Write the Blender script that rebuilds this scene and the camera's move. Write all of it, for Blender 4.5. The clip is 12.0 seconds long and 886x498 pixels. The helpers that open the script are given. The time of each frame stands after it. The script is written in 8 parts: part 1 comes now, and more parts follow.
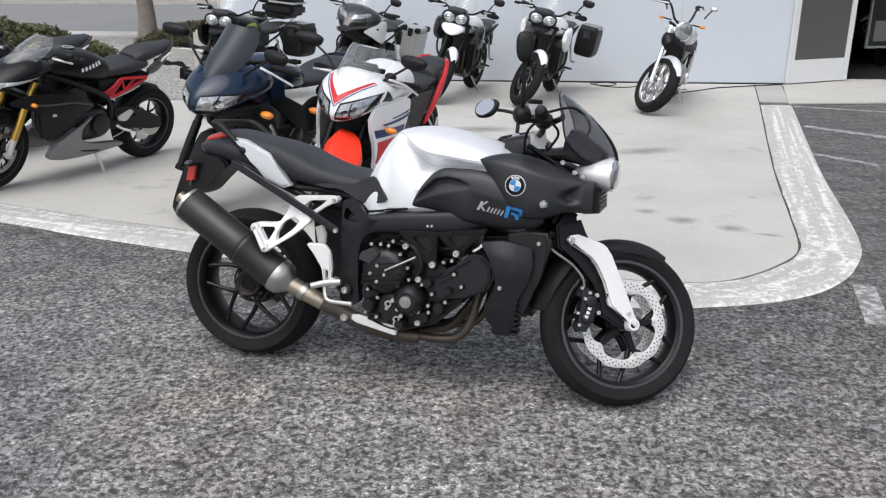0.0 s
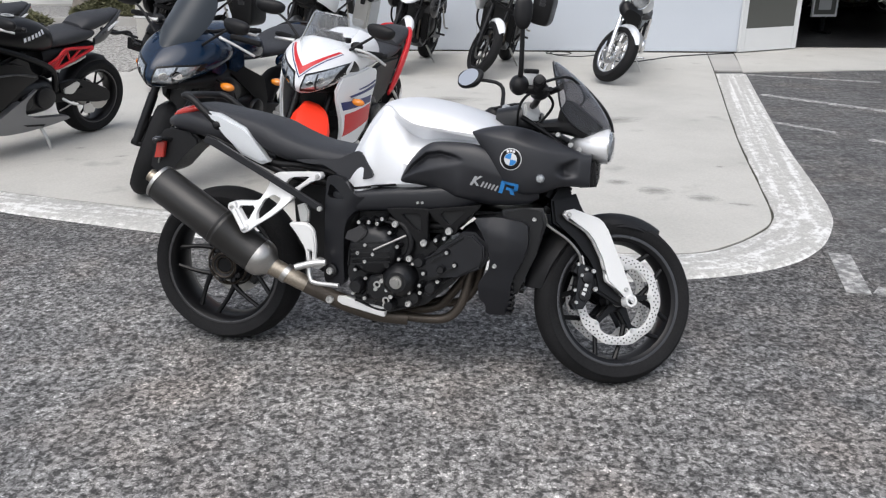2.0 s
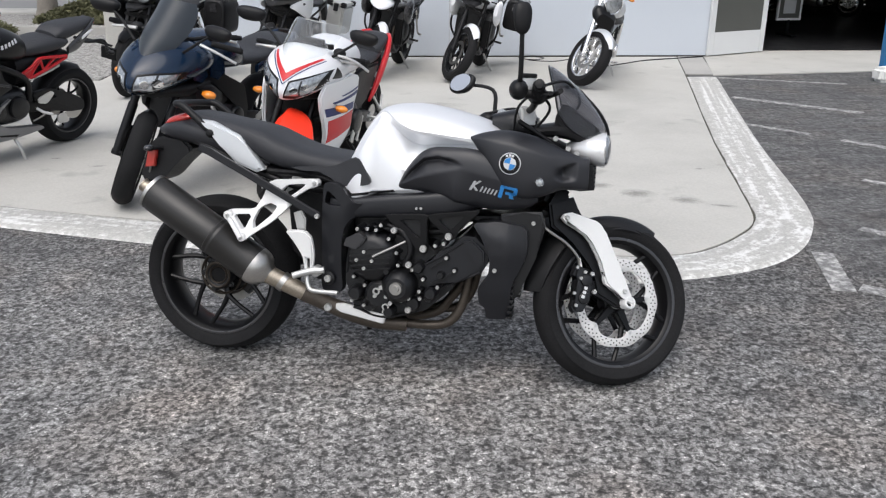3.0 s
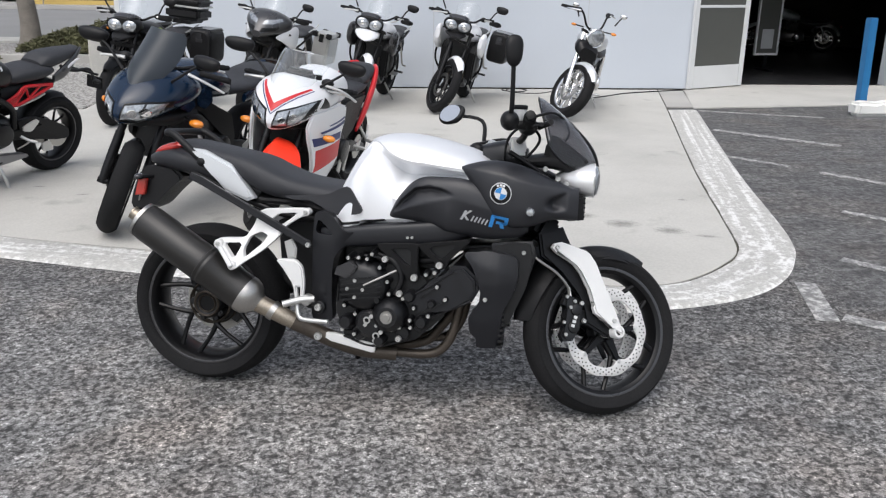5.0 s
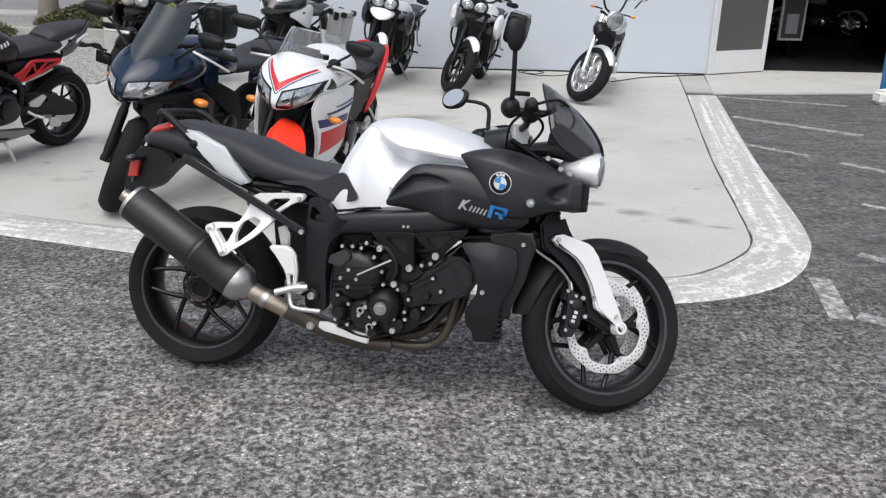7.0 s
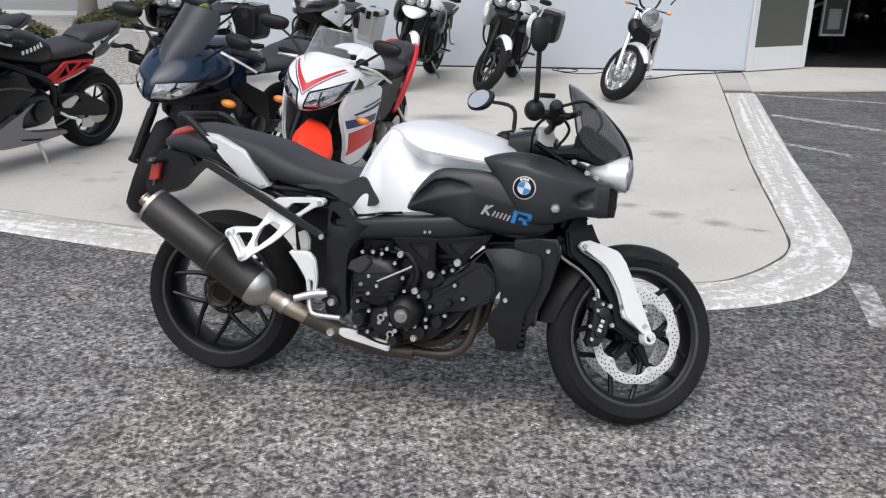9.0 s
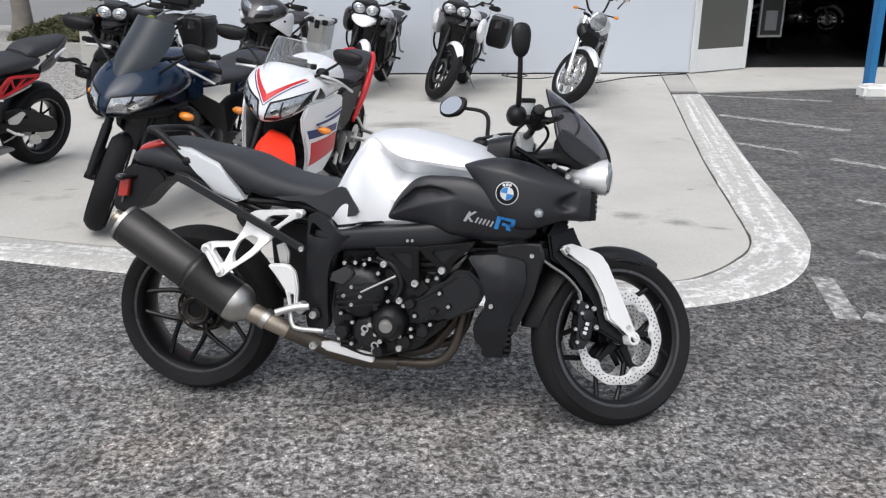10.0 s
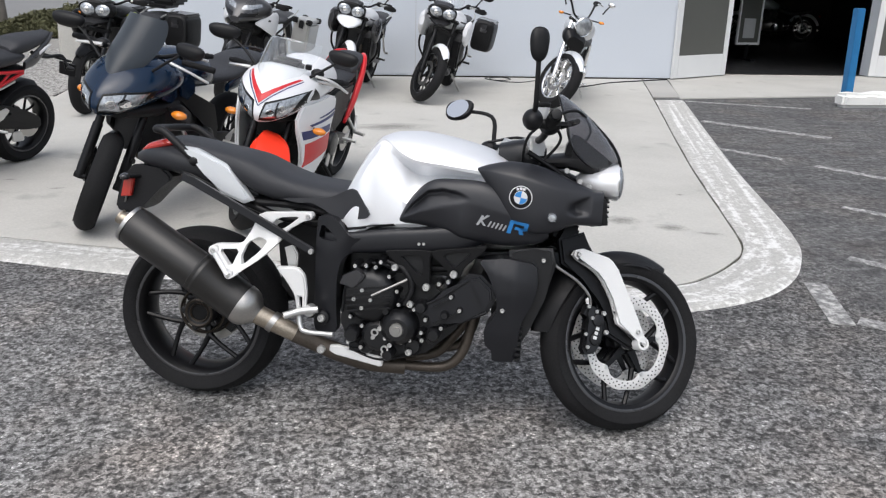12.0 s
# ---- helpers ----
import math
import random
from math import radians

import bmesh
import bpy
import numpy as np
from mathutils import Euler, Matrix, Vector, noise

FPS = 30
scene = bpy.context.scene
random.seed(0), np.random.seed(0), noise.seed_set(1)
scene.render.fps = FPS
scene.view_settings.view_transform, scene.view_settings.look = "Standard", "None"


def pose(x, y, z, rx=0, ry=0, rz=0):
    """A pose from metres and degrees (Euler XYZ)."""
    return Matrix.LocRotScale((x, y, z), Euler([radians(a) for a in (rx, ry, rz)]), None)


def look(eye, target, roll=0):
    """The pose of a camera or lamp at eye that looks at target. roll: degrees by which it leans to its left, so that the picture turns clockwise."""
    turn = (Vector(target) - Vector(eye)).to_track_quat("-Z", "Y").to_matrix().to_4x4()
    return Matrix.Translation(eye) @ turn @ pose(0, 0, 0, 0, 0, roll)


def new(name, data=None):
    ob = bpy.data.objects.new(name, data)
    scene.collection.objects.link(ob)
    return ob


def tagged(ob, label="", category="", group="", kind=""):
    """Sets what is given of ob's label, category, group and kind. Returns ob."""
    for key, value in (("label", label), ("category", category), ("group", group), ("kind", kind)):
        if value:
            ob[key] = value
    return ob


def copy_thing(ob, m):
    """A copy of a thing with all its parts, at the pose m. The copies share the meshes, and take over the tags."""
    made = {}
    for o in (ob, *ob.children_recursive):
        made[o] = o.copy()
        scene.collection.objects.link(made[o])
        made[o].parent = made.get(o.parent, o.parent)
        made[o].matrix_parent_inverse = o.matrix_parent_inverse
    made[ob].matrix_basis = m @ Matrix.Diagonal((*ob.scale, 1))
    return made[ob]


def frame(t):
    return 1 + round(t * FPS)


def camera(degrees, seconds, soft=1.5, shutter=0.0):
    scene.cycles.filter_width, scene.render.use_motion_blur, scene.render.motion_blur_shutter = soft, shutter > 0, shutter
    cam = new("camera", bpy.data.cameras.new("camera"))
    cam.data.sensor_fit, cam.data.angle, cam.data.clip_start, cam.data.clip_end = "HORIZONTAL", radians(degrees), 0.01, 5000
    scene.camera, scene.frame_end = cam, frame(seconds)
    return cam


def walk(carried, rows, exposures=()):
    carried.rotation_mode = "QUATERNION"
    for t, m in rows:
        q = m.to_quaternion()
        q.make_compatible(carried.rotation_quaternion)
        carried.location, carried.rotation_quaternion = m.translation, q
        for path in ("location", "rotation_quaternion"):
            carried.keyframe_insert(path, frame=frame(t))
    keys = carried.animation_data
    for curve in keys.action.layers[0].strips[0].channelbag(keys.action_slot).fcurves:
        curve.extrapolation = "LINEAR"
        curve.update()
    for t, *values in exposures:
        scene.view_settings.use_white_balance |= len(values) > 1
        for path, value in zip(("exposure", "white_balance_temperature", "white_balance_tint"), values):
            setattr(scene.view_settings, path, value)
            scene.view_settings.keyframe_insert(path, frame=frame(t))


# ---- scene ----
cam = camera(55.9, 12.0, 1.25)
PATH = [
    (0, (-0.144, 0.005, 1.559), (-0.244, 1.901, 0.929), 0.2),
    (0.5, (-0.133, 0.004, 1.548), (-0.287, 1.886, 0.888), 0.8),
    (1, (-0.154, 0.021, 1.548), (-0.326, 1.894, 0.867), 0.7),
    (1.5, (-0.216, 0.092, 1.541), (-0.246, 1.969, 0.85), 0.4),
    (2, (-0.31, 0.127, 1.539), (-0.28, 2.002, 0.845), 0.5),
    (2.5, (-0.386, 0.129, 1.54), (-0.329, 2.007, 0.855), 0.0),
    (3, (-0.416, 0.134, 1.536), (-0.312, 2.012, 0.855), 0.3),
    (3.2, (-0.428, 0.138, 1.544), (-0.309, 2.018, 0.872), 0.5),
    (5, (-0.451, 0.123, 1.536), (-0.301, 2.021, 0.924), 0.9),
    (5.5, (-0.446, 0.101, 1.548), (-0.281, 2.004, 0.953), 2.0),
    (6, (-0.441, 0.119, 1.541), (-0.283, 2.013, 0.917), 1.4),
    (6.5, (-0.411, 0.156, 1.54), (-0.266, 2.044, 0.896), 1.3),
    (7, (-0.375, 0.22, 1.539), (-0.266, 2.106, 0.882), 1.7),
    (7.5, (-0.33, 0.264, 1.539), (-0.275, 2.148, 0.87), 2.3),
    (7.7, (-0.317, 0.275, 1.54), (-0.299, 2.164, 0.882), 1.8),
    (9.3, (-0.342, 0.297, 1.544), (-0.303, 2.183, 0.879), 0.7),
    (9.5, (-0.371, 0.297, 1.545), (-0.301, 2.187, 0.897), 0.7),
    (10, (-0.445, 0.32, 1.538), (-0.295, 2.207, 0.891), 0.4),
    (10.5, (-0.495, 0.33, 1.546), (-0.357, 2.225, 0.921), 0.4),
    (11, (-0.529, 0.341, 1.546), (-0.395, 2.234, 0.915), 0.3),
    (11.5, (-0.551, 0.352, 1.541), (-0.387, 2.24, 0.901), 0.7),
    (12, (-0.569, 0.346, 1.536), (-0.355, 2.229, 0.895), 1.5),
]
walk(cam, [(t, look(eye, target, roll)) for t, eye, target, roll in PATH])

# ---- world and light ----
world = bpy.data.worlds.new("world")
scene.world = world
world.use_nodes = True
wn = world.node_tree.nodes
sky = wn.new("ShaderNodeTexSky")
sky.sky_type, sky.sun_disc = "NISHITA", False
sky.sun_elevation, sky.sun_rotation = radians(61), radians(200)
sky.dust_density, sky.air_density = 3.4, 1.0
haze = wn.new("ShaderNodeHueSaturation")
haze.inputs["Saturation"].default_value = 0.48
world.node_tree.links.new(sky.outputs[0], haze.inputs["Color"])
world.node_tree.links.new(haze.outputs[0], wn["Background"].inputs[0])
wn["Background"].inputs[1].default_value = 0.115
sun_data = bpy.data.lights.new("sun", "SUN")
sun_data.energy, sun_data.angle, sun_data.color = 0.85, radians(60), (0.99, 0.985, 1.0)
sun = new("sun", sun_data)
sun.matrix_world = look((-4, -8, 20), (0, 2, 0))
scene.view_settings.exposure = 0.76


# ---- materials ----
def material(name, colour, rough=0.5, metal=0.0, vary=0.12, scale=30.0, bump=0.0, coat=0.0, spec=0.5, fine=180.0, random_tint=0.0):
    """A surface with grain at two scales, in metres of the object it lies on."""
    m = bpy.data.materials.new(name)
    m.use_nodes = True
    n, l = m.node_tree.nodes, m.node_tree.links
    b = n["Principled BSDF"]
    b.inputs["Roughness"].default_value, b.inputs["Metallic"].default_value = rough, metal
    b.inputs["Coat Weight"].default_value, b.inputs["Coat Roughness"].default_value = coat, 0.05
    b.inputs["Specular IOR Level"].default_value = spec
    tc = n.new("ShaderNodeTexCoord")
    big, small = n.new("ShaderNodeTexNoise"), n.new("ShaderNodeTexNoise")
    big.inputs["Scale"].default_value, big.inputs["Detail"].default_value = scale * 0.2, 4
    small.inputs["Scale"].default_value, small.inputs["Detail"].default_value = fine, 3
    add = n.new("ShaderNodeMath")
    add.operation = "ADD"
    for k, t in enumerate((big, small)):
        l.new(tc.outputs["Object"], t.inputs["Vector"])
        l.new(t.outputs["Fac"], add.inputs[k])
    rng = n.new("ShaderNodeMapRange")
    rng.inputs["From Min"].default_value, rng.inputs["From Max"].default_value = 0.6, 1.4
    rng.inputs["To Min"].default_value, rng.inputs["To Max"].default_value = 1 - vary, 1 + vary
    l.new(add.outputs[0], rng.inputs["Value"])
    mul = n.new("ShaderNodeVectorMath")
    mul.operation = "SCALE"
    mul.inputs[0].default_value = colour
    l.new(rng.outputs[0], mul.inputs["Scale"])
    l.new(mul.outputs[0], b.inputs["Base Color"])
    rr = n.new("ShaderNodeMapRange")
    rr.inputs["To Min"].default_value, rr.inputs["To Max"].default_value = max(0.02, rough - 0.08), min(1, rough + 0.1)
    l.new(big.outputs["Fac"], rr.inputs["Value"])
    l.new(rr.outputs[0], b.inputs["Roughness"])
    if bump:
        bp = n.new("ShaderNodeBump")
        bp.inputs["Strength"].default_value, bp.inputs["Distance"].default_value = bump, 0.002
        l.new(small.outputs["Fac"], bp.inputs["Height"])
        l.new(bp.outputs[0], b.inputs["Normal"])
    return m


def glass(name, colour, rough=0.02, alpha=0.0, trans=1.0):
    m = bpy.data.materials.new(name)
    m.use_nodes = True
    b = m.node_tree.nodes["Principled BSDF"]
    b.inputs["Base Color"].default_value = (*colour, 1)
    b.inputs["Roughness"].default_value, b.inputs["Transmission Weight"].default_value = rough, trans
    b.inputs["IOR"].default_value = 1.35
    return m


def ramp(n, l, source, stops):
    r = n.new("ShaderNodeValToRGB")
    e = r.color_ramp.elements
    for k, (at, c) in enumerate(stops):
        el = e[k] if k < 2 else e.new(at)
        el.position, el.color = at, (*c, 1)
    l.new(source, r.inputs[0])
    return r.outputs[0]


def mix(n, l, fac, a, b, kind="MIX"):
    x = n.new("ShaderNodeMix")
    x.data_type, x.blend_type = "RGBA", kind
    for sock, v in ((x.inputs[0], fac), (x.inputs[6], a), (x.inputs[7], b)):
        if isinstance(v, (int, float)):
            sock.default_value = v
        elif isinstance(v, tuple):
            sock.default_value = (*v, 1)
        else:
            l.new(v, sock)
    return x.outputs[2]


def tex(n, l, kind, scale, vec, detail=4.0, rough=0.55, feature=None):
    t = n.new("ShaderNodeTex" + kind)
    t.inputs["Scale"].default_value = scale
    if kind == "Noise":
        t.inputs["Detail"].default_value, t.inputs["Roughness"].default_value = detail, rough
    if feature:
        t.feature = feature
    l.new(vec, t.inputs["Vector"])
    return t


def base(name, rough=0.85):
    m = bpy.data.materials.new(name)
    m.use_nodes = True
    n, l = m.node_tree.nodes, m.node_tree.links
    b = n["Principled BSDF"]
    b.inputs["Roughness"].default_value = rough
    vec = n.new("ShaderNodeTexCoord").outputs["Object"]
    return m, n, l, b, vec


def bump(n, l, b, height, strength, distance):
    bp = n.new("ShaderNodeBump")
    bp.inputs["Strength"].default_value, bp.inputs["Distance"].default_value = strength, distance
    l.new(height, bp.inputs["Height"])
    l.new(bp.outputs[0], b.inputs["Normal"])


def asphalt_material():
    m, n, l, b, vec = base("worn chip asphalt", 0.92)

    def times(c, fac, stops):
        return mix(n, l, 1.0, c, ramp(n, l, fac, stops), "MULTIPLY")

    def grey(*pairs):
        return [(at, (v, v * 0.998, v * 0.995)) for at, v in pairs]
    # flat worn stone tops with dark ragged hollows between them
    clump = tex(n, l, "Noise", 41, vec, 4, 0.62)
    clump.inputs["Distortion"].default_value = 0.5
    c = ramp(n, l, clump.outputs["Fac"], grey((0.36, 0.040), (0.43, 0.068), (0.48, 0.125), (0.525, 0.200), (0.64, 0.255)))
    stones = tex(n, l, "Voronoi", 120, vec)
    stones.inputs["Randomness"].default_value = 1
    sep = n.new("ShaderNodeSeparateColor")
    l.new(stones.outputs["Color"], sep.inputs[0])
    c = times(c, sep.outputs[0], grey((0.0, 0.62), (0.5, 1.0), (0.88, 1.25), (0.95, 1.5), (1.0, 2.2)))
    speck = tex(n, l, "Noise", 150, vec, 3, 0.7)
    c = times(c, speck.outputs["Fac"], grey((0.36, 0.62), (0.5, 1.0), (0.64, 1.35)))
    # older, smoother asphalt beyond the kerb corner
    grit = tex(n, l, "Noise", 26, vec, 8, 0.78)
    smear = n.new("ShaderNodeMapping")
    smear.inputs["Scale"].default_value, smear.inputs["Rotation"].default_value = (1.0, 5.0, 1.0), (0, 0, radians(40))
    l.new(vec, smear.inputs[0])
    rub = tex(n, l, "Noise", 1.6, smear.outputs[0], 6, 0.65)
    old = ramp(n, l, grit.outputs["Fac"], grey((0.36, 0.045), (0.47, 0.125), (0.56, 0.20), (0.70, 0.34)))
    old = times(old, rub.outputs["Fac"], grey((0.3, 0.66), (0.7, 1.30)))
    place = n.new("ShaderNodeSeparateXYZ")
    l.new(vec, place.inputs[0])
    edge = tex(n, l, "Noise", 2.2, vec, 6, 0.7)

    def sloped(kx, ky, noise_share):
        """kx x + ky y, with a ragged edge."""
        first, second = n.new("ShaderNodeMath"), n.new("ShaderNodeMath")
        third = n.new("ShaderNodeMath")
        for q, k in ((first, kx), (second, ky), (third, noise_share)):
            q.operation = "MULTIPLY_ADD"
            q.inputs[1].default_value = k
        l.new(place.outputs[0], first.inputs[0])
        first.inputs[2].default_value = 0.0
        l.new(place.outputs[1], second.inputs[0])
        l.new(first.outputs[0], second.inputs[2])
        l.new(edge.outputs["Fac"], third.inputs[0])
        l.new(second.outputs[0], third.inputs[2])
        return third.outputs[0]

    side = n.new("ShaderNodeMapRange")
    side.inputs["From Min"].default_value, side.inputs["From Max"].default_value = 2.55, 3.25
    l.new(sloped(1.0, 0.0, 1.6), side.inputs[0])
    c = mix(n, l, side.outputs[0], c, old)
    # strip along the kerb, colour darkened to imitate shaded hollows at a grazing view
    strip_fac = n.new("ShaderNodeMapRange")
    strip_fac.inputs["From Min"].default_value, strip_fac.inputs["From Max"].default_value = 3.35, 4.5
    l.new(sloped(0.335, 1.0, 0.9), strip_fac.inputs[0])
    c = times(c, strip_fac.outputs[0], [(0.0, (1, 1, 1)), (1.0, (0.64, 0.64, 0.645))])
    coarse = tex(n, l, "Noise", 15, vec, 5, 0.6)
    c = times(c, coarse.outputs["Fac"], grey((0.38, 0.66), (0.5, 1.0), (0.62, 1.28)))
    patch = tex(n, l, "Noise", 0.9, vec, 5, 0.6)
    c = times(c, patch.outputs["Fac"], [(0.3, (0.80, 0.80, 0.81)), (0.5, (1, 1, 1)), (0.72, (1.14, 1.13, 1.11))])
    worn = tex(n, l, "Noise", 4.2, vec, 6, 0.68)
    c = times(c, worn.outputs["Fac"], [(0.36, (0.70, 0.70, 0.70)), (0.5, (1.02, 1.017, 1.012)), (0.64, (1.24, 1.23, 1.21))])
    # a lighter, slightly warmer patch in the middle of the bay
    off = n.new("ShaderNodeVectorMath")
    off.operation = "DISTANCE"
    off.inputs[1].default_value = (-0.25, 2.55, 0)
    l.new(vec, off.inputs[0])
    reach = n.new("ShaderNodeMath")
    reach.operation = "MULTIPLY_ADD"
    reach.inputs[1].default_value = 1.5
    l.new(edge.outputs["Fac"], reach.inputs[0])
    l.new(off.outputs["Value"], reach.inputs[2])
    bay = n.new("ShaderNodeMapRange")
    bay.inputs["From Min"].default_value, bay.inputs["From Max"].default_value = 1.1, 2.2
    l.new(reach.outputs[0], bay.inputs[0])
    c = times(c, bay.outputs[0], [(0.0, (1.26, 1.235, 1.21)), (1.0, (1, 1, 1))])
    # faint brown dust
    dust = tex(n, l, "Noise", 1.3, vec, 4, 0.6)
    c = times(c, dust.outputs["Fac"], [(0.5, (1, 1, 1)), (0.66, (1.07, 1.0, 0.95))])
    l.new(c, b.inputs["Base Color"])
    bump(n, l, b, clump.outputs["Fac"], 0.5, 0.010)
    return m


def concrete_material(name, colour, dirt):
    m, n, l, b, vec = base(name, 0.85)
    blot = tex(n, l, "Noise", 0.8, vec, 6, 0.6)
    fine = tex(n, l, "Noise", 60, vec, 5, 0.7)
    c = ramp(n, l, blot.outputs["Fac"], [(0.3, tuple(v * 0.86 for v in colour)), (0.52, colour), (0.75, tuple(min(1, v * 1.08) for v in colour))])
    grain = ramp(n, l, fine.outputs["Fac"], [(0.3, (0.9, 0.9, 0.9)), (0.7, (1.08, 1.08, 1.07))])
    c = mix(n, l, 1.0, c, grain, "MULTIPLY")
    st = tex(n, l, "Noise", 2.4, vec, 3, 0.5)
    stain = ramp(n, l, st.outputs["Fac"], [(0.64, (1, 1, 1)), (0.76, (dirt, dirt, dirt))])
    c = mix(n, l, 1.0, c, stain, "MULTIPLY")
    l.new(c, b.inputs["Base Color"])
    bump(n, l, b, fine.outputs["Fac"], 0.25, 0.003)
    return m


def worn_paint(name, paint, under, low, high, scale, stretch=(1, 1, 1)):
    m, n, l, b, vec = base(name, 0.75)
    mp = n.new("ShaderNodeMapping")
    mp.inputs["Scale"].default_value = stretch
    l.new(vec, mp.inputs[0])
    wear = tex(n, l, "Noise", scale, mp.outputs[0], 8, 0.72)
    mask = ramp(n, l, wear.outputs["Fac"], [(low, (0, 0, 0)), (high, (1, 1, 1))])
    spot = tex(n, l, "Noise", 90, vec, 4, 0.7)
    u = mix(n, l, 1.0, under, ramp(n, l, spot.outputs["Fac"], [(0.3, (0.6, 0.6, 0.6)), (0.7, (1.4, 1.4, 1.4))]), "MULTIPLY")
    l.new(mix(n, l, mask, u, paint), b.inputs["Base Color"])
    bump(n, l, b, wear.outputs["Fac"], 0.3, 0.003)
    return m


def kerb_material():
    """Old white paint on concrete, in streaks that follow the kerb (x of the map across, y along)."""
    m, n, l, b, vec = base("worn white kerb paint", 0.8)
    uv = n.new("ShaderNodeTexCoord").outputs["UV"]
    mp = n.new("ShaderNodeMapping")
    mp.inputs["Scale"].default_value = (16, 0.8, 1)
    l.new(uv, mp.inputs[0])
    streak = tex(n, l, "Noise", 1.0, mp.outputs[0], 6, 0.6)
    spots = tex(n, l, "Noise", 24, vec, 9, 0.78)
    s = n.new("ShaderNodeMath")
    s.operation = "MULTIPLY_ADD"
    s.inputs[1].default_value = 1.0
    l.new(spots.outputs["Fac"], s.inputs[0])
    l.new(streak.outputs["Fac"], s.inputs[2])
    rng = n.new("ShaderNodeMapRange")
    rng.inputs["From Min"].default_value, rng.inputs["From Max"].default_value = 0.99, 1.13
    l.new(s.outputs[0], rng.inputs[0])
    fine = tex(n, l, "Noise", 70, vec, 5, 0.7)
    grey = ramp(n, l, spots.outputs["Fac"], [(0.3, (0.37, 0.365, 0.345)), (0.7, (0.53, 0.52, 0.495))])
    grey = mix(n, l, 1.0, grey, ramp(n, l, fine.outputs["Fac"], [(0.35, (0.82, 0.82, 0.82)), (0.65, (1.12, 1.12, 1.11))]), "MULTIPLY")
    l.new(mix(n, l, rng.outputs[0], grey, (0.70, 0.695, 0.675)), b.inputs["Base Color"])
    bump(n, l, b, spots.outputs["Fac"], 0.35, 0.004)
    return m


def gravel_material():
    m, n, l, b, vec = base("grey tan gravel", 0.95)
    v = tex(n, l, "Voronoi", 38, vec)
    sep = n.new("ShaderNodeSeparateColor")
    l.new(v.outputs["Color"], sep.inputs[0])
    c = ramp(n, l, sep.outputs[1], [(0.0, (0.17, 0.163, 0.152)), (0.5, (0.36, 0.347, 0.325)), (1.0, (0.58, 0.565, 0.535))])
    l.new(c, b.inputs["Base Color"])
    bump(n, l, b, v.outputs["Distance"], 1.0, 0.03)
    return m


def stain_material():
    """A thin oily film that fades out raggedly from the middle of its object."""
    m, n, l, b, vec = base("oil stain", 0.7)
    ln = n.new("ShaderNodeVectorMath")
    ln.operation = "LENGTH"
    l.new(vec, ln.inputs[0])
    ns = tex(n, l, "Noise", 3.0, vec, 5, 0.65)
    mx = n.new("ShaderNodeMath")
    mx.operation = "MULTIPLY_ADD"
    mx.inputs[1].default_value = 1.3
    l.new(ns.outputs["Fac"], mx.inputs[0])
    l.new(ln.outputs["Value"], mx.inputs[2])
    rng = n.new("ShaderNodeMapRange")
    rng.inputs["From Min"].default_value, rng.inputs["From Max"].default_value = 0.75, 1.45
    rng.inputs["To Min"].default_value, rng.inputs["To Max"].default_value = 0.36, 0.0
    l.new(mx.outputs[0], rng.inputs[0])
    l.new(rng.outputs[0], b.inputs["Alpha"])
    b.inputs["Base Color"].default_value = (0.10, 0.095, 0.085, 1)
    return m


STAIN = stain_material()
ASPHALT = asphalt_material()
CONCRETE = concrete_material("pale broom concrete", (0.47, 0.46, 0.43), 0.72)
PLAIN_KERB = concrete_material("grey kerb concrete", (0.40, 0.39, 0.37), 0.7)
KERB = kerb_material()
LINE = worn_paint("worn stall paint", (0.52, 0.51, 0.49), (0.17, 0.169, 0.166), 0.47, 0.61, 16)
STOP = worn_paint("chipped white paint", (0.78, 0.78, 0.75), (0.42, 0.40, 0.37), 0.33, 0.40, 11)
JOINT = material("dark joint dirt", (0.07, 0.065, 0.05), 0.95, vary=0.4, bump=0.5)
WALL = material("pale blue grey wall paint", (0.525, 0.563, 0.612), 0.6, vary=0.035, scale=4, fine=90, bump=0.12)
TRIM = material("white door paint", (0.64, 0.65, 0.65), 0.45, vary=0.04, scale=10)
SCREEN = material("dark door screen", (0.075, 0.077, 0.07), 0.35, vary=0.15, scale=6)
BLUE_POST = material("blue post paint", (0.016, 0.155, 0.36), 0.45, vary=0.12, scale=20, bump=0.1)
# near-black colours stand in for the shade inside the showroom
INSIDE = material("showroom paint, near-black for the unlit room", (0.024, 0.024, 0.025), 0.8)
INSIDE_FLOOR = material("showroom floor, near-black for the unlit room", (0.018, 0.018, 0.019), 0.4)
GRAVEL = gravel_material()
ROAD = material("pale grey road", (0.195, 0.195, 0.193), 0.9, vary=0.15, scale=2, fine=20)
YELLOW = material("yellow kerb paint", (0.55, 0.40, 0.13), 0.8)
BARK = material("grey tree bark", (0.20, 0.18, 0.155), 0.95, vary=0.35, scale=25, fine=60, bump=0.8)
LEAF = material("olive juniper needles", (0.105, 0.105, 0.052), 0.8, vary=0.5, scale=20)
LEAF_DARK = material("dark hedge leaves", (0.06, 0.075, 0.04), 0.8, vary=0.5, scale=8)

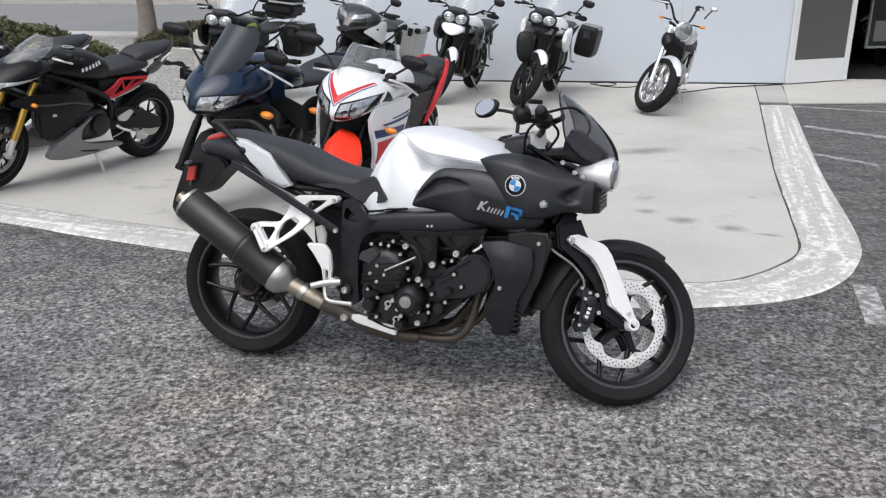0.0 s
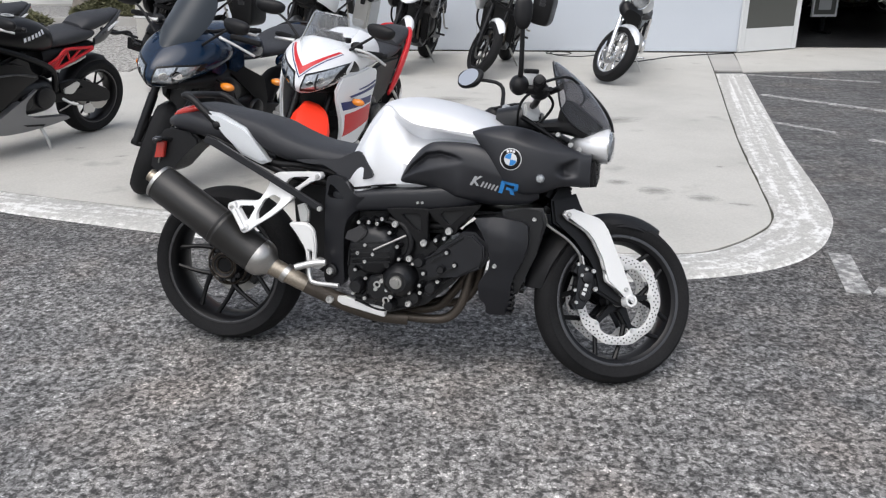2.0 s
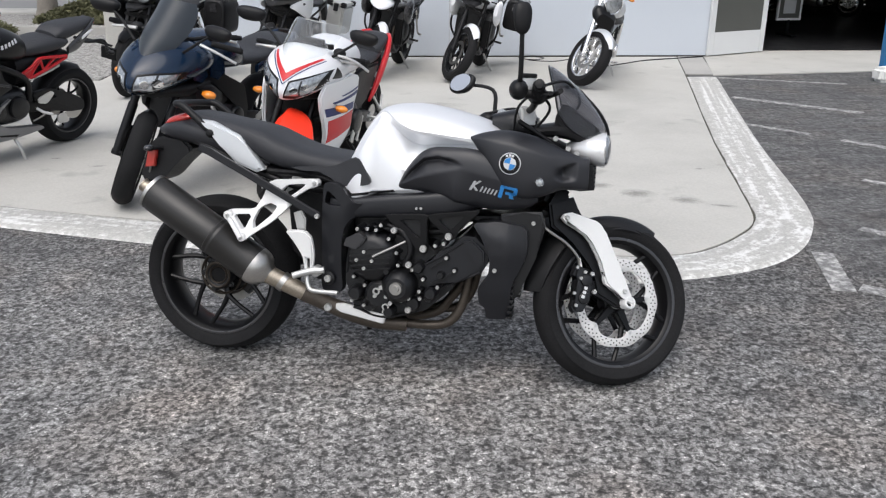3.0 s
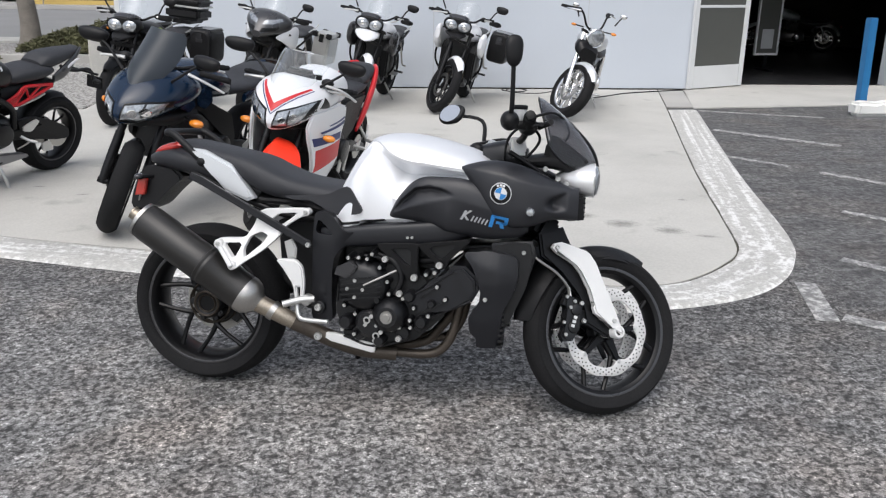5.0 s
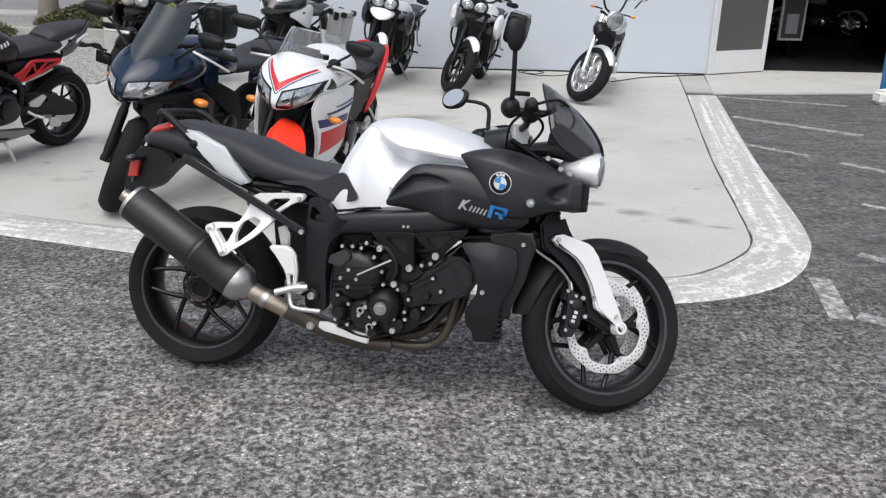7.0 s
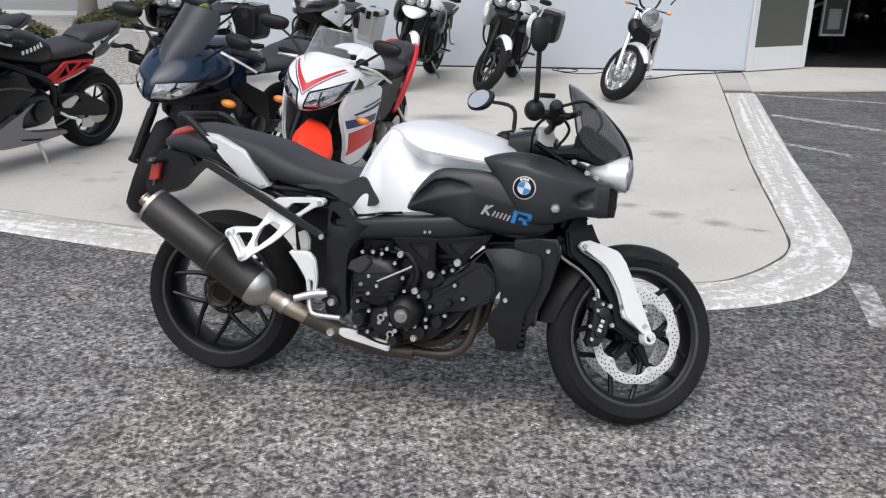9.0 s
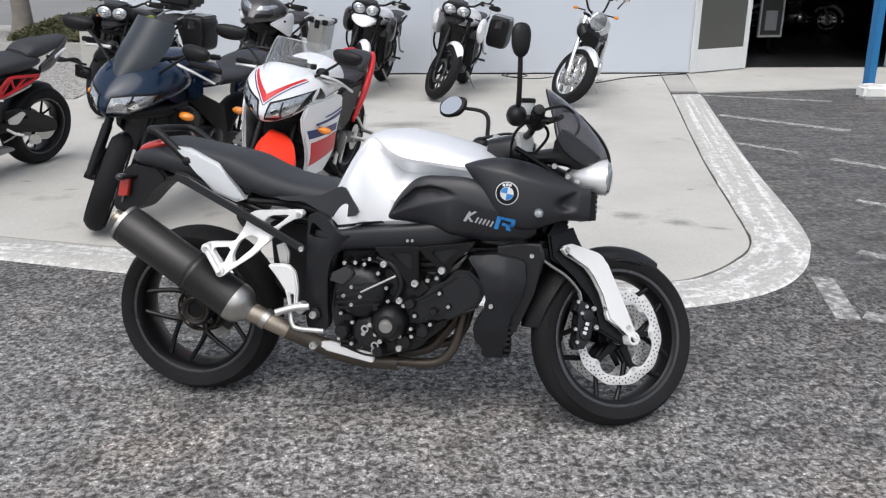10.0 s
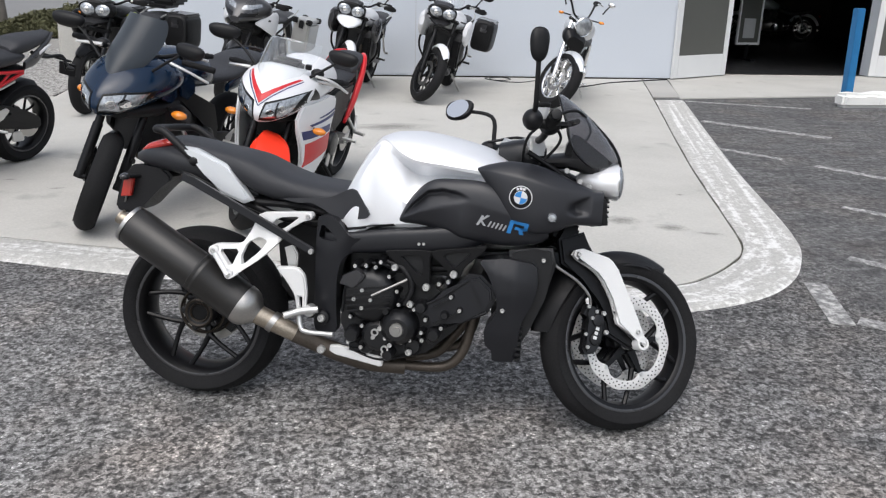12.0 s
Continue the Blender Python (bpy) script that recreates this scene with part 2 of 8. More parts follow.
RUBBER = material("tyre rubber", (0.0115, 0.0115, 0.0122), 0.8, vary=0.45, scale=40, bump=0.3, spec=0.2)
BLACK = material("satin black paint", (0.0055, 0.0055, 0.0062), 0.30, vary=0.15, spec=0.24)
MATT = material("matt black plastic", (0.0062, 0.0062, 0.007), 0.48, vary=0.2, fine=700, bump=0.2, spec=0.3)
CAST = material("black cast engine metal", (0.0075, 0.0077, 0.0088), 0.32, 0.0, vary=0.3, fine=500, bump=0.3, spec=0.42)
CHARCOAL = material("matt charcoal paint", (0.0185, 0.0192, 0.0228), 0.42, vary=0.08, fine=900, bump=0.05, coat=0.0, spec=0.45)
BEAM = material("satin black frame coating", (0.0095, 0.010, 0.0125), 0.35, vary=0.14, fine=700, bump=0.12, spec=0.42)
VINYL = material("black seat vinyl", (0.021, 0.022, 0.026), 0.58, vary=0.12, fine=800, bump=0.35)
PEARL = material("pearl white paint", (0.73, 0.74, 0.76), 0.34, vary=0.015, coat=0.25)
TANK_WHITE = material("white aluminium metallic paint", (0.80, 0.81, 0.83), 0.36, 0.45, vary=0.012, coat=0.2)
SILVER = material("silver panel paint", (0.62, 0.64, 0.66), 0.3, 0.25, vary=0.03, coat=0.4)
ALU = material("brushed cast aluminium", (0.60, 0.60, 0.585), 0.38, 0.75, vary=0.06, bump=0.1)
WHITE_ALU = material("white coated aluminium", (0.72, 0.72, 0.71), 0.35, 0.1, vary=0.03)
STEEL = material("bare steel", (0.45, 0.44, 0.42), 0.32, 0.95, vary=0.12)
CHROME = material("polished chrome", (0.80, 0.80, 0.80), 0.09, 1.0, vary=0.03)
DISC = material("drilled brake steel", (0.66, 0.655, 0.64), 0.4, 0.25, vary=0.06)
BURNT = material("heat browned steel", (0.095, 0.08, 0.066), 0.45, 0.7, vary=0.25, scale=40)
CAN = material("dark titanium silencer", (0.022, 0.021, 0.020), 0.36, 0.2, vary=0.2, scale=25, fine=300, bump=0.1)
RED_LENS = material("red lens", (0.42, 0.03, 0.022), 0.2, vary=0.1, coat=0.5)
ORANGE = material("amber lens", (0.75, 0.24, 0.02), 0.2, vary=0.12, coat=0.5)
RED = material("red paint", (0.52, 0.014, 0.02), 0.35, vary=0.06, coat=0.15, spec=0.3)
SCARLET = material("orange red fluorescent plastic", (0.85, 0.04, 0.014), 0.45, vary=0.08, spec=0.3)
NAVY = material("dark blue metallic paint", (0.0045, 0.0155, 0.038), 0.16, 0.0, vary=0.1, coat=0.2, spec=0.3)
DECAL_BLUE = material("blue decal", (0.03, 0.22, 0.55), 0.35, vary=0.05)
DECAL_NAVY = material("navy decal", (0.02, 0.03, 0.13), 0.4, vary=0.05, spec=0.3)
WARM = material("warm brown steel", (0.36, 0.315, 0.255), 0.40, 0.85, vary=0.25, scale=40)
GREY_DECAL = material("grey decal", (0.42, 0.43, 0.44), 0.35)
GREEN = material("lime green paint", (0.22, 0.30, 0.02), 0.3, vary=0.1, coat=0.5)
GREY_PAINT = material("gunmetal paint", (0.045, 0.045, 0.048), 0.28, 0.4, vary=0.06, coat=0.5)
GOLD = material("gold fork anodising", (0.55, 0.34, 0.07), 0.3, 0.9)
LENS = material("headlight reflector behind clear lens", (0.36, 0.38, 0.40), 0.10, 0.6, vary=0.6, scale=120, fine=90, coat=1.0)
CLEAR = glass("clear screen", (0.93, 0.945, 0.95), 0.02, trans=0.96)
SMOKE = glass("smoked screen", (0.38, 0.38, 0.40), trans=0.97)
DARKSMOKE = glass("dark smoked screen", (0.042, 0.050, 0.060), rough=0.35, trans=0.25)
SHELL = material("satin chrome shell", (0.84, 0.845, 0.85), 0.20, 0.4, vary=0.03, coat=0.3)
MIRROR = material("mirror glass", (0.9, 0.9, 0.9), 0.03, 1.0, vary=0.0)


# ---- mesh helpers ----
def mesh_of(bm, name, mat, smooth=38):
    bmesh.ops.recalc_face_normals(bm, faces=bm.faces)
    for f in bm.faces:
        f.smooth = True
    for e in bm.edges:
        e.smooth = len(e.link_faces) != 2 or e.calc_face_angle(3.2) < radians(smooth)
    me = bpy.data.meshes.new(name)
    bm.to_mesh(me)
    bm.free()
    me.materials.append(mat)
    return me


def part(name, bm, mat, parent, label="", at=None):
    """Links a bmesh (or a mesh that is shared) as one object under a thing or a part."""
    ob = new(name, bm if isinstance(bm, bpy.types.Mesh) else mesh_of(bm, name, mat))
    ob.parent = parent
    if at is not None:
        ob.matrix_basis = at
    return tagged(ob, label=label)


def thing(name, label, category, at, group=""):
    ob = new(name)
    ob.empty_display_size = 0.1
    ob.matrix_basis = at
    return tagged(ob, label, category, group)


def solid(name, bm, mat, label, category, at=None, group="", kind=""):
    ob = new(name, mesh_of(bm, name, mat))
    if at is not None:
        ob.matrix_basis = at
    return tagged(ob, label, category, group, kind)


def spline(pts, n):
    """n + 1 points on a smooth curve through pts."""
    p = [np.array(q, float) for q in pts]
    if len(p) == 2:
        return [p[0] + (p[1] - p[0]) * k / n for k in range(n + 1)]
    p = [2 * p[0] - p[1]] + p + [2 * p[-1] - p[-2]]
    out, spans = [], len(p) - 3
    for k in range(n + 1):
        u = min(k / n * spans, spans - 1e-9)
        i, t = int(u), u - int(u)
        a, b, c, d = p[i:i + 4]
        out.append(0.5 * (2 * b + (c - a) * t + (2 * a - 5 * b + 4 * c - d) * t * t + (3 * b - a - 3 * c + d) * t ** 3))
    return out


def loft(rings, cap=True, closed=True):
    bm = bmesh.new()
    vs = [[bm.verts.new(p) for p in r] for r in rings]
    m = len(rings[0])
    for a, b in zip(vs, vs[1:]):
        for k in range(m if closed else m - 1):
            bm.faces.new((a[k], a[(k + 1) % m], b[(k + 1) % m], b[k]))
    if cap and closed:
        bm.faces.new(vs[0][::-1])
        bm.faces.new(vs[-1])
    return bm


def tube(pts, r, seg=10, n=0):
    """A round bar along pts; r is one radius or one a point; n smooths it through n steps."""
    rs = r if isinstance(r, (list, tuple)) else [r] * len(pts)
    if n:
        q = spline([(*p, x) for p, x in zip(pts, rs)], n)
        pts, rs = [v[:3] for v in q], [v[3] for v in q]
    pts = [Vector(p) for p in pts]
    up = None
    rings = []
    for k, p in enumerate(pts):
        d = (pts[min(k + 1, len(pts) - 1)] - pts[max(k - 1, 0)]).normalized()
        if up is None:
            up = d.orthogonal().normalized()
        up = (up - d * up.dot(d)).normalized()
        s = d.cross(up)
        rings.append([p + (up * math.cos(a) + s * math.sin(a)) * max(rs[k], 1e-4) for a in (2 * math.pi * i / seg for i in range(seg))])
    return loft(rings)


def body(stations, seg=28, n=24):
    """A closed hull along x: stations of (x, y, z, half width, half height, squareness)."""
    rings = []
    for x, y, z, w, h, p in spline(stations, n):
        ring = []
        for k in range(seg):
            a = 2 * math.pi * k / seg
            c, s = math.cos(a), math.sin(a)
            ring.append((x, y + max(w, 0.001) * math.copysign(abs(c) ** (2 / p), c), z + max(h, 0.001) * math.copysign(abs(s) ** (2 / p), s)))
        rings.append(ring)
    return loft(rings)


def plate(poly, y0, y1, bevel=0.004, smooth=0):
    """A polygon in x and z, thick from y0 to y1."""
    if smooth:
        poly = [tuple(p) for p in spline(list(poly) + [poly[0]], smooth)[:-1]]
    bm = loft([[(x, y, z) for x, z in poly] for y in (y0, y1)])
    if bevel:
        bmesh.ops.bevel(bm, geom=[e for e in bm.edges if abs(e.verts[0].co.y - e.verts[1].co.y) < 1e-6], offset=bevel, segments=2, affect="EDGES", clamp_overlap=True)
    return bm


def rounded(poly, times=2):
    """Cuts the corners of a closed outline."""
    for _ in range(times):
        poly = [q for a, b in zip(poly, poly[1:] + poly[:1]) for q in ((a[0] * 0.84 + b[0] * 0.16, a[1] * 0.84 + b[1] * 0.16), (a[0] * 0.16 + b[0] * 0.84, a[1] * 0.16 + b[1] * 0.84))]
    return poly


def casting(outline, holes, y0, y1, bevel=0.005, soften=2, fine=0.0):
    """A thick plate in x and z with openings through it and rounded edges; fine sets the mesh size for later bending."""
    bm = bmesh.new()
    for loop in [outline] + holes:
        vs = [bm.verts.new((x, y0, z)) for x, z in rounded(list(loop), soften)]
        for a, b in zip(vs, vs[1:] + vs[:1]):
            bm.edges.new((a, b))
    bmesh.ops.triangle_fill(bm, use_beauty=True, edges=bm.edges[:])
    if fine:
        for _ in range(6):
            long = [e for e in bm.edges if e.calc_length() > fine and len(e.link_faces) == 2]
            if not long:
                break
            bmesh.ops.subdivide_edges(bm, edges=long, cuts=1)
            bmesh.ops.triangulate(bm, faces=bm.faces)
            bmesh.ops.beautify_fill(bm, faces=bm.faces, edges=[e for e in bm.edges if len(e.link_faces) == 2])
    geo = bmesh.ops.extrude_face_region(bm, geom=bm.faces[:])
    bmesh.ops.translate(bm, verts=[g for g in geo["geom"] if isinstance(g, bmesh.types.BMVert)], vec=(0, y1 - y0, 0))
    bmesh.ops.recalc_face_normals(bm, faces=bm.faces)
    if bevel:
        rim = [e for e in bm.edges if len(e.link_faces) == 2 and e.calc_face_angle(0) > 1.0 and abs(e.verts[0].co.y - e.verts[1].co.y) < 1e-6]
        bmesh.ops.bevel(bm, geom=rim, offset=bevel, segments=3, affect="EDGES", clamp_overlap=True)
    return bm


def lathe(profile, seg=48, arc=(0, 360), close=False):
    """Turns (radius, y) points about the y axis."""
    full = arc[1] - arc[0] >= 360
    rings = []
    for k in range(seg if full else seg + 1):
        a = radians(arc[0] + (arc[1] - arc[0]) * k / seg)
        rings.append([(r * math.cos(a), y, r * math.sin(a)) for r, y in profile])
    if full:
        rings.append(rings[0])
    bm = loft(rings, cap=not full and close, closed=close)
    bmesh.ops.remove_doubles(bm, verts=bm.verts, dist=1e-5)
    return bm


def block(x0, x1, y0, y1, z0, z1, bevel=0.004, seg=2):
    bm = loft([[(x0, y0, z), (x1, y0, z), (x1, y1, z), (x0, y1, z)] for z in (z0, z1)])
    if bevel:
        bmesh.ops.bevel(bm, geom=bm.edges[:], offset=bevel, segments=seg, affect="EDGES", clamp_overlap=True)
    return bm


def egg(x, y, z, rx, ry, rz, u=20, v=12):
    bm = bmesh.new()
    bmesh.ops.create_uvsphere(bm, u_segments=u, v_segments=v, radius=1, matrix=Matrix.LocRotScale((x, y, z), None, (rx, ry, rz)))
    return bm


def cyl(a, b, r, seg=20, bevel=0.0):
    a, b = Vector(a), Vector(b)
    d = (b - a).normalized() * min(bevel, (b - a).length * 0.4)
    if bevel:
        return tube([a, a + d * 0.3, a + d, b - d, b - d * 0.3, b], [r - bevel, r - bevel * 0.3, r, r, r - bevel * 0.3, r - bevel], seg)
    return tube([a, b], r, seg)


def joined(*bms):
    out = bms[0]
    for b in bms[1:]:
        me = bpy.data.meshes.new("tmp")
        b.to_mesh(me)
        b.free()
        out.from_mesh(me)
        bpy.data.meshes.remove(me)
    return out


def moved(bm, m):
    bm.transform(m)
    return bm


def tree_of(ob):
    from mathutils.bvhtree import BVHTree
    bm = bmesh.new()
    bm.from_mesh(ob.data)
    t = BVHTree.FromBMesh(bm)
    bm.free()
    return t


def skin(poly, tree, axis="y", side=-1, lift=0.003, cuts=3, smooth=0, thick=0.0):
    """A thin panel with the outline poly, pressed onto a hull along an axis: (x, z) from a side, or (y, z) from the front."""
    if smooth:
        poly = [tuple(p) for p in spline(list(poly) + [poly[0]], smooth)[:-1]]
    bm = bmesh.new()
    far = 3.0
    put = (lambda a, b: (a, side * far, b)) if axis == "y" else (lambda a, b: (far, a, b))
    bm.faces.new([bm.verts.new(put(a, b)) for a, b in poly])
    bmesh.ops.triangulate(bm, faces=bm.faces)
    for _ in range(cuts):
        long = [e for e in bm.edges if e.calc_length() > 0.012]
        if long:
            bmesh.ops.subdivide_edges(bm, edges=long, cuts=1)
            bmesh.ops.triangulate(bm, faces=bm.faces)
    way = Vector((0, -side, 0)) if axis == "y" else Vector((-1, 0, 0))
    gone = []
    for v in bm.verts:
        hits = [h[0] for h in (t.ray_cast(v.co, way) for t in (tree if isinstance(tree, list) else [tree])) if h[0] is not None]
        hit = min(hits, key=lambda h: (h - v.co).length) if hits else None
        if hit is None:
            gone.append(v)
        else:
            v.co = hit - way * lift
    if gone:
        bmesh.ops.delete(bm, geom=gone, context="VERTS")
    if bm.faces:
        geo = bmesh.ops.extrude_face_region(bm, geom=bm.faces[:])
        bmesh.ops.translate(bm, verts=[g for g in geo["geom"] if isinstance(g, bmesh.types.BMVert)], vec=way * (lift + 0.002 + thick))
    return bm


# ---- setting ----
def flat(poly, z, thick=0.3):
    return loft([[(x, y, h) for x, y in poly] for h in (z - thick, z)])


def structure(name, bm, mat, label):
    return solid(name, bm, mat, label, "", kind="structure")


ground = structure("ground", flat([(-400, -300), (400, -300), (400, 500), (-400, 500)], 0.0, 0.5), ASPHALT, "grey worn chip-seal asphalt of the parking lot")

INNER = [(3.74, 12.6), (3.2, 10.53), (2.28, 7.11), (1.88, 5.46), (1.76, 4.97), (1.67, 4.72), (1.53, 4.54), (1.30, 4.33), (1.02, 4.20), (0.5, 4.24), (-1.0, 4.66), (-1.79, 4.88), (-2.72, 5.17), (-3.54, 5.48), (-7, 6.75)]
OUTER = [(4.14, 12.6), (3.6, 10.54), (2.67, 7.11), (2.27, 5.46), (2.14, 4.98), (2.02, 4.68), (1.78, 4.30), (1.46, 4.03), (1.0, 3.88), (0.4, 3.87), (-1.08, 4.30), (-1.86, 4.54), (-2.7, 4.83), (-3.4, 5.1), (-7, 6.35)]
inner, outer = spline(INNER, 140), spline(OUTER, 140)


def kerb_part(name, first, last, mat, label, z):
    """A run of the flush kerb, with a map that is across and along it."""
    rings = []
    for a, b in list(zip(inner, outer))[first:last + 1]:
        out = (b - a) / np.linalg.norm(b - a)
        a = a + out * (0.016 + 0.010 * noise.noise((a[0] * 5, a[1] * 5, 0)))
        rings.append([(*a, -0.1), (*a, z - 0.004), (*(a + out * 0.008), z), (*(b - out * 0.05), z), (*(b - out * 0.015), z - 0.006), (*b, z - 0.016), (*b, -0.1)])
    bm = loft(rings)
    uv = bm.loops.layers.uv.new("map")
    for f in bm.faces:
        for lp in f.loops:
            p = np.array(lp.vert.co[:2])
            k = int(np.argmin([np.linalg.norm(p - q) for q in inner]))
            j = int(np.argmin([np.linalg.norm(p - (q + w) / 2) for q, w in zip(inner, outer)]))
            lp[uv].uv = (np.linalg.norm(p - inner[k]), j * 0.13)
    return structure(name, bm, mat, label)


kerb_part("kerb", 10, 140, KERB, "flush concrete kerb with worn streaky white paint", 0.016)
kerb_part("kerb_bare", 0, 9, PLAIN_KERB, "bare grey concrete end of the kerb at the wall", 0.016)

slab_poly = [tuple(p) for p in inner] + [(-7, 10.2), (-3.95, 10.4), (-4.05, 12.6)]
structure("slab", flat(slab_poly, 0.013), CONCRETE, "pale concrete display slab with stains")
joint_poly = [tuple(a + (b - a) * 0.1) for a, b in zip(inner, outer)] + [(-7.1, 7.0), (0, 12.6)]
structure("slab_joint", flat(joint_poly, 0.006), JOINT, "dark dirty joint round the slab")
structure("pavement", flat([(3.62, 10.72), (9.5, 11.55), (9.5, 13.4), (4.15, 13.4), (4.16, 12.6)], 0.014), CONCRETE, "concrete walkway in front of the shop doors")


def strip(p, q, w):
    p, q = Vector(p), Vector(q)
    s = Vector((q.y - p.y, p.x - q.x)).normalized() * w / 2
    pts = [p + s, q + s, q - s, p - s]
    return loft([[(v.x, v.y, z) for v in pts] for z in (-0.02, 0.004)])


for p, q, w in [((1.85, 4.23), (1.70, 3.70), 0.11), ((1.80, 3.74), (3.1, 2.66), 0.10), ((2.27, 4.62), (3.2, 3.55), 0.08), ((2.86, 5.68), (3.9, 4.55), 0.08),
                ((3.25, 9.12), (4.2, 8.17), 0.11), ((3.36, 6.95), (4.5, 5.5), 0.09), ((2.72, 7.78), (3.2, 7.2), 0.07), ((3.62, 10.55), (5.0, 10.0), 0.07)]:
    structure("stall_line", strip(p, q, w), LINE, "worn white parking stall line")

# shop wall, with a recess for the open doors
WALL_Y = 12.62
structure("wall_north", joined(block(-4.1, 4.24, WALL_Y, WALL_Y + 0.25, 0.03, 4.2, 0.004), block(4.24, 4.5, 12.87, 13.5, 0.03, 4.2, 0)), WALL, "smooth pale blue-grey painted shop wall")
structure("wall_base_gap", block(-4.08, 4.2, WALL_Y + 0.02, WALL_Y + 0.2, 0.0, 0.03, 0), JOINT, "dark gap under the wall panels")
structure("wall_west", block(-4.1, -3.85, WALL_Y + 0.25, 24, 0.0, 4.2, 0), WALL, "side wall of the shop")
structure("wall_recess", joined(block(4.5, 5.3, 13.25, 13.5, 0.0, 4.2, 0), block(7.75, 12, 13.25, 13.5, 0, 4.2, 0), block(5.3, 7.75, 13.25, 13.5, 2.3, 4.2, 0)), WALL, "wall of the door recess")
structure("wall_corner_post", block(-4.14, -4.08, WALL_Y - 0.01, WALL_Y + 0.3, 0.0, 4.2, 0.004), TRIM, "white corner trim of the wall")
for x in (-2.2, 0.35, 2.62):
    structure("wall_seam", block(x - 0.004, x + 0.004, WALL_Y - 0.002, WALL_Y + 0.01, 0.03, 4.2, 0), GREY_DECAL, "fine upright seam between wall panels")


def wall_sheet(name, x0, x1, y0, y1, z0, z1, mat, label):
    structure(name, block(x0, x1, y0, y1, z0, z1, 0), mat, label)


# room surfaces coloured near-black in place of indoor shade
wall_sheet("showroom_floor", 4.6, 12, 13.35, 22, -0.1, 0.018, INSIDE_FLOOR, "showroom floor, near-black for the unlit room")
wall_sheet("showroom_wall_back", 4.5, 12, 22, 22.2, 0, 4, INSIDE, "back wall of the showroom, near-black for its shade")
wall_sheet("showroom_wall_west", 4.3, 4.5, 13.5, 22.2, 0, 4, INSIDE, "side wall of the showroom, near-black for its shade")
wall_sheet("showroom_wall_east", 12, 12.2, 13.25, 22.2, 0, 4, INSIDE, "side wall of the showroom, near-black for its shade")
wall_sheet("ceiling", 4.3, 12.2, 13.3, 22.2, 4.0, 4.2, INSIDE, "showroom ceiling, near-black for its shade")


def shop_door(name, hinge, free, label):
    """A framed leaf with a dark screen, a mid rail and a kick panel, hinged at one end."""
    h, f = Vector(hinge), Vector(free)
    w = (f - h).length
    at = Matrix.Translation((*hinge, 0.03)) @ pose(0, 0, 0, 0, 0, math.degrees(math.atan2(f.y - h.y, f.x - h.x)))
    d = new(name, mesh_of(joined(block(0, 0.10, -0.022, 0.022, 0, 2.13), block(w - 0.10, w, -0.022, 0.022, 0, 2.13), block(0.102, w - 0.102, -0.02, 0.02, 0, 0.33), block(0.102, w - 0.102, -0.02, 0.02, 2.03, 2.13), block(0.102, w - 0.102, -0.02, 0.02, 1.18, 1.22)), name, TRIM))
    d.matrix_basis = at
    tagged(d, label, "door", kind="structure")
    part("screen", block(0.095, w - 0.095, -0.008, 0.008, 0.32, 1.19, 0), SCREEN, d, "dark mesh screen")
    part("upper_screen", block(0.095, w - 0.095, -0.008, 0.008, 1.21, 2.04, 0), SCREEN, d, "dark mesh screen")
    part("stop_foot", joined(cyl((w - 0.06, -0.05, -0.02), (w - 0.06, -0.05, 0.09), 0.012, 10), block(w - 0.075, w - 0.045, -0.06, -0.02, 0.06, 0.10, 0.003)), TRIM, d, "white door stop")
    return d


shop_door("door_1", (5.27, 13.16), (4.19, 12.58), "white framed shop door with dark screen, standing open")
shop_door("door_2", (7.72, 13.22), (8.75, 12.85), "white framed shop door with dark screen, standing open")

display = thing("display_stand", "white framed display panel standing inside the dark showroom", "display", pose(6.75, 15.6, 0.02, 0, 0, 8))
part("frame", joined(block(-0.24, -0.21, -0.03, 0.03, 0.28, 2.2), block(0.21, 0.24, -0.03, 0.03, 0.28, 2.2), block(-0.212, 0.212, -0.03, 0.03, 0.28, 0.32)), TRIM, display)
part("panel", block(-0.212, 0.212, -0.01, 0.01, 0.31, 2.2, 0), SCREEN, display)
part("print", block(-0.12, 0.12, -0.018, -0.011, 0.40, 0.75, 0.002), GREY_DECAL, display, "grey faded print")
part("foot", joined(block(-0.05, 0.05, -0.25, 0.25, 0, 0.04), block(-0.03, 0.03, -0.03, 0.03, 0.03, 0.29)), BLACK, display)
solid("bench", joined(block(-0.5, 0.35, -0.15, 0.15, 0.16, 0.21), block(-0.4, -0.34, -0.12, 0.12, 0, 0.165), block(0.2, 0.26, -0.12, 0.12, 0, 0.165)), TRIM, "low pale bench inside the doorway", "bench", pose(5.55, 14.9, 0.018, 0, 0, 8))

for x, y, sx, sy, a in ((1.15, 5.35, 0.17, 0.13, -12), (1.42, 5.18, 0.15, 0.10, -18), (0.95, 5.55, 0.12, 0.09, -8), (1.78, 5.97, 0.05, 0.035, 0), (1.62, 5.05, 0.12, 0.04, -20), (-2.6, 6.2, 0.08, 0.03, 10), (-3.0, 6.45, 0.07, 0.03, -5), (1.3, 7.6, 0.5, 0.2, 20), (-0.2, 8.6, 0.6, 0.25, 5)):
    solid("oil_stain", loft([[(1.2 * math.cos(t), 1.2 * math.sin(t), z) for t in np.linspace(0, 6.0, 20)] for z in (-0.002, 0.003)]), STAIN, "faint dark oil stain on the slab", "stain", Matrix.Translation((x, y, 0.0145)) @ pose(0, 0, 0, 0, 0, a) @ Matrix.Diagonal((sx, sy, 1, 1)), kind="structure")

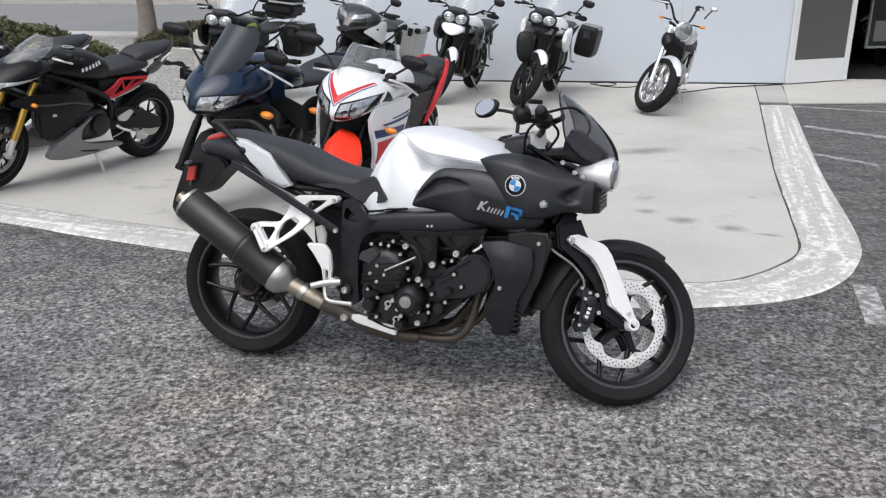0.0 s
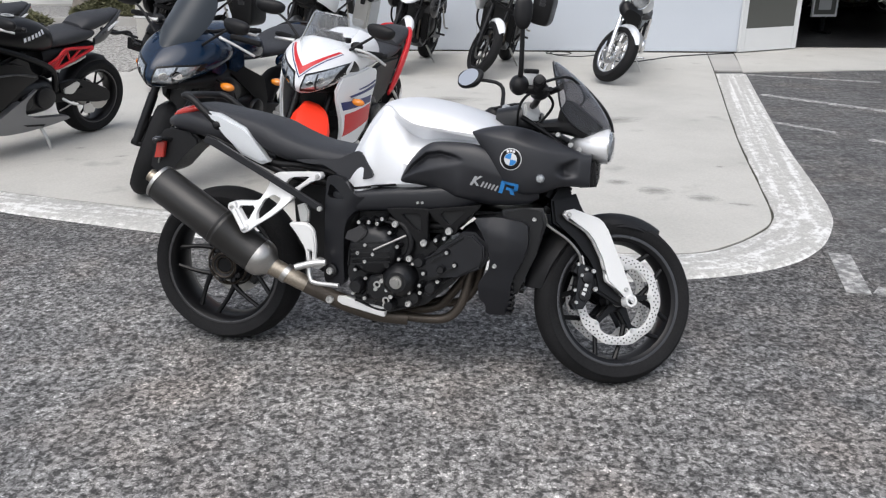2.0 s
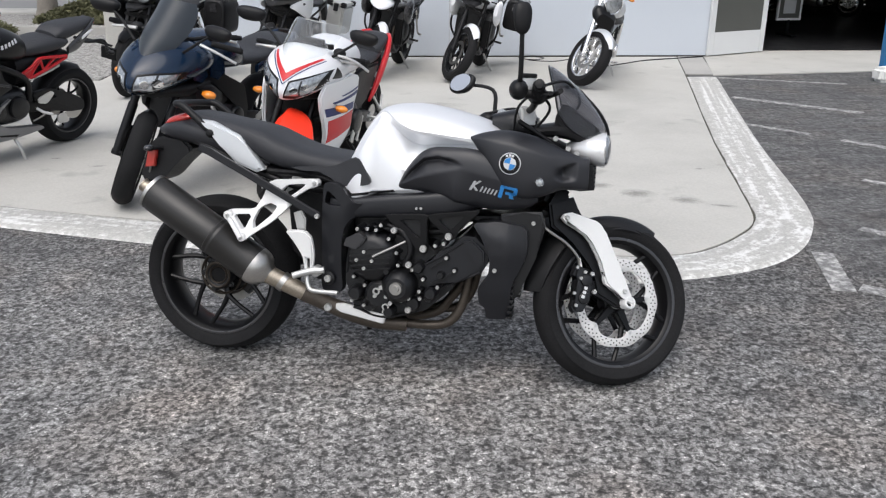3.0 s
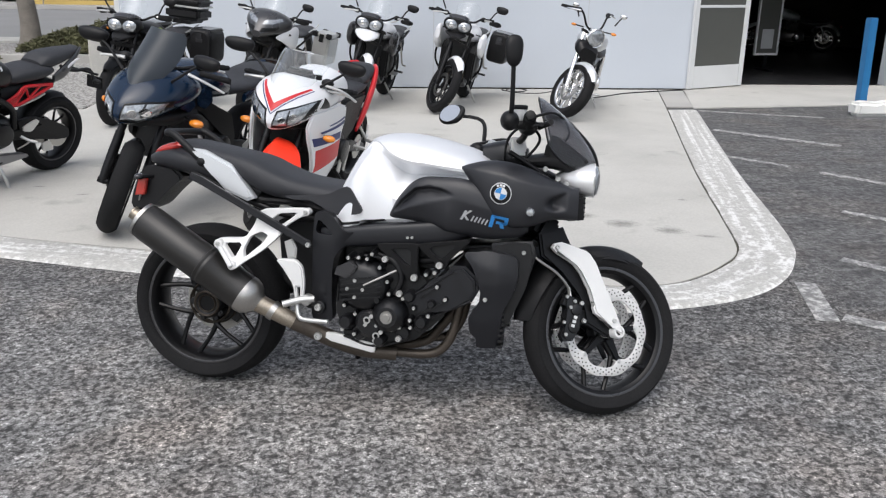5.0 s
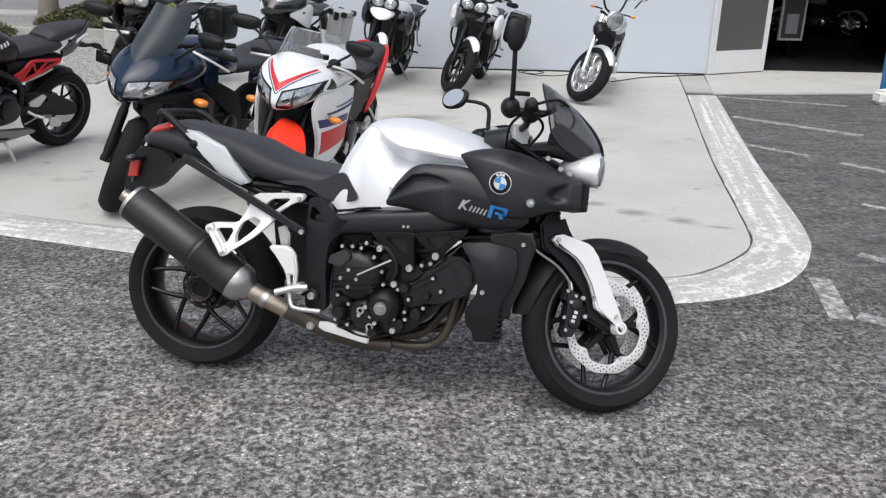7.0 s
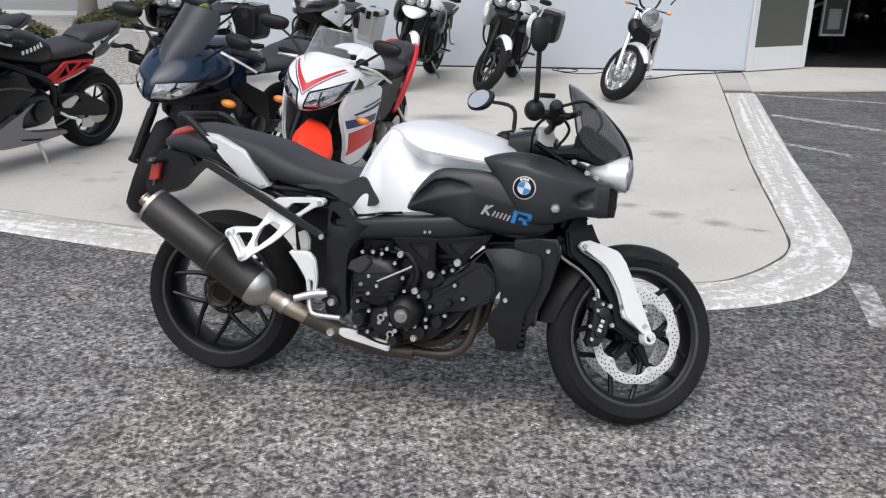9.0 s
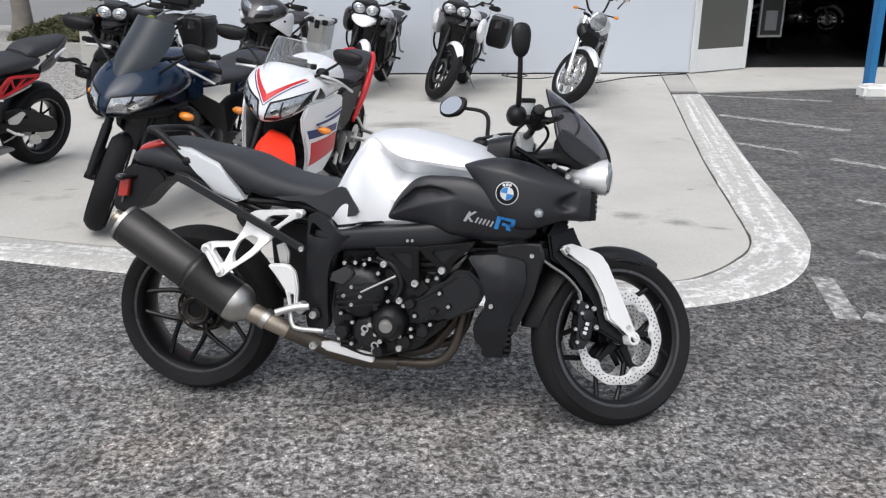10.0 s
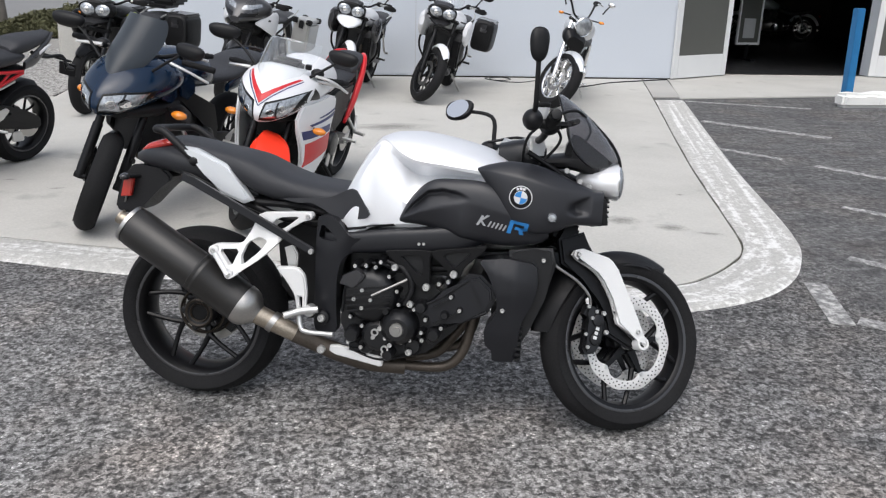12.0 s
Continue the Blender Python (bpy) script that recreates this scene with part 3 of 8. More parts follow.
# wheel stop and blue post before the doors
chipped = block(0, 1.9, -0.11, 0.11, 0, 0.18, 0.04, 3)
bmesh.ops.subdivide_edges(chipped, edges=[e for e in chipped.edges if e.calc_length() > 0.15], cuts=24)
for v in chipped.verts:
    v.co += Vector((noise.noise(v.co * 9), noise.noise(v.co * 9 + Vector((5, 0, 0))), noise.noise(v.co * 7))) * (0.030 if v.co.z > 0.05 else 0.0)
stop = solid("wheel_stop", chipped, STOP, "concrete wheel stop with chipped white paint", "wheel stop", pose(5.45, 10.2, 0, 0, 0, 2))
post = thing("bollard", "square blue painted steel post", "bollard", pose(5.70, 10.45, 0, 0, -1.5, 6))
part("post", block(-0.052, 0.052, -0.052, 0.052, 0, 1.17, 0.006), BLUE_POST, post)
part("cap", block(-0.048, 0.048, -0.048, 0.048, 1.17, 1.176, 0.002), BLUE_POST, post)
solid("concrete_block", block(-0.16, 0.16, -0.12, 0.12, 0, 0.70, 0.03, 3), CONCRETE, "pale worn concrete block beside the gravel bed", "block", pose(-4.46, 12.80, 0.01, 0, 2, 12))

# gravel bed, road and far side
gravel = structure("gravel_bed", flat([(-3.97, 10.45), (-40, 9.0), (-40, 20.6), (-4.1, 20.6)], 0.02), GRAVEL, "grey and tan gravel bed")
structure("bed_kerb", block(-30, -4.3, 15.9, 16.12, 0, 0.16, 0.02), PLAIN_KERB, "low grey concrete kerb across the gravel")
structure("sidewalk", flat([(-60, 20.6), (-4.1, 20.6), (-4.1, 22.0), (-60, 22.0)], 0.06), CONCRETE, "pale pavement along the road")
structure("road", flat([(-150, 22.0), (60, 22.0), (60, 41), (-150, 41)], 0.012), ROAD, "pale grey street")
structure("far_kerb", block(-150, 60, 41, 41.5, 0, 0.16, 0.02), PLAIN_KERB, "far pale kerb of the street")
structure("far_pavement", flat([(-150, 41.5), (60, 41.5), (60, 80), (-150, 80)], 0.14), GRAVEL, "tan ground beyond the street")
structure("far_yellow_kerb", block(-17.5, -9, 44, 44.4, 0.1, 0.34, 0.02), YELLOW, "faded yellow kerb across the street")
structure("backdrop_building", block(-110, 40, 62, 63, 0, 9, 0), CONCRETE, "plain pale building across the street")


def tuft_mesh(count, size, rnd, spread):
    """Many small crossed blades in an uneven mound."""
    verts, faces = [], []
    for _ in range(count):
        a, r = rnd.uniform(0, 6.283), math.sqrt(rnd.random())
        lump = 0.75 + 0.25 * math.sin(3 * a + 1) * math.cos(2.3 * a)
        x, y = spread[0] * r * math.cos(a) * lump, spread[1] * r * math.sin(a) * lump
        top = spread[2] * (1 - r * r * 0.85) * (0.75 + 0.35 * noise.noise((x * 1.6, y * 1.6, 3.1)))
        z = top * (rnd.random() ** 0.45)
        yaw, tip, s = rnd.uniform(0, 6.283), rnd.uniform(-0.3, 0.9), size * rnd.uniform(0.6, 1.4)
        d = Vector((math.cos(yaw) * math.cos(tip), math.sin(yaw) * math.cos(tip), math.sin(tip)))
        w = d.cross(Vector((rnd.uniform(-1, 1), rnd.uniform(-1, 1), rnd.uniform(-1, 1)))).normalized() * s * 0.22
        p = Vector((x, y, max(z, 0.02)))
        k = len(verts)
        verts += [p - w, p + w, p + d * s * 0.6 + w * 0.8, p + d * s]
        faces.append((k, k + 1, k + 2, k + 3))
    me = bpy.data.meshes.new("foliage")
    me.from_pydata(verts, [], faces)
    return me


def bush(name, label, x, y, z, spread, count, size, mat, seed, kind=""):
    me = tuft_mesh(count, size, random.Random(seed), spread)
    me.materials.append(mat)
    ob = new(name, me)
    ob.matrix_basis = pose(x, y, z)
    return tagged(ob, label, "shrub", kind=kind)


bush("juniper_shrub", "low spreading olive juniper shrub on the gravel", -9.6, 15.4, 0.02, (2.6, 1.5, 0.95), 26000, 0.085, LEAF, 1)
bush("juniper_shrub", "low spreading olive juniper shrub on the gravel", -6.3, 18.6, 0.02, (2.0, 1.3, 0.7), 20000, 0.085, LEAF, 2)
bush("juniper_shrub", "low spreading olive juniper shrub on the gravel", -13.8, 18.0, 0.02, (2.4, 1.5, 0.9), 14000, 0.10, LEAF, 3)
for k in range(9):
    bush("far_hedge", "dark green hedge across the street", -52 + 6.6 * k, 47 + (k % 3) * 0.8, 0.13, (4.2, 1.6, 2.0 + 0.4 * (k % 2)), 4000, 0.45, LEAF_DARK, 10 + k)

tree = thing("tree", "grey-barked tree on the gravel with a high crown", "tree", pose(-8.0, 19.4, 0.0))
part("trunk", tube([(0, 0, -0.1), (0.02, 0, 0.12), (0.03, 0.02, 0.6), (-0.02, 0, 1.5), (0.05, 0, 2.4), (0.1, 0.05, 3.4)], [0.36, 0.24, 0.19, 0.17, 0.16, 0.12], 14, 20), BARK, tree)
for k in range(5):
    a = k * 1.26
    part("limb", tube([(0.08, 0.02, 2.4 + 0.2 * k), (0.6 * math.cos(a), 0.6 * math.sin(a), 3.3 + 0.2 * k), (1.5 * math.cos(a), 1.5 * math.sin(a), 4.3 + 0.2 * k)], [0.09, 0.06, 0.025], 8, 6), BARK, tree)
crown = tuft_mesh(6000, 0.22, random.Random(5), (2.4, 2.4, 2.6))
crown.materials.append(LEAF)
part("crown", crown, LEAF, tree, at=pose(0, 0, 3.4))

sign = thing("street_sign", "small red and white sign across the street", "sign", pose(-16.4, 43.0, 0.14))
part("pole", cyl((0, 0, 0), (0, 0, 0.5), 0.03), STEEL, sign)
part("board", block(-0.45, 0.45, -0.02, 0.02, 0.35, 0.85, 0.01), TRIM, sign)
part("stripe", block(-0.40, 0.40, -0.03, -0.02, 0.5, 0.75, 0.004), RED, sign)

# extension cord on the slab by the wall
solid("extension_cord", tube([(2.0, 11.9, 0.02), (2.3, 11.5, 0.02), (2.7, 11.75, 0.02), (3.1, 12.1, 0.02), (3.7, 12.35, 0.025), (4.1, 12.5, 0.025)], 0.008, 8, 30), MATT, "black extension cord lying on the slab", "cable")


# ---- motorcycle kit: x forward from the rear axle, y to the rider's left, z up from the ground ----
BOLT = mesh_of(lathe([(0, -0.002), (0.0040, -0.002), (0.0042, -0.0075), (0.0070, -0.0075), (0.0085, -0.005), (0.0088, 0.001)], 12), "bolt", ALU)


def bolts(parent, spots, size=1.0):
    for x, y, z in spots:
        part("bolt", BOLT, ALU, parent, at=Matrix.Translation((x, y, z)) @ Matrix.Scale(size, 4))


def turned(steer, rake):
    """The turn of the front end about its raked steering axis."""
    return Matrix.Rotation(radians(steer), 4, Vector((-math.sin(radians(rake)), 0, math.cos(radians(rake)))))


def floating_disc(wh, disc, y, mat):
    """A drilled disc ring with five lobes on its inner edge, bolted to black carrier arms."""
    rings = []
    for k in range(160):
        a = 2 * math.pi * k / 160
        off = (math.degrees(a) + 28) % 72 - 36
        lobe = math.exp(-(off / 10.5) ** 2)
        scallop = 0.0022 * math.cos(10 * a)
        ri, ro = disc - 0.032 - 0.020 * lobe, disc + scallop
        rings.append([(r * math.cos(a), yy, r * math.sin(a)) for r, yy in ((ri, y - 0.0022), (ri + 0.001, y - 0.0027), (ro - 0.001, y - 0.0027), (ro, y - 0.002), (ro, y + 0.002), (ro - 0.001, y + 0.0027), (ri + 0.001, y + 0.0027), (ri, y + 0.0022))])
    d = part("brake_disc", loft(rings + [rings[0]], cap=False), DISC, wh, "drilled steel brake disc")
    dots = bmesh.new()
    for k in range(40):
        for q, rr in ((0, disc - 0.008), (0.5, disc - 0.016), (0, disc - 0.024)):
            a = 2 * math.pi * (k + q) / 40
            bmesh.ops.create_cone(dots, cap_ends=True, segments=8, radius1=0.0029, radius2=0.0029, depth=0.0064, matrix=Matrix.Translation((rr * math.cos(a), y, rr * math.sin(a))) @ Matrix.Rotation(radians(90), 4, "X"))
    part("drilling", dots, CAST, d)
    for k in range(5):
        turn = pose(0, 0, 0, 0, -72 * k - 8, 0)
        arm = plate([(0.030, -0.017), (0.060, -0.010), (disc - 0.052, -0.009), (disc - 0.040, -0.006), (disc - 0.040, 0.006), (disc - 0.052, 0.009), (0.060, 0.010), (0.030, 0.017)], y - 0.0035, y + 0.0035, 0.002)
        part("carrier_arm", moved(arm, turn), mat, d)
        part("disc_bolt", moved(lathe([(0, -0.0075), (0.0045, -0.0075), (0.0052, -0.004), (0.0085, -0.0035), (0.009, 0.003)], 14), turn @ Matrix.Translation((disc - 0.043, y, 0))), ALU, d, "small bright bolt")


def wheel(bike, name, x, r, w, rim=0.215, spokes=5, steer=0.0, disc=0.0, both=False, style="y", mat=BLACK, holes=False, z=None, rake=0.0, lip=GREY_PAINT, y=0.0, phase=8.0):
    """A wheel with its tyre, spokes and brake discs, at x along the bike."""
    h = w / 2
    at = Matrix.Translation((x, y, r if z is None else z)) @ turned(steer, rake)
    prof = [(rim + 0.012, -h * 0.72), (rim + 0.014, -h * 0.80), (rim - 0.002, -h * 0.80), (rim - 0.016, -h * 0.66), (rim - 0.024, -h * 0.3), (rim - 0.026, 0)]
    prof = prof + [(a, -b) for a, b in prof[-2::-1]]
    wh = part(name, joined(lathe(prof + [prof[0]], 56), lathe([(0.0, -h * 0.62), (0.028, -h * 0.62), (0.040, -h * 0.5), (0.046, 0), (0.040, h * 0.5), (0.028, h * 0.62), (0, h * 0.62)], 28)), mat, bike, at=at)
    side = [(rim + 0.004, -h * 0.74), (rim + 0.012, -h * 0.86), (rim + 0.03, -h * 0.97), ((rim + r) / 2 + 0.008, -h), (r - 0.038, -h * 0.95), (r - 0.022, -h * 0.80), (r - 0.009, -h * 0.52), (r - 0.002, -h * 0.25), (r, 0)]
    part("tyre", lathe(side + [(a, -b) for a, b in side[-2::-1]], 64), RUBBER, wh, "black road tyre")
    # rim lips in a lighter grey that paints in the highlight along the edge
    for s in (-1, 1):
        part("rim_lip", lathe([(rim - 0.003, s * h * 0.815), (rim + 0.003, s * h * 0.835), (rim + 0.008, s * h * 0.815), (rim + 0.003, s * h * 0.78), (rim - 0.003, s * h * 0.815)], 56), lip, wh)
    for k in range(spokes):
        a = 360 * k / spokes + phase
        if style == "y":
            arm = joined(tube([(0.03, 0, 0), (rim * 0.45, -h * 0.2, 0)], [0.016, 0.0115], 8),
                         tube([(rim * 0.42, -h * 0.2, 0), (rim * 0.7, -h * 0.28, rim * 0.17), (rim * 0.97, -h * 0.4, rim * 0.27)], [0.011, 0.0085, 0.0085], 8, 6), tube([(rim * 0.42, -h * 0.2, 0), (rim * 0.7, -h * 0.28, -rim * 0.17), (rim * 0.97, -h * 0.4, -rim * 0.27)], [0.011, 0.0085, 0.0085], 8, 6))
        elif style == "wide":
            fork_at = rim * 0.43
            ends = [(rim * 0.87, -h * 0.42, z * rim * 0.44) for z in (-1, 1)]
            arm = joined(tube([(0.03, -0.004, 0), (fork_at, -h * 0.22, 0)], [0.019, 0.0125], 8), *[tube([(fork_at - 0.006, -h * 0.21, 0), (rim * 0.60, -h * 0.28, e[2] * 0.36), e], [0.0115, 0.0092, 0.0098], 8, 6) for e in ends])
        elif style == "wire":
            arm = joined(tube([(0.03, -h * 0.4, 0.02), (rim * 0.97, -h * 0.1, -0.03)], 0.003, 5), tube([(0.03, h * 0.4, -0.02), (rim * 0.97, h * 0.1, 0.03)], 0.003, 5))
        else:
            arm = tube([(0.03, -0.012, 0), (rim * 0.6, -0.01, 0), (rim * 0.98, -h * 0.1, 0)], [0.024, 0.016, 0.02], 10)
        part("spoke", moved(arm, pose(0, 0, 0, 0, a, 0)), mat, wh)
    for s in ((-1, 1) if both else (-1,)) if disc else ():
        side_y = s * (h * 0.62 + 0.012)
        inner_r = disc - 0.042
        if holes:
            floating_disc(wh, disc, side_y, mat)
            continue
        ring = lathe([(inner_r, side_y - 0.0025), (disc, side_y - 0.0025), (disc, side_y + 0.0025), (inner_r, side_y + 0.0025), (inner_r, side_y - 0.0025)], 72)
        d = part("brake_disc", ring, STEEL, wh)
        for k in range(5):
            part("carrier_arm", moved(joined(block(inner_r - 0.036, inner_r + 0.006, side_y - 0.003, side_y + 0.003, -0.007, 0.007, 0.002), cyl((inner_r + 0.004, side_y - 0.005, 0), (inner_r + 0.004, side_y + 0.005, 0), 0.009, 12)), pose(0, 0, 0, 0, 360 * k / 5 + 20, 0)), mat, d)
    return wh


def blinker(bike, p, q, mat=ORANGE, size=1.0):
    """A turn signal on a stalk from p to q."""
    b = part("turn_signal", tube([p, q], 0.008, 8), MATT, bike)
    part("lens", egg(*q, 0.030 * size, 0.042 * size, 0.022 * size), mat, b, "amber lens")
    return b


def mirror(bike, p, k, q, size=(0.03, 0.085, 0.055), turn=0, back=MATT, tilt=0, lean=0):
    """A mirror on a stalk p, k, q; its glass looks back."""
    st = part("mirror", tube([p, k, q], [0.009, 0.008, 0.007], 8, 10), MATT, bike, "black mirror on a stalk")
    m = Matrix.Translation(q) @ pose(0, 0, 0, tilt, lean, turn)
    cup = egg(0, 0, 0, 1, 1, 1, 28, 16)
    for v in cup.verts:
        flat_y, flat_z = (math.copysign(abs(c) ** 0.78, c) for c in (v.co.y, v.co.z))
        v.co = (max(v.co.x, -0.5) * size[0], flat_y * size[1] * (1 + 0.12 * flat_z), flat_z * size[2] * 0.88)
    part("housing", moved(cup, m), back, st)
    part("glass", moved(cyl((-size[0] * 0.5 - 0.002, 0, 0), (-size[0] * 0.5 + 0.002, 0, 0), 0.80, 32), m @ Matrix.Diagonal((1, size[1], size[2], 1))), MIRROR, st, "mirror glass")
    return st


def handlebar(bike, x, z, half, rise, sweep, steer=0.0, mat=BLACK, lever=ALU, grip_r=0.019):
    """A bar with grips, levers and switch boxes, turned about the steering head."""
    at = Matrix.Translation((x, 0, z)) @ pose(0, 0, 0, 0, 0, steer)
    pts = [(-sweep, -half, rise), (-sweep * 0.3, -half * 0.55, rise), (0, -half * 0.25, 0), (0, half * 0.25, 0), (-sweep * 0.3, half * 0.55, rise), (-sweep, half, rise)]
    hb = part("handlebar", tube(pts, 0.0125, 10, 30), mat, bike, at=at)
    for s in (-1, 1):
        a, b = Vector((-sweep, s * half, rise)), Vector((-sweep * 0.45, s * half * 0.66, rise))
        part("grip", cyl(a, b, grip_r, 14, 0.004), RUBBER, hb, "ribbed rubber grip")
        part("bar_end", cyl(a, a + (a - b).normalized() * 0.03, 0.016, 12, 0.003), MATT, hb)
        part("switch_box", egg(b.x + 0.01, b.y - s * 0.02, rise, 0.032, 0.04, 0.03), MATT, hb)
        part("lever", tube([(b.x + 0.05, b.y - s * 0.02, rise), (a.x + 0.10, (a.y + b.y) / 2, rise - 0.005), (a.x + 0.075, a.y, rise - 0.015)], [0.011, 0.0095, 0.0085], 8, 8), lever, hb)
    return hb


def fork(bike, x, r, head_x, head_z, gap=0.10, steer=0.0, lower=ALU, upper=BLACK, rad=0.026, rake=27.0, split=0.5):
    """Two fork legs from the axle to the steering head, and the clamps."""
    at = Matrix.Translation((x, 0, r)) @ turned(steer, rake)
    dx, dz = head_x - x, head_z - r
    for s in (-1, 1):
        y = s * gap
        leg = part("fork_leg", joined(tube([(0.0, y, -0.02), (dx * 0.1, y, dz * 0.1), (dx * split, y, dz * split)], [rad * 0.9, rad, rad], 14), cyl((0, y - s * 0.03, 0), (0, y + s * 0.03, 0), 0.018, 14)), lower, bike, at=at)
        part("stanchion", tube([(dx * (split - 0.02), y, dz * (split - 0.02)), (dx, y, dz)], rad * (0.82 if split >= 0.5 else 1.08), 14), upper, leg)
        part("caliper", moved(block(-0.028, 0.028, -0.02, 0.02, -0.055, 0.055, 0.012, 3), Matrix.Translation((-0.11, y * 0.92, 0.07)) @ pose(0, 0, 0, 0, -30, 0)), MATT, leg)
    part("clamp", joined(moved(block(-0.035, 0.035, -gap - 0.035, gap + 0.035, -0.018, 0.018, 0.01), Matrix.Translation((dx * 0.98, 0, dz * 0.98))), moved(block(-0.035, 0.035, -gap - 0.035, gap + 0.035, -0.02, 0.02, 0.01), Matrix.Translation((dx * 0.75, 0, dz * 0.75)))), BLACK, bike, at=at)


def front_fender(bike, x, r, a0, a1, width, mat, steer=0.0, gap=0.03, name="front_fender", rake=0.0, square=2.2, y=0.0):
    """A curved mudguard over a wheel from angle a0 to a1 (degrees, 90 is the top)."""
    rings = []
    for k in range(21):
        a = radians(a0 + (a1 - a0) * k / 20)
        wd = width * (0.42 + 0.58 * math.sin(math.pi * min(1, max(0, k / 20)) ** 0.8))
        arc = []
        for t in np.linspace(-1, 1, 11):
            rr = r + gap - abs(t) ** square * 0.055
            arc.append((rr * math.cos(a), t * wd / 2, rr * math.sin(a)))
        for t in np.linspace(1, -1, 11):
            rr = r + gap - 0.004 - abs(t) ** square * 0.055
            arc.append((rr * math.cos(a), t * (wd / 2 - 0.003), rr * math.sin(a)))
        rings.append(arc)
    return part(name, loft(rings), mat, bike, at=Matrix.Translation((x, y, r)) @ turned(steer, rake))


def screen(bike, rows, mat, thick=0.004, label="", n=14):
    """A curved windscreen: rows of (x, z, half width, sag) from bottom to top."""
    rings = []
    for x, z, w, sag in spline(rows, n):
        front = [(x - sag * t * t, w * t, z - 0.15 * sag * t * t) for t in np.linspace(-1, 1, 17)]
        rings.append(front + [(a - thick, b * 0.995, c) for a, b, c in front[::-1]])
    ob = part("windscreen", loft(rings), mat, bike, label)
    ob.visible_shadow = False
    return ob


def sidestand(bike, x, foot_x, foot_y=0.30, mat=BLACK):
    return part("side_stand", joined(tube([(x, 0.12, 0.26), ((x + foot_x) / 2, 0.22, 0.12), (foot_x, foot_y, -0.04)], 0.013, 10, 8), block(foot_x - 0.04, foot_x + 0.03, foot_y - 0.02, foot_y + 0.03, -0.055, -0.04, 0.004)), mat, bike)


def generic_engine(bike, x, z, size=1.0, mat=CAST, fins=False):
    """Crankcase, cylinders, covers and pipes of a parked bike seen from afar."""
    e = part("engine", joined(moved(body([(-0.22, 0, 0, 0.10, 0.08, 3), (-0.15, 0, 0, 0.17, 0.13, 4), (0.1, 0, 0.0, 0.18, 0.13, 4), (0.2, 0, 0.02, 0.13, 0.09, 3)]), Matrix.Translation((x, 0, z)))), mat, bike)
    part("cylinder_block", moved(block(-0.12, 0.12, -0.16, 0.16, 0, 0.26, 0.02, 2), Matrix.Translation((x + 0.08, 0, z + 0.08)) @ pose(0, 0, 0, 0, 18, 0)), mat, e)
    for s in (-1, 1):
        part("engine_cover", cyl((x - 0.08, s * 0.15, z), (x - 0.08, s * 0.215, z), 0.085, 24, 0.02), mat, e)
        part("crank_cover", cyl((x + 0.09, s * 0.15, z - 0.01), (x + 0.09, s * 0.20, z - 0.01), 0.06, 24, 0.015), mat, e)
        bolts(e, [(x - 0.08 + 0.075 * math.cos(a), s * 0.212, z + 0.075 * math.sin(a)) for a in (0.5, 1.7, 2.9, 4.1, 5.3)] if s < 0 else [])
    for y in (-0.09, -0.03, 0.03, 0.09):
        part("header_pipe", tube([(x + 0.22, y, z + 0.20), (x + 0.30, y, z + 0.08), (x + 0.24, y, z - 0.12), (x + 0.02, y * 0.7, z - 0.17)], 0.019, 10, 14), BURNT, e)
    return e


def swingarm(bike, pivot_x, pivot_z, r, gap=0.12, mat=BLACK):
    for s in (-1, 1):
        part("swingarm", body([(-0.06, s * gap, r, 0.014, 0.025, 3), (0.05, s * gap, r + 0.01, 0.016, 0.035, 4), (pivot_x * 0.5, s * gap, (r + pivot_z) / 2 + 0.02, 0.018, 0.045, 4), (pivot_x, s * gap * 0.9, pivot_z, 0.02, 0.04, 4)], 14, 12), mat, bike)


def silencer(bike, a, b, r, mat=CAN, tip=STEEL):
    a, b = Vector(a), Vector(b)
    d = (b - a).normalized()
    m = part("silencer", tube([a - d * 0.001, a + d * 0.05, a + d * 0.09, b - d * 0.02, b], [r * 0.45, r * 0.75, r, r, r * 0.93], 24), mat, bike)
    part("end_cap", tube([b - d * 0.012, b + d * 0.012, b + d * 0.02], [r * 0.98, r * 0.95, r * 0.6], 24), tip, m)
    return m


def seat(bike, stations, label="black vinyl seat", mat=VINYL, name="seat"):
    return part(name, body(stations, 24, 24), mat, bike, label)


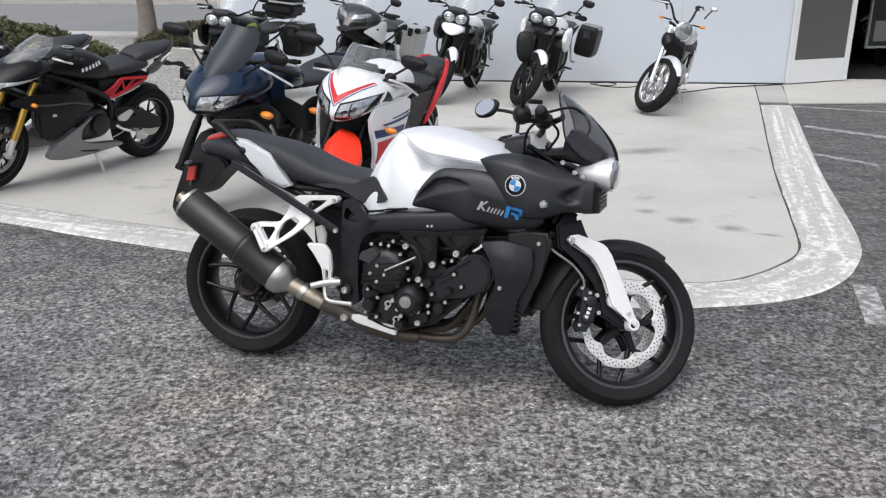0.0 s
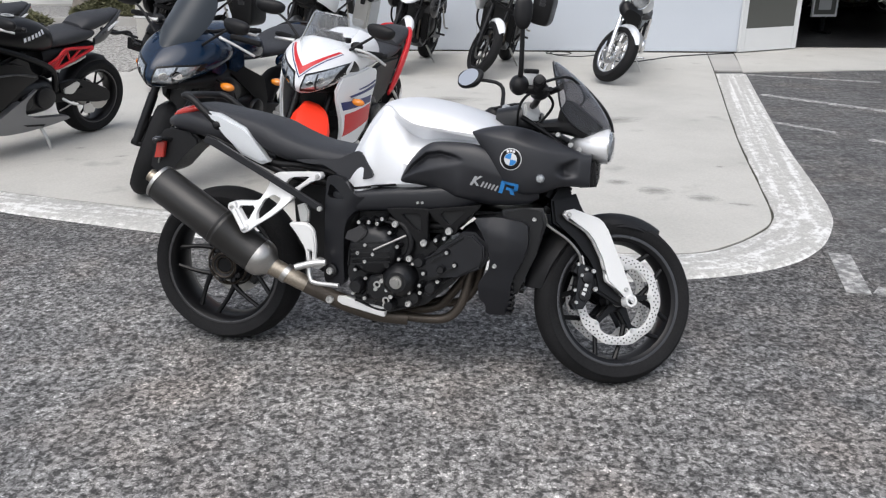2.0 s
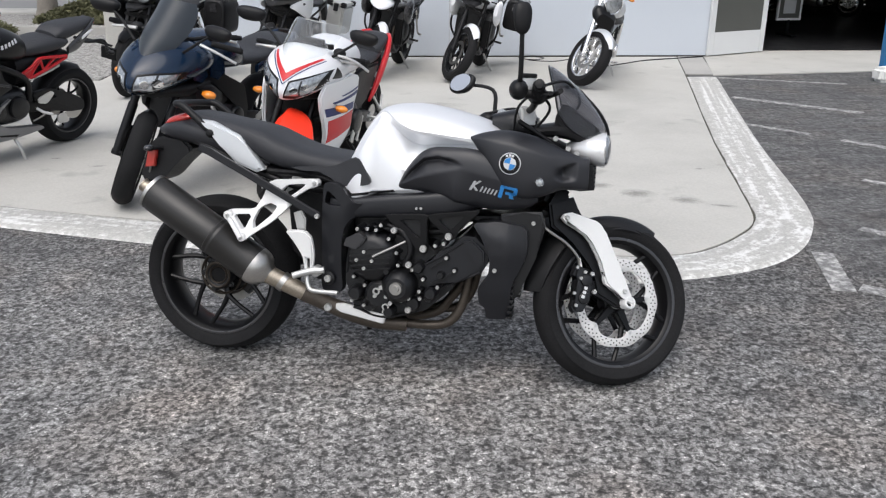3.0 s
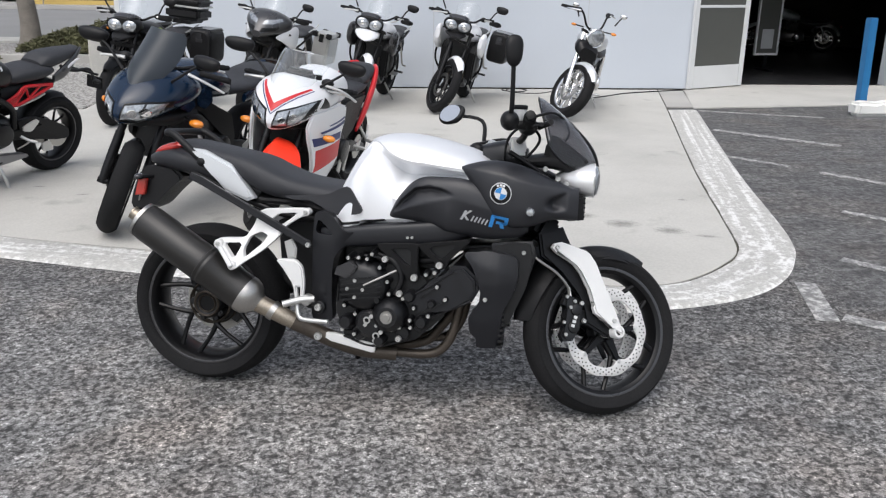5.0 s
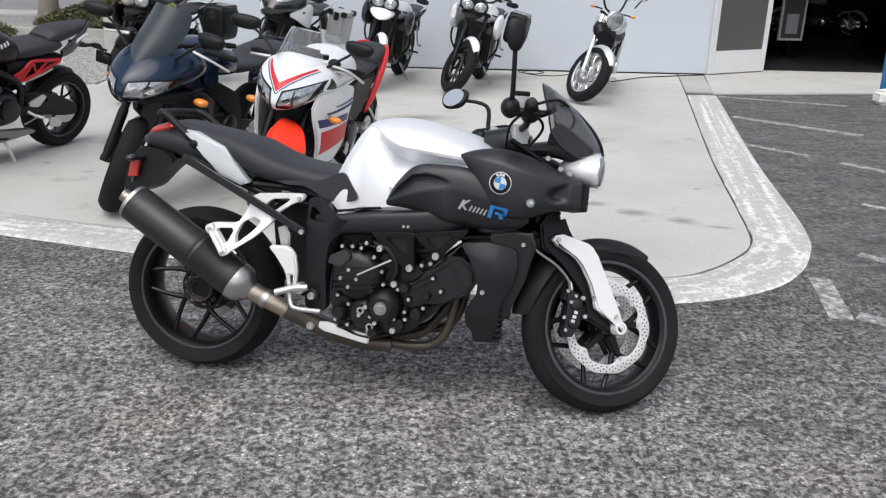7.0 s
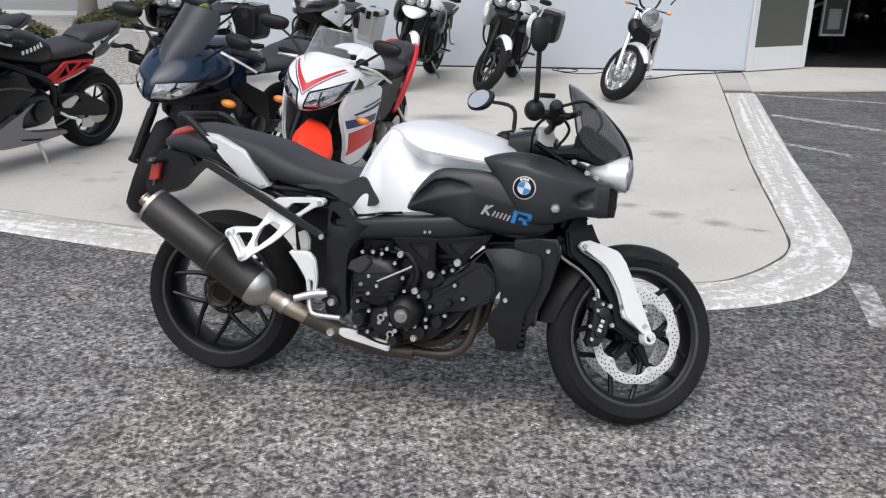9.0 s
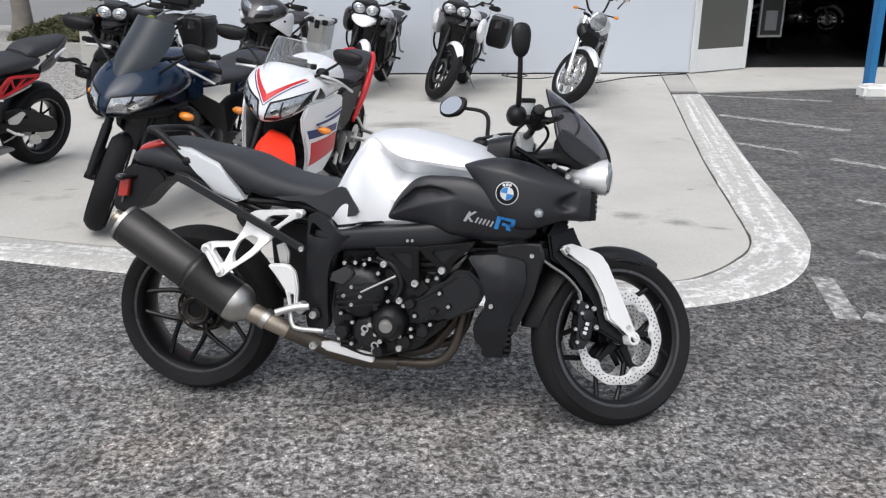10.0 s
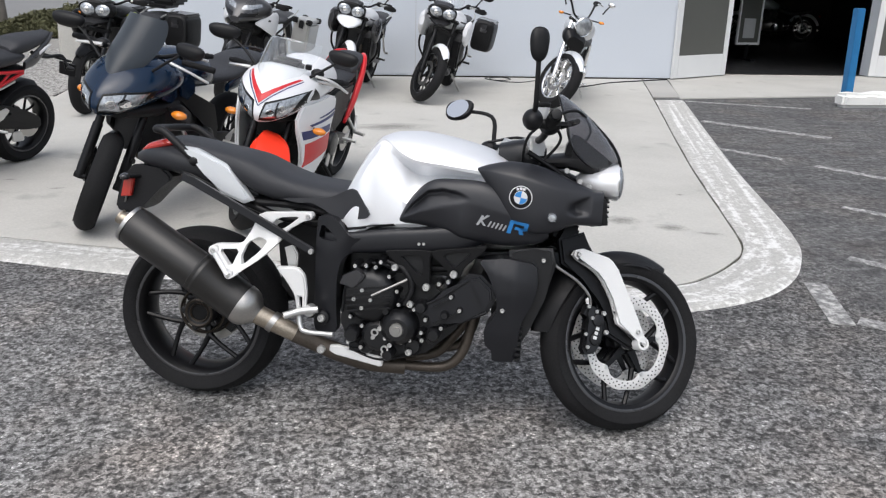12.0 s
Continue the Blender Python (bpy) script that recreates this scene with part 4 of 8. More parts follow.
# ---- the white and charcoal roadster in front ----
def roadster():
    bike = thing("motorcycle", "white and charcoal naked roadster parked on its side stand on asphalt", "motorcycle", pose(-1.168, 3.254, 0, -9, 0, -13.9))
    turn, rake = 30.0, 29.0
    ax, ay, az = 1.561, 0.036, 0.300
    st = Matrix.Translation((ax, ay, az)) @ turned(turn, rake)

    rear = wheel(bike, "rear_wheel", 0.042, 0.312, 0.185, rim=0.230, spokes=5, style="wide", phase=4)
    part("hub_ring", lathe([(0.030, -0.058), (0.052, -0.064), (0.060, -0.052), (0.060, -0.02)], 32), CAST, rear)
    part("hub_bore", lathe([(0.030, -0.060), (0.034, -0.066), (0.038, -0.060), (0.034, -0.054), (0.030, -0.060)], 32), BURNT, rear, "browned inner ring")
    part("brake_disc", lathe([(0.098, 0.050), (0.132, 0.050), (0.132, 0.054), (0.098, 0.054), (0.098, 0.050)], 48), STEEL, rear, "dull rear brake disc")
    for k in range(5):
        part("hub_lug", moved(joined(cyl((0.062, -0.052, 0), (0.062, 0.0, 0), 0.013, 14, 0.003), cyl((0.062, -0.058, 0), (0.062, -0.05, 0), 0.007, 6)), pose(0, 0, 0, 0, 72 * k + 38, 0)), CAST, rear)
    for r, q in ((0.048, -0.066), (0.082, -0.030), (0.094, 0.02)):
        part("drive_ring", lathe([(r - 0.005, q), (r, q - 0.006), (r + 0.005, q), (r, q + 0.006), (r - 0.005, q)], 40), BURNT, rear, "browned ring of the drive hub")
    part("axle_nut", lathe([(0, -0.050), (0.022, -0.050), (0.027, -0.044), (0.027, -0.03)], 20), CAST, rear)
    front = wheel(bike, "front_wheel", ax, 0.307, 0.122, spokes=5, steer=turn, rim=0.233, disc=0.164, both=True, holes=True, style="wide", z=az, rake=rake, y=ay, phase=-8)
    part("axle_end", lathe([(0.0135, -0.120), (0.0135, -0.152), (0.0205, -0.152), (0.0235, -0.147), (0.0235, -0.04)], 24), WHITE_ALU, front, "bright axle end")
    part("axle_bore", cyl((0, -0.08, 0), (0, -0.140, 0), 0.013, 16), CAST, front)

    # front suspension
    def leg(side):
        y0, y1 = sorted((side * 0.085, side * 0.115))
        black = [(-0.300, 0.345), (-0.205, 0.372), (-0.175, 0.305), (-0.150, 0.240), (-0.088, 0.155), (-0.075, 0.100), (-0.078, 0.066), (-0.002, 0.027), (0.020, 0.0), (-0.001, -0.026), (-0.035, -0.018), (-0.116, 0.028), (-0.126, 0.075), (-0.120, 0.106), (-0.142, 0.143), (-0.206, 0.217), (-0.288, 0.262)]
        l = part("fork_leg", plate(black, y0, y1, 0.008), BLACK, bike, at=st)
        cal = part("caliper", joined(plate([(-0.193, 0.130), (-0.164, 0.120), (-0.134, 0.082), (-0.140, 0.006), (-0.168, -0.036), (-0.201, -0.039), (-0.212, -0.018), (-0.187, 0.043), (-0.181, 0.081), (-0.206, 0.095)], *sorted((side * 0.075, side * 0.122)), 0.009),
                                     *[cyl((-0.158 - 0.010 * k, side * 0.10, 0.075 - 0.062 * k), (-0.158 - 0.010 * k, side * 0.130, 0.075 - 0.062 * k), 0.022, 18, 0.006) for k in range(2)]), CAST, l, "black cast brake caliper")
        bolts(cal, [(x, -0.125, z) for x, z in ((-0.195, 0.121), (-0.164, 0.105), (-0.181, 0.083), (-0.199, -0.013), (-0.206, 0.030))] if side < 0 else [], 0.75)
        part("caliper_bracket", plate([(-0.155, 0.120), (-0.122, 0.112), (-0.112, 0.030), (-0.135, 0.020), (-0.150, 0.07)], *sorted((side * 0.085, side * 0.105)), 0.005), BLACK, l)
        return l
    right_leg = leg(-1)
    leg(1)
    for k in range(3):
        part("caliper_mark", moved(block(-0.007, 0.007, -0.1375, -0.1355, -0.0055, 0.0055, 0.001), Matrix.Translation((-0.175 + 0.005 * k, 0.004, 0.018 + 0.015 * k)) @ pose(0, 0, 0, 0, 16, 0)), TRIM, right_leg, "small white mark")
    cover = [(-0.263, 0.292), (-0.253, 0.307), (-0.226, 0.313), (-0.130, 0.286), (-0.112, 0.273), (-0.097, 0.248), (-0.057, 0.162), (-0.022, 0.087), (0.022, -0.006), (0.012, -0.012), (-0.020, 0.018), (-0.094, 0.064), (-0.101, 0.084), (-0.094, 0.107), (-0.109, 0.152), (-0.142, 0.211), (-0.167, 0.240), (-0.246, 0.274)]
    c = part("fork_cover", plate(cover, -0.150, -0.118, 0.010), WHITE_ALU, right_leg, "white fork cover")
    bolts(right_leg, [(-0.247, -0.151, 0.292), (-0.135, -0.119, 0.099), (-0.126, -0.119, 0.036), (-0.022, -0.151, 0.040)])
    part("brake_hose", tube([(-0.184, -0.118, 0.125), (-0.196, -0.126, 0.160), (-0.240, -0.124, 0.206), (-0.312, -0.110, 0.255), (-0.36, -0.07, 0.32)], 0.0048, 8, 18), STEEL, right_leg, "braided steel brake hose")
    part("arm_bridge", moved(block(-0.05, 0.04, -0.10, 0.10, -0.05, 0.05, 0.02, 3), Matrix.Translation((-0.25, 0, 0.36)) @ pose(0, 0, 0, 0, 30, 0)), BLACK, bike, at=st)
    for z in (0.0, 0.10):
        part("link_arm", body([(1.05, 0, 0.60 + z, 0.10, 0.018, 4), (1.2, 0, 0.61 + z, 0.08, 0.02, 4), (1.33, 0, 0.64 + z, 0.05, 0.018, 4)], 14, 8), CAST, bike)
    front_fender(bike, ax, az, 56, 118, 0.135, MATT, turn, 0.024, rake=rake, y=ay)
    front_fender(bike, ax, az, 122, 174, 0.15, MATT, turn, 0.050, "rear_half_fender", rake=rake, y=ay)

    # engine
    case = [(0.60, 0.36), (0.615, 0.50), (0.68, 0.565), (0.80, 0.565), (0.90, 0.50), (1.0, 0.46), (1.0, 0.36), (0.90, 0.27), (0.76, 0.225), (0.64, 0.25)]
    eng = part("engine", plate(case, -0.20, 0.20, 0.02), CAST, bike, "black cast engine with bright bolts")
    part("clutch_cover", lathe([(0, -0.262), (0.055, -0.262), (0.075, -0.255), (0.090, -0.235), (0.096, -0.19)], 40), CAST, eng, at=Matrix.Translation((0.712, 0, 0.467)))
    for k in range(5):
        part("cover_rib", moved(block(-0.075, 0.075, -0.266, -0.258, -0.003, 0.003, 0.001), Matrix.Translation((0.712, 0, 0.425 + 0.018 * k)) @ pose(0, 0, 0, 0, -8, 0)), CAST, eng)
    part("cover_plate", plate([(0.617, 0.507), (0.626, 0.534), (0.650, 0.546), (0.673, 0.558), (0.699, 0.540), (0.691, 0.520), (0.661, 0.494)], -0.272, -0.23, 0.004), GREY_PAINT, eng, "grey metal plate")
    part("crank_cover", lathe([(0, -0.275), (0.036, -0.275), (0.050, -0.262), (0.062, -0.24), (0.066, -0.19)], 36), CAST, eng, at=Matrix.Translation((0.812, 0, 0.366)))
    part("oil_cap", lathe([(0, -0.288), (0.012, -0.288), (0.013, -0.283), (0.022, -0.283), (0.025, -0.27)], 24), STEEL, eng, "bright round cap", at=Matrix.Translation((0.812, 0, 0.366)))
    part("pump_cover", lathe([(0, -0.246), (0.04, -0.246), (0.052, -0.235), (0.056, -0.19)], 30), CAST, eng, at=Matrix.Translation((0.74, 0, 0.33)))
    head = part("cylinder_head", plate([(0.868, 0.424), (0.965, 0.490), (1.034, 0.558), (1.075, 0.558), (1.120, 0.520), (1.126, 0.475), (1.105, 0.431), (1.015, 0.409), (0.917, 0.363)], -0.230, 0.225, 0.014), BEAM, eng)
    part("head_cover", plate([(1.040, 0.540), (1.072, 0.551), (1.112, 0.514), (1.116, 0.474), (1.098, 0.440), (1.088, 0.446)], -0.241, -0.215, 0.006), BEAM, head)
    part("head_rib", plate([(0.920, 0.442), (0.976, 0.479), (0.980, 0.471), (0.924, 0.434)], -0.240, -0.222, 0.003), CAST, head)
    part("head_rib", plate([(0.925, 0.385), (1.01, 0.434), (1.014, 0.426), (0.930, 0.377)], -0.240, -0.222, 0.003), CAST, head)
    for x, z, r in ((0.70, 0.29, 0.03), (0.86, 0.30, 0.028), (0.92, 0.33, 0.02)):
        part("case_boss", lathe([(0, -0.225), (r * 0.8, -0.225), (r, -0.215), (r, -0.19)], 20), CAST, eng, at=Matrix.Translation((x, 0, z)))
    for k in range(4):
        part("case_fin", block(0.64, 0.70, -0.215, -0.19, 0.265 + 0.02 * k, 0.274 + 0.02 * k, 0.002), CAST, eng)
    for x, z, r in ((0.66, 0.50, 0.014), (0.76, 0.50, 0.012), (0.77, 0.42, 0.013), (0.68, 0.41, 0.012), (0.885, 0.44, 0.020), (0.93, 0.35, 0.022), (0.965, 0.42, 0.014), (0.78, 0.27, 0.02), (0.655, 0.33, 0.025)):
        part("cast_boss", lathe([(0, -0.258), (r * 0.75, -0.258), (r, -0.25), (r * 1.1, -0.20)], 16), CAST, eng, at=Matrix.Translation((x, 0, z)))
    for pts in ([(0.615, -0.215, 0.40), (0.63, -0.22, 0.50), (0.69, -0.22, 0.57), (0.80, -0.215, 0.565)], [(0.83, -0.222, 0.41), (0.95, -0.228, 0.475), (1.04, -0.228, 0.54)], [(0.86, -0.21, 0.30), (0.95, -0.215, 0.36), (1.10, -0.228, 0.435)], [(0.64, -0.205, 0.27), (0.75, -0.205, 0.24), (0.88, -0.205, 0.275)]):
        part("case_flange", tube(pts, 0.0055, 6, 10), CAST, eng)
    part("engine_rod", tube([(0.725, -0.275, 0.475), (0.84, -0.265, 0.535)], 0.0045, 8), STEEL, eng, "thin bright rod")
    spots = [(0.666, 0.568), (0.703, 0.571), (0.734, 0.568), (0.751, 0.586), (0.78, 0.54), (0.691, 0.488), (0.664, 0.457), (0.72, 0.457), (0.691, 0.428), (0.804, 0.488), (0.811, 0.444), (0.863, 0.432), (0.65, 0.392), (0.69, 0.363), (0.972, 0.532), (0.983, 0.482), (1.013, 0.439),
             (0.902, 0.4), (0.89, 0.355), (0.853, 0.326), (0.825, 0.316), (0.769, 0.326), (0.893, 0.329), (0.955, 0.375), (0.644, 0.304), (0.688, 0.289), (0.942, 0.523)]
    bolts(eng, [(x, -0.264 if z > 0.4 and x < 0.8 else -0.245, z) for x, z in spots], 0.78)
    for x, z in spots:
        part("bolt_boss", lathe([(0.009, -0.255 if z > 0.4 and x < 0.8 else -0.238), (0.011, -0.235), (0.013, -0.19)], 12), CAST, eng, at=Matrix.Translation((x, 0, z)))
    bolts(eng, [(0.795, -0.25, 0.569), (0.85, -0.25, 0.45), (0.849, -0.235, 0.282)], 1.35)
    bolts(eng, [(0.901, -0.25, 0.511), (0.989, -0.25, 0.56)], 1.5)
    for x, z in ((0.735, 0.345), (0.77, 0.29)):
        part("hose_clip", joined(lathe([(0.008, -0.255), (0.013, -0.255), (0.013, -0.248), (0.008, -0.248)], 14), cyl((0.016, -0.252, 0.014), (0.016, -0.246, 0.014), 0.008, 10), cyl((-0.006, -0.252, -0.018), (-0.006, -0.246, -0.018), 0.007, 10)), ALU, eng, "bright clip", at=Matrix.Translation((x, 0, z)))
    part("hose", tube([(0.76, -0.21, 0.58), (0.82, -0.225, 0.56), (0.85, -0.225, 0.50), (0.83, -0.225, 0.44)], 0.011, 10, 14), MATT, eng)
    part("hose", tube([(0.90, -0.18, 0.56), (0.96, -0.2, 0.57), (1.02, -0.19, 0.60)], 0.012, 10, 10), MATT, eng)
    # dark block added to close the see-through gap between spar and engine
    part("throttle_body", block(0.61, 0.79, -0.11, 0.11, 0.50, 0.665, 0.02), CAST, eng)
    part("intake_block", block(0.78, 1.0, -0.16, 0.16, 0.53, 0.66, 0.02), CAST, eng)

    # frame
    pivot = [(0.522, 0.715), (0.552, 0.722), (0.585, 0.715), (0.635, 0.650), (0.70, 0.656), (0.74, 0.662), (0.75, 0.63), (0.68, 0.612), (0.625, 0.592), (0.600, 0.56), (0.590, 0.50), (0.588, 0.40), (0.592, 0.32), (0.55, 0.295), (0.504, 0.32), (0.510, 0.45), (0.515, 0.60), (0.518, 0.66)]
    for s in (-1, 1):
        f = part("frame_spar", body([(0.54, s * 0.165, 0.640, 0.022, 0.026, 3.2), (0.62, s * 0.172, 0.632, 0.034, 0.036, 3.4), (0.75, s * 0.18, 0.645, 0.036, 0.042, 3.4), (0.90, s * 0.184, 0.660, 0.036, 0.044, 3.4), (1.0, s * 0.18, 0.675, 0.036, 0.046, 3.4), (1.08, s * 0.165, 0.70, 0.032, 0.045, 3.2)], 28, 28), BEAM, bike, "satin black frame beam")
        pv = casting(pivot, [[(0.537, 0.696), (0.524, 0.640), (0.602, 0.636)]], *sorted((s * 0.140, s * 0.216)), 0.010, 2, 0.03)
        for v in pv.verts:
            if s * v.co.y > 0.17:
                v.co.y -= s * (0.10 * max(0, 0.60 - v.co.z) + 0.5 * max(0, 0.645 - v.co.z) * max(0, min(1, (v.co.x - 0.60) / 0.06)) + 0.25 * max(0, 0.56 - v.co.x) + 0.28 * max(0, v.co.x - 0.65))
        part("pivot_plate", pv, BEAM, f)
        part("beam_rail", tube([(0.76, s * 0.214, 0.612), (0.92, s * 0.218, 0.62), (1.08, s * 0.20, 0.645)], 0.006, 8, 10), BLACK, f)
        if s < 0:
            bolts(f, [(0.541, -0.207, 0.368)], 1.6)
            bolts(f, [(0.867, -0.222, 0.647), (0.883, -0.222, 0.648)], 0.6)
            part("frame_cap", lathe([(0, -0.209), (0.014, -0.209), (0.024, -0.206), (0.026, -0.2)], 20), CAST, f, at=Matrix.Translation((0.541, 0, 0.368)))
        for web, gap in (([(0.755, 0.622), (0.915, 0.632), (0.905, 0.60), (0.912, 0.505), (0.90, 0.482), (0.882, 0.49), (0.84, 0.54), (0.765, 0.605)], [(0.812, 0.604), (0.882, 0.608), (0.884, 0.545), (0.862, 0.556), (0.83, 0.585)]),
                         ([(0.905, 0.63), (1.09, 0.655), (1.085, 0.64), (1.02, 0.58), (1.008, 0.545), (0.985, 0.54), (0.972, 0.56), (0.915, 0.61)], [(0.945, 0.618), (1.045, 0.634), (1.005, 0.592), (0.985, 0.575)])):
            hg = part("engine_hanger", casting(web, [gap], *sorted((s * 0.200, s * 0.230)), 0.007, 1), BLACK, f, "black cast engine hanger")
            part("hanger_web", plate(web, *sorted((s * 0.198, s * 0.212)), 0.002), CAST, hg)
        part("subframe", plate([(0.06, 0.836), (0.10, 0.822), (0.512, 0.612), (0.518, 0.595), (0.500, 0.588), (0.10, 0.792), (0.05, 0.812)], *sorted((s * 0.216, s * 0.232)), 0.004), BEAM, bike, "flat dark subframe bar")
        part("upper_subframe", tube([(0.0, s * 0.10, 0.83), (0.34, s * 0.12, 0.70), (0.56, s * 0.15, 0.68)], 0.014, 12, 10), BLACK, bike)
    bolts(bike, [(0.507, -0.233, 0.599)], 1.1)
    bolts(bike, [(0.541, -0.19, 0.707)], 1.1)
    part("shock_cover", plate([(0.36, 0.44), (0.34, 0.66), (0.44, 0.71), (0.55, 0.66), (0.545, 0.34), (0.46, 0.33)], -0.10, 0.12, 0.02), MATT, bike)
    part("swingarm", body([(0.0, 0.125, 0.31, 0.05, 0.06, 3), (0.12, 0.13, 0.33, 0.035, 0.05, 3), (0.3, 0.13, 0.37, 0.03, 0.04, 3), (0.52, 0.10, 0.42, 0.04, 0.045, 3)], 16, 14), CAST, bike)
    part("final_drive", lathe([(0, 0.20), (0.06, 0.195), (0.095, 0.15), (0.10, 0.09), (0.05, 0.06)], 30), CAST, bike, at=Matrix.Translation((0.042, 0, 0.312)))
    part("rear_caliper", plate([(0.09, 0.30), (0.14, 0.33), (0.17, 0.27), (0.13, 0.22), (0.08, 0.25)], 0.02, 0.08, 0.008), CAST, bike)

    # exhaust
    can_a, can_b = Vector((0.288, -0.245, 0.398)), Vector((-0.108, -0.262, 0.656))
    d = (can_a - can_b).normalized()
    rings = []
    sil = part("silencer", tube([can_b + d * s for s in (0.0, 0.006, 0.02, 0.022, 0.27, 0.272, 0.279, 0.281, 0.287, 0.289, 0.296, 0.298, 0.43, 0.455)], [0.064, 0.067, 0.068, 0.069, 0.070, 0.0718, 0.0718, 0.0704, 0.0704, 0.0718, 0.0718, 0.0705, 0.0705, 0.069], 40), CAN, bike, "dark oval silencer")
    part("rear_cap", tube([can_b - d * 0.014, can_b - d * 0.010, can_b + d * 0.003], [0.056, 0.066, 0.0685], 40), STEEL, sil, "bright end cap")
    part("tail_pipe", joined(tube([can_b + d * 0.01, can_b - d * 0.03, can_b - d * 0.045 + Vector((0, 0, -0.003))], [0.023, 0.023, 0.023], 20), tube([can_b - d * 0.043, can_b - d * 0.048], [0.025, 0.025], 20)), WARM, sil)
    part("front_cap", tube([can_a - d * 0.020, can_a - d * 0.004, can_a + d * 0.014, can_a + d * 0.028, can_a + d * 0.040, can_a + d * 0.050], [0.0712, 0.0705, 0.066, 0.056, 0.042, 0.036], 40), STEEL, sil, "bright front cone")
    p0, p1 = can_a + d * 0.035, Vector((0.43, -0.22, 0.322))
    pipe = part("link_pipe", tube([p0, p1, (0.46, -0.211, 0.306)], [0.034, 0.031, 0.030], 20, 12), WARM, bike, "warm brown steel link pipe")
    part("collector", tube([(0.45, -0.213, 0.311), (0.53, -0.185, 0.268), (0.60, -0.16, 0.236), (0.70, -0.14, 0.205), (0.82, -0.12, 0.195)], [0.0325, 0.030, 0.032, 0.03, 0.028], 20, 20), BURNT, pipe)
    for q in (0.55,):
        c = p0 + (p1 - p0) * q
        part("clamp", tube([c - d * 0.010, c + d * 0.010], [0.037, 0.037], 20), STEEL, pipe)
    bolts(pipe, [(0.545, -0.215, 0.262)], 1.7)
    part("heat_shield", plate([(0.572, 0.274), (0.60, 0.276), (0.752, 0.248), (0.758, 0.240), (0.754, 0.216), (0.745, 0.214), (0.59, 0.244), (0.57, 0.256)], -0.208, -0.185, 0.004), WHITE_ALU, bike, "scuffed bright heat shield")
    for y, dx, dz in ((-0.13, 0, 0), (-0.05, -0.05, 0.02), (0.05, -0.05, 0.02), (0.13, 0, 0)):
        part("header_pipe", tube([(1.06, y, 0.44), (1.045 + dx * 0.5, y, 0.36), (1.02 + dx, y, 0.27 + dz), (0.97 + dx, y * 0.97, 0.214 + dz), (0.88 + dx, y * 0.95, 0.200 + dz * 0.5), (0.72, y * 0.9, 0.206)], 0.0175, 14, 30), BURNT, bike, "browned steel header pipe")

    # foot rests
    rim_line = [(0.318, 0.716), (0.44, 0.726), (0.490, 0.728), (0.508, 0.717), (0.500, 0.702), (0.470, 0.694), (0.418, 0.660), (0.398, 0.628), (0.325, 0.560), (0.255, 0.513), (0.222, 0.487), (0.202, 0.490), (0.198, 0.506), (0.152, 0.566), (0.150, 0.590), (0.168, 0.600), (0.262, 0.606), (0.298, 0.660)]
    gaps = [[(0.360, 0.676), (0.390, 0.704), (0.460, 0.710), (0.440, 0.692), (0.396, 0.660)], [(0.254, 0.560), (0.280, 0.612), (0.322, 0.634), (0.350, 0.622), (0.326, 0.588), (0.258, 0.530)], [(0.178, 0.582), (0.254, 0.588), (0.220, 0.520)]]
    pb = casting(rim_line, gaps, -0.214, -0.186, 0.006, 1)
    for v in pb.verts:
        out = 0.9 * max(0, 0.63 - v.co.z)
        v.co += Vector((0.40 * out, -out, 0.20 * out))
    rest = part("pillion_bracket", joined(pb, cyl((0.182, -0.270, 0.587), (0.182, -0.22, 0.587), 0.017, 18, 0.003), cyl((0.492, -0.22, 0.714), (0.492, -0.18, 0.714), 0.014, 16, 0.003), cyl((0.261, -0.338, 0.523), (0.261, -0.30, 0.523), 0.015, 16, 0.003)), WHITE_ALU, bike, "white cast pillion footrest bracket")
    part("pillion_peg", cyl((0.264, -0.345, 0.521), (0.198, -0.29, 0.580), 0.009, 12, 0.003), WHITE_ALU, rest)
    bolts(rest, [(0.182, -0.271, 0.587), (0.492, -0.222, 0.714)], 0.9)
    heel = part("heel_plate", casting([(0.388, 0.543), (0.464, 0.546), (0.490, 0.520), (0.499, 0.462), (0.494, 0.395), (0.466, 0.393), (0.456, 0.452), (0.424, 0.500)], [[(0.470, 0.445), (0.484, 0.445), (0.483, 0.405), (0.474, 0.405)]], -0.248, -0.222, 0.006, 1), WHITE_ALU, bike, "white cast heel plate")
    part("heel_bracket", plate([(0.405, 0.60), (0.435, 0.612), (0.452, 0.58), (0.45, 0.54), (0.42, 0.53)], -0.20, -0.18, 0.005), ALU, heel)
    part("foot_peg", tube([(0.435, -0.29, 0.388), (0.49, -0.26, 0.402), (0.54, -0.25, 0.408)], [0.012, 0.013, 0.012], 10, 8), ALU, heel, "bright foot peg")
    part("peg_joint", cyl((0.508, -0.255, 0.40), (0.508, -0.215, 0.40), 0.020, 16, 0.004), ALU, heel)
    part("brake_pedal", tube([(0.475, -0.25, 0.385), (0.484, -0.26, 0.35), (0.505, -0.265, 0.333), (0.60, -0.275, 0.333)], 0.0085, 10, 18), ALU, heel, "bright brake pedal")

    # tank
    # a hood with an overhanging lip, a hollow under it and flat knee sides
    rows = []
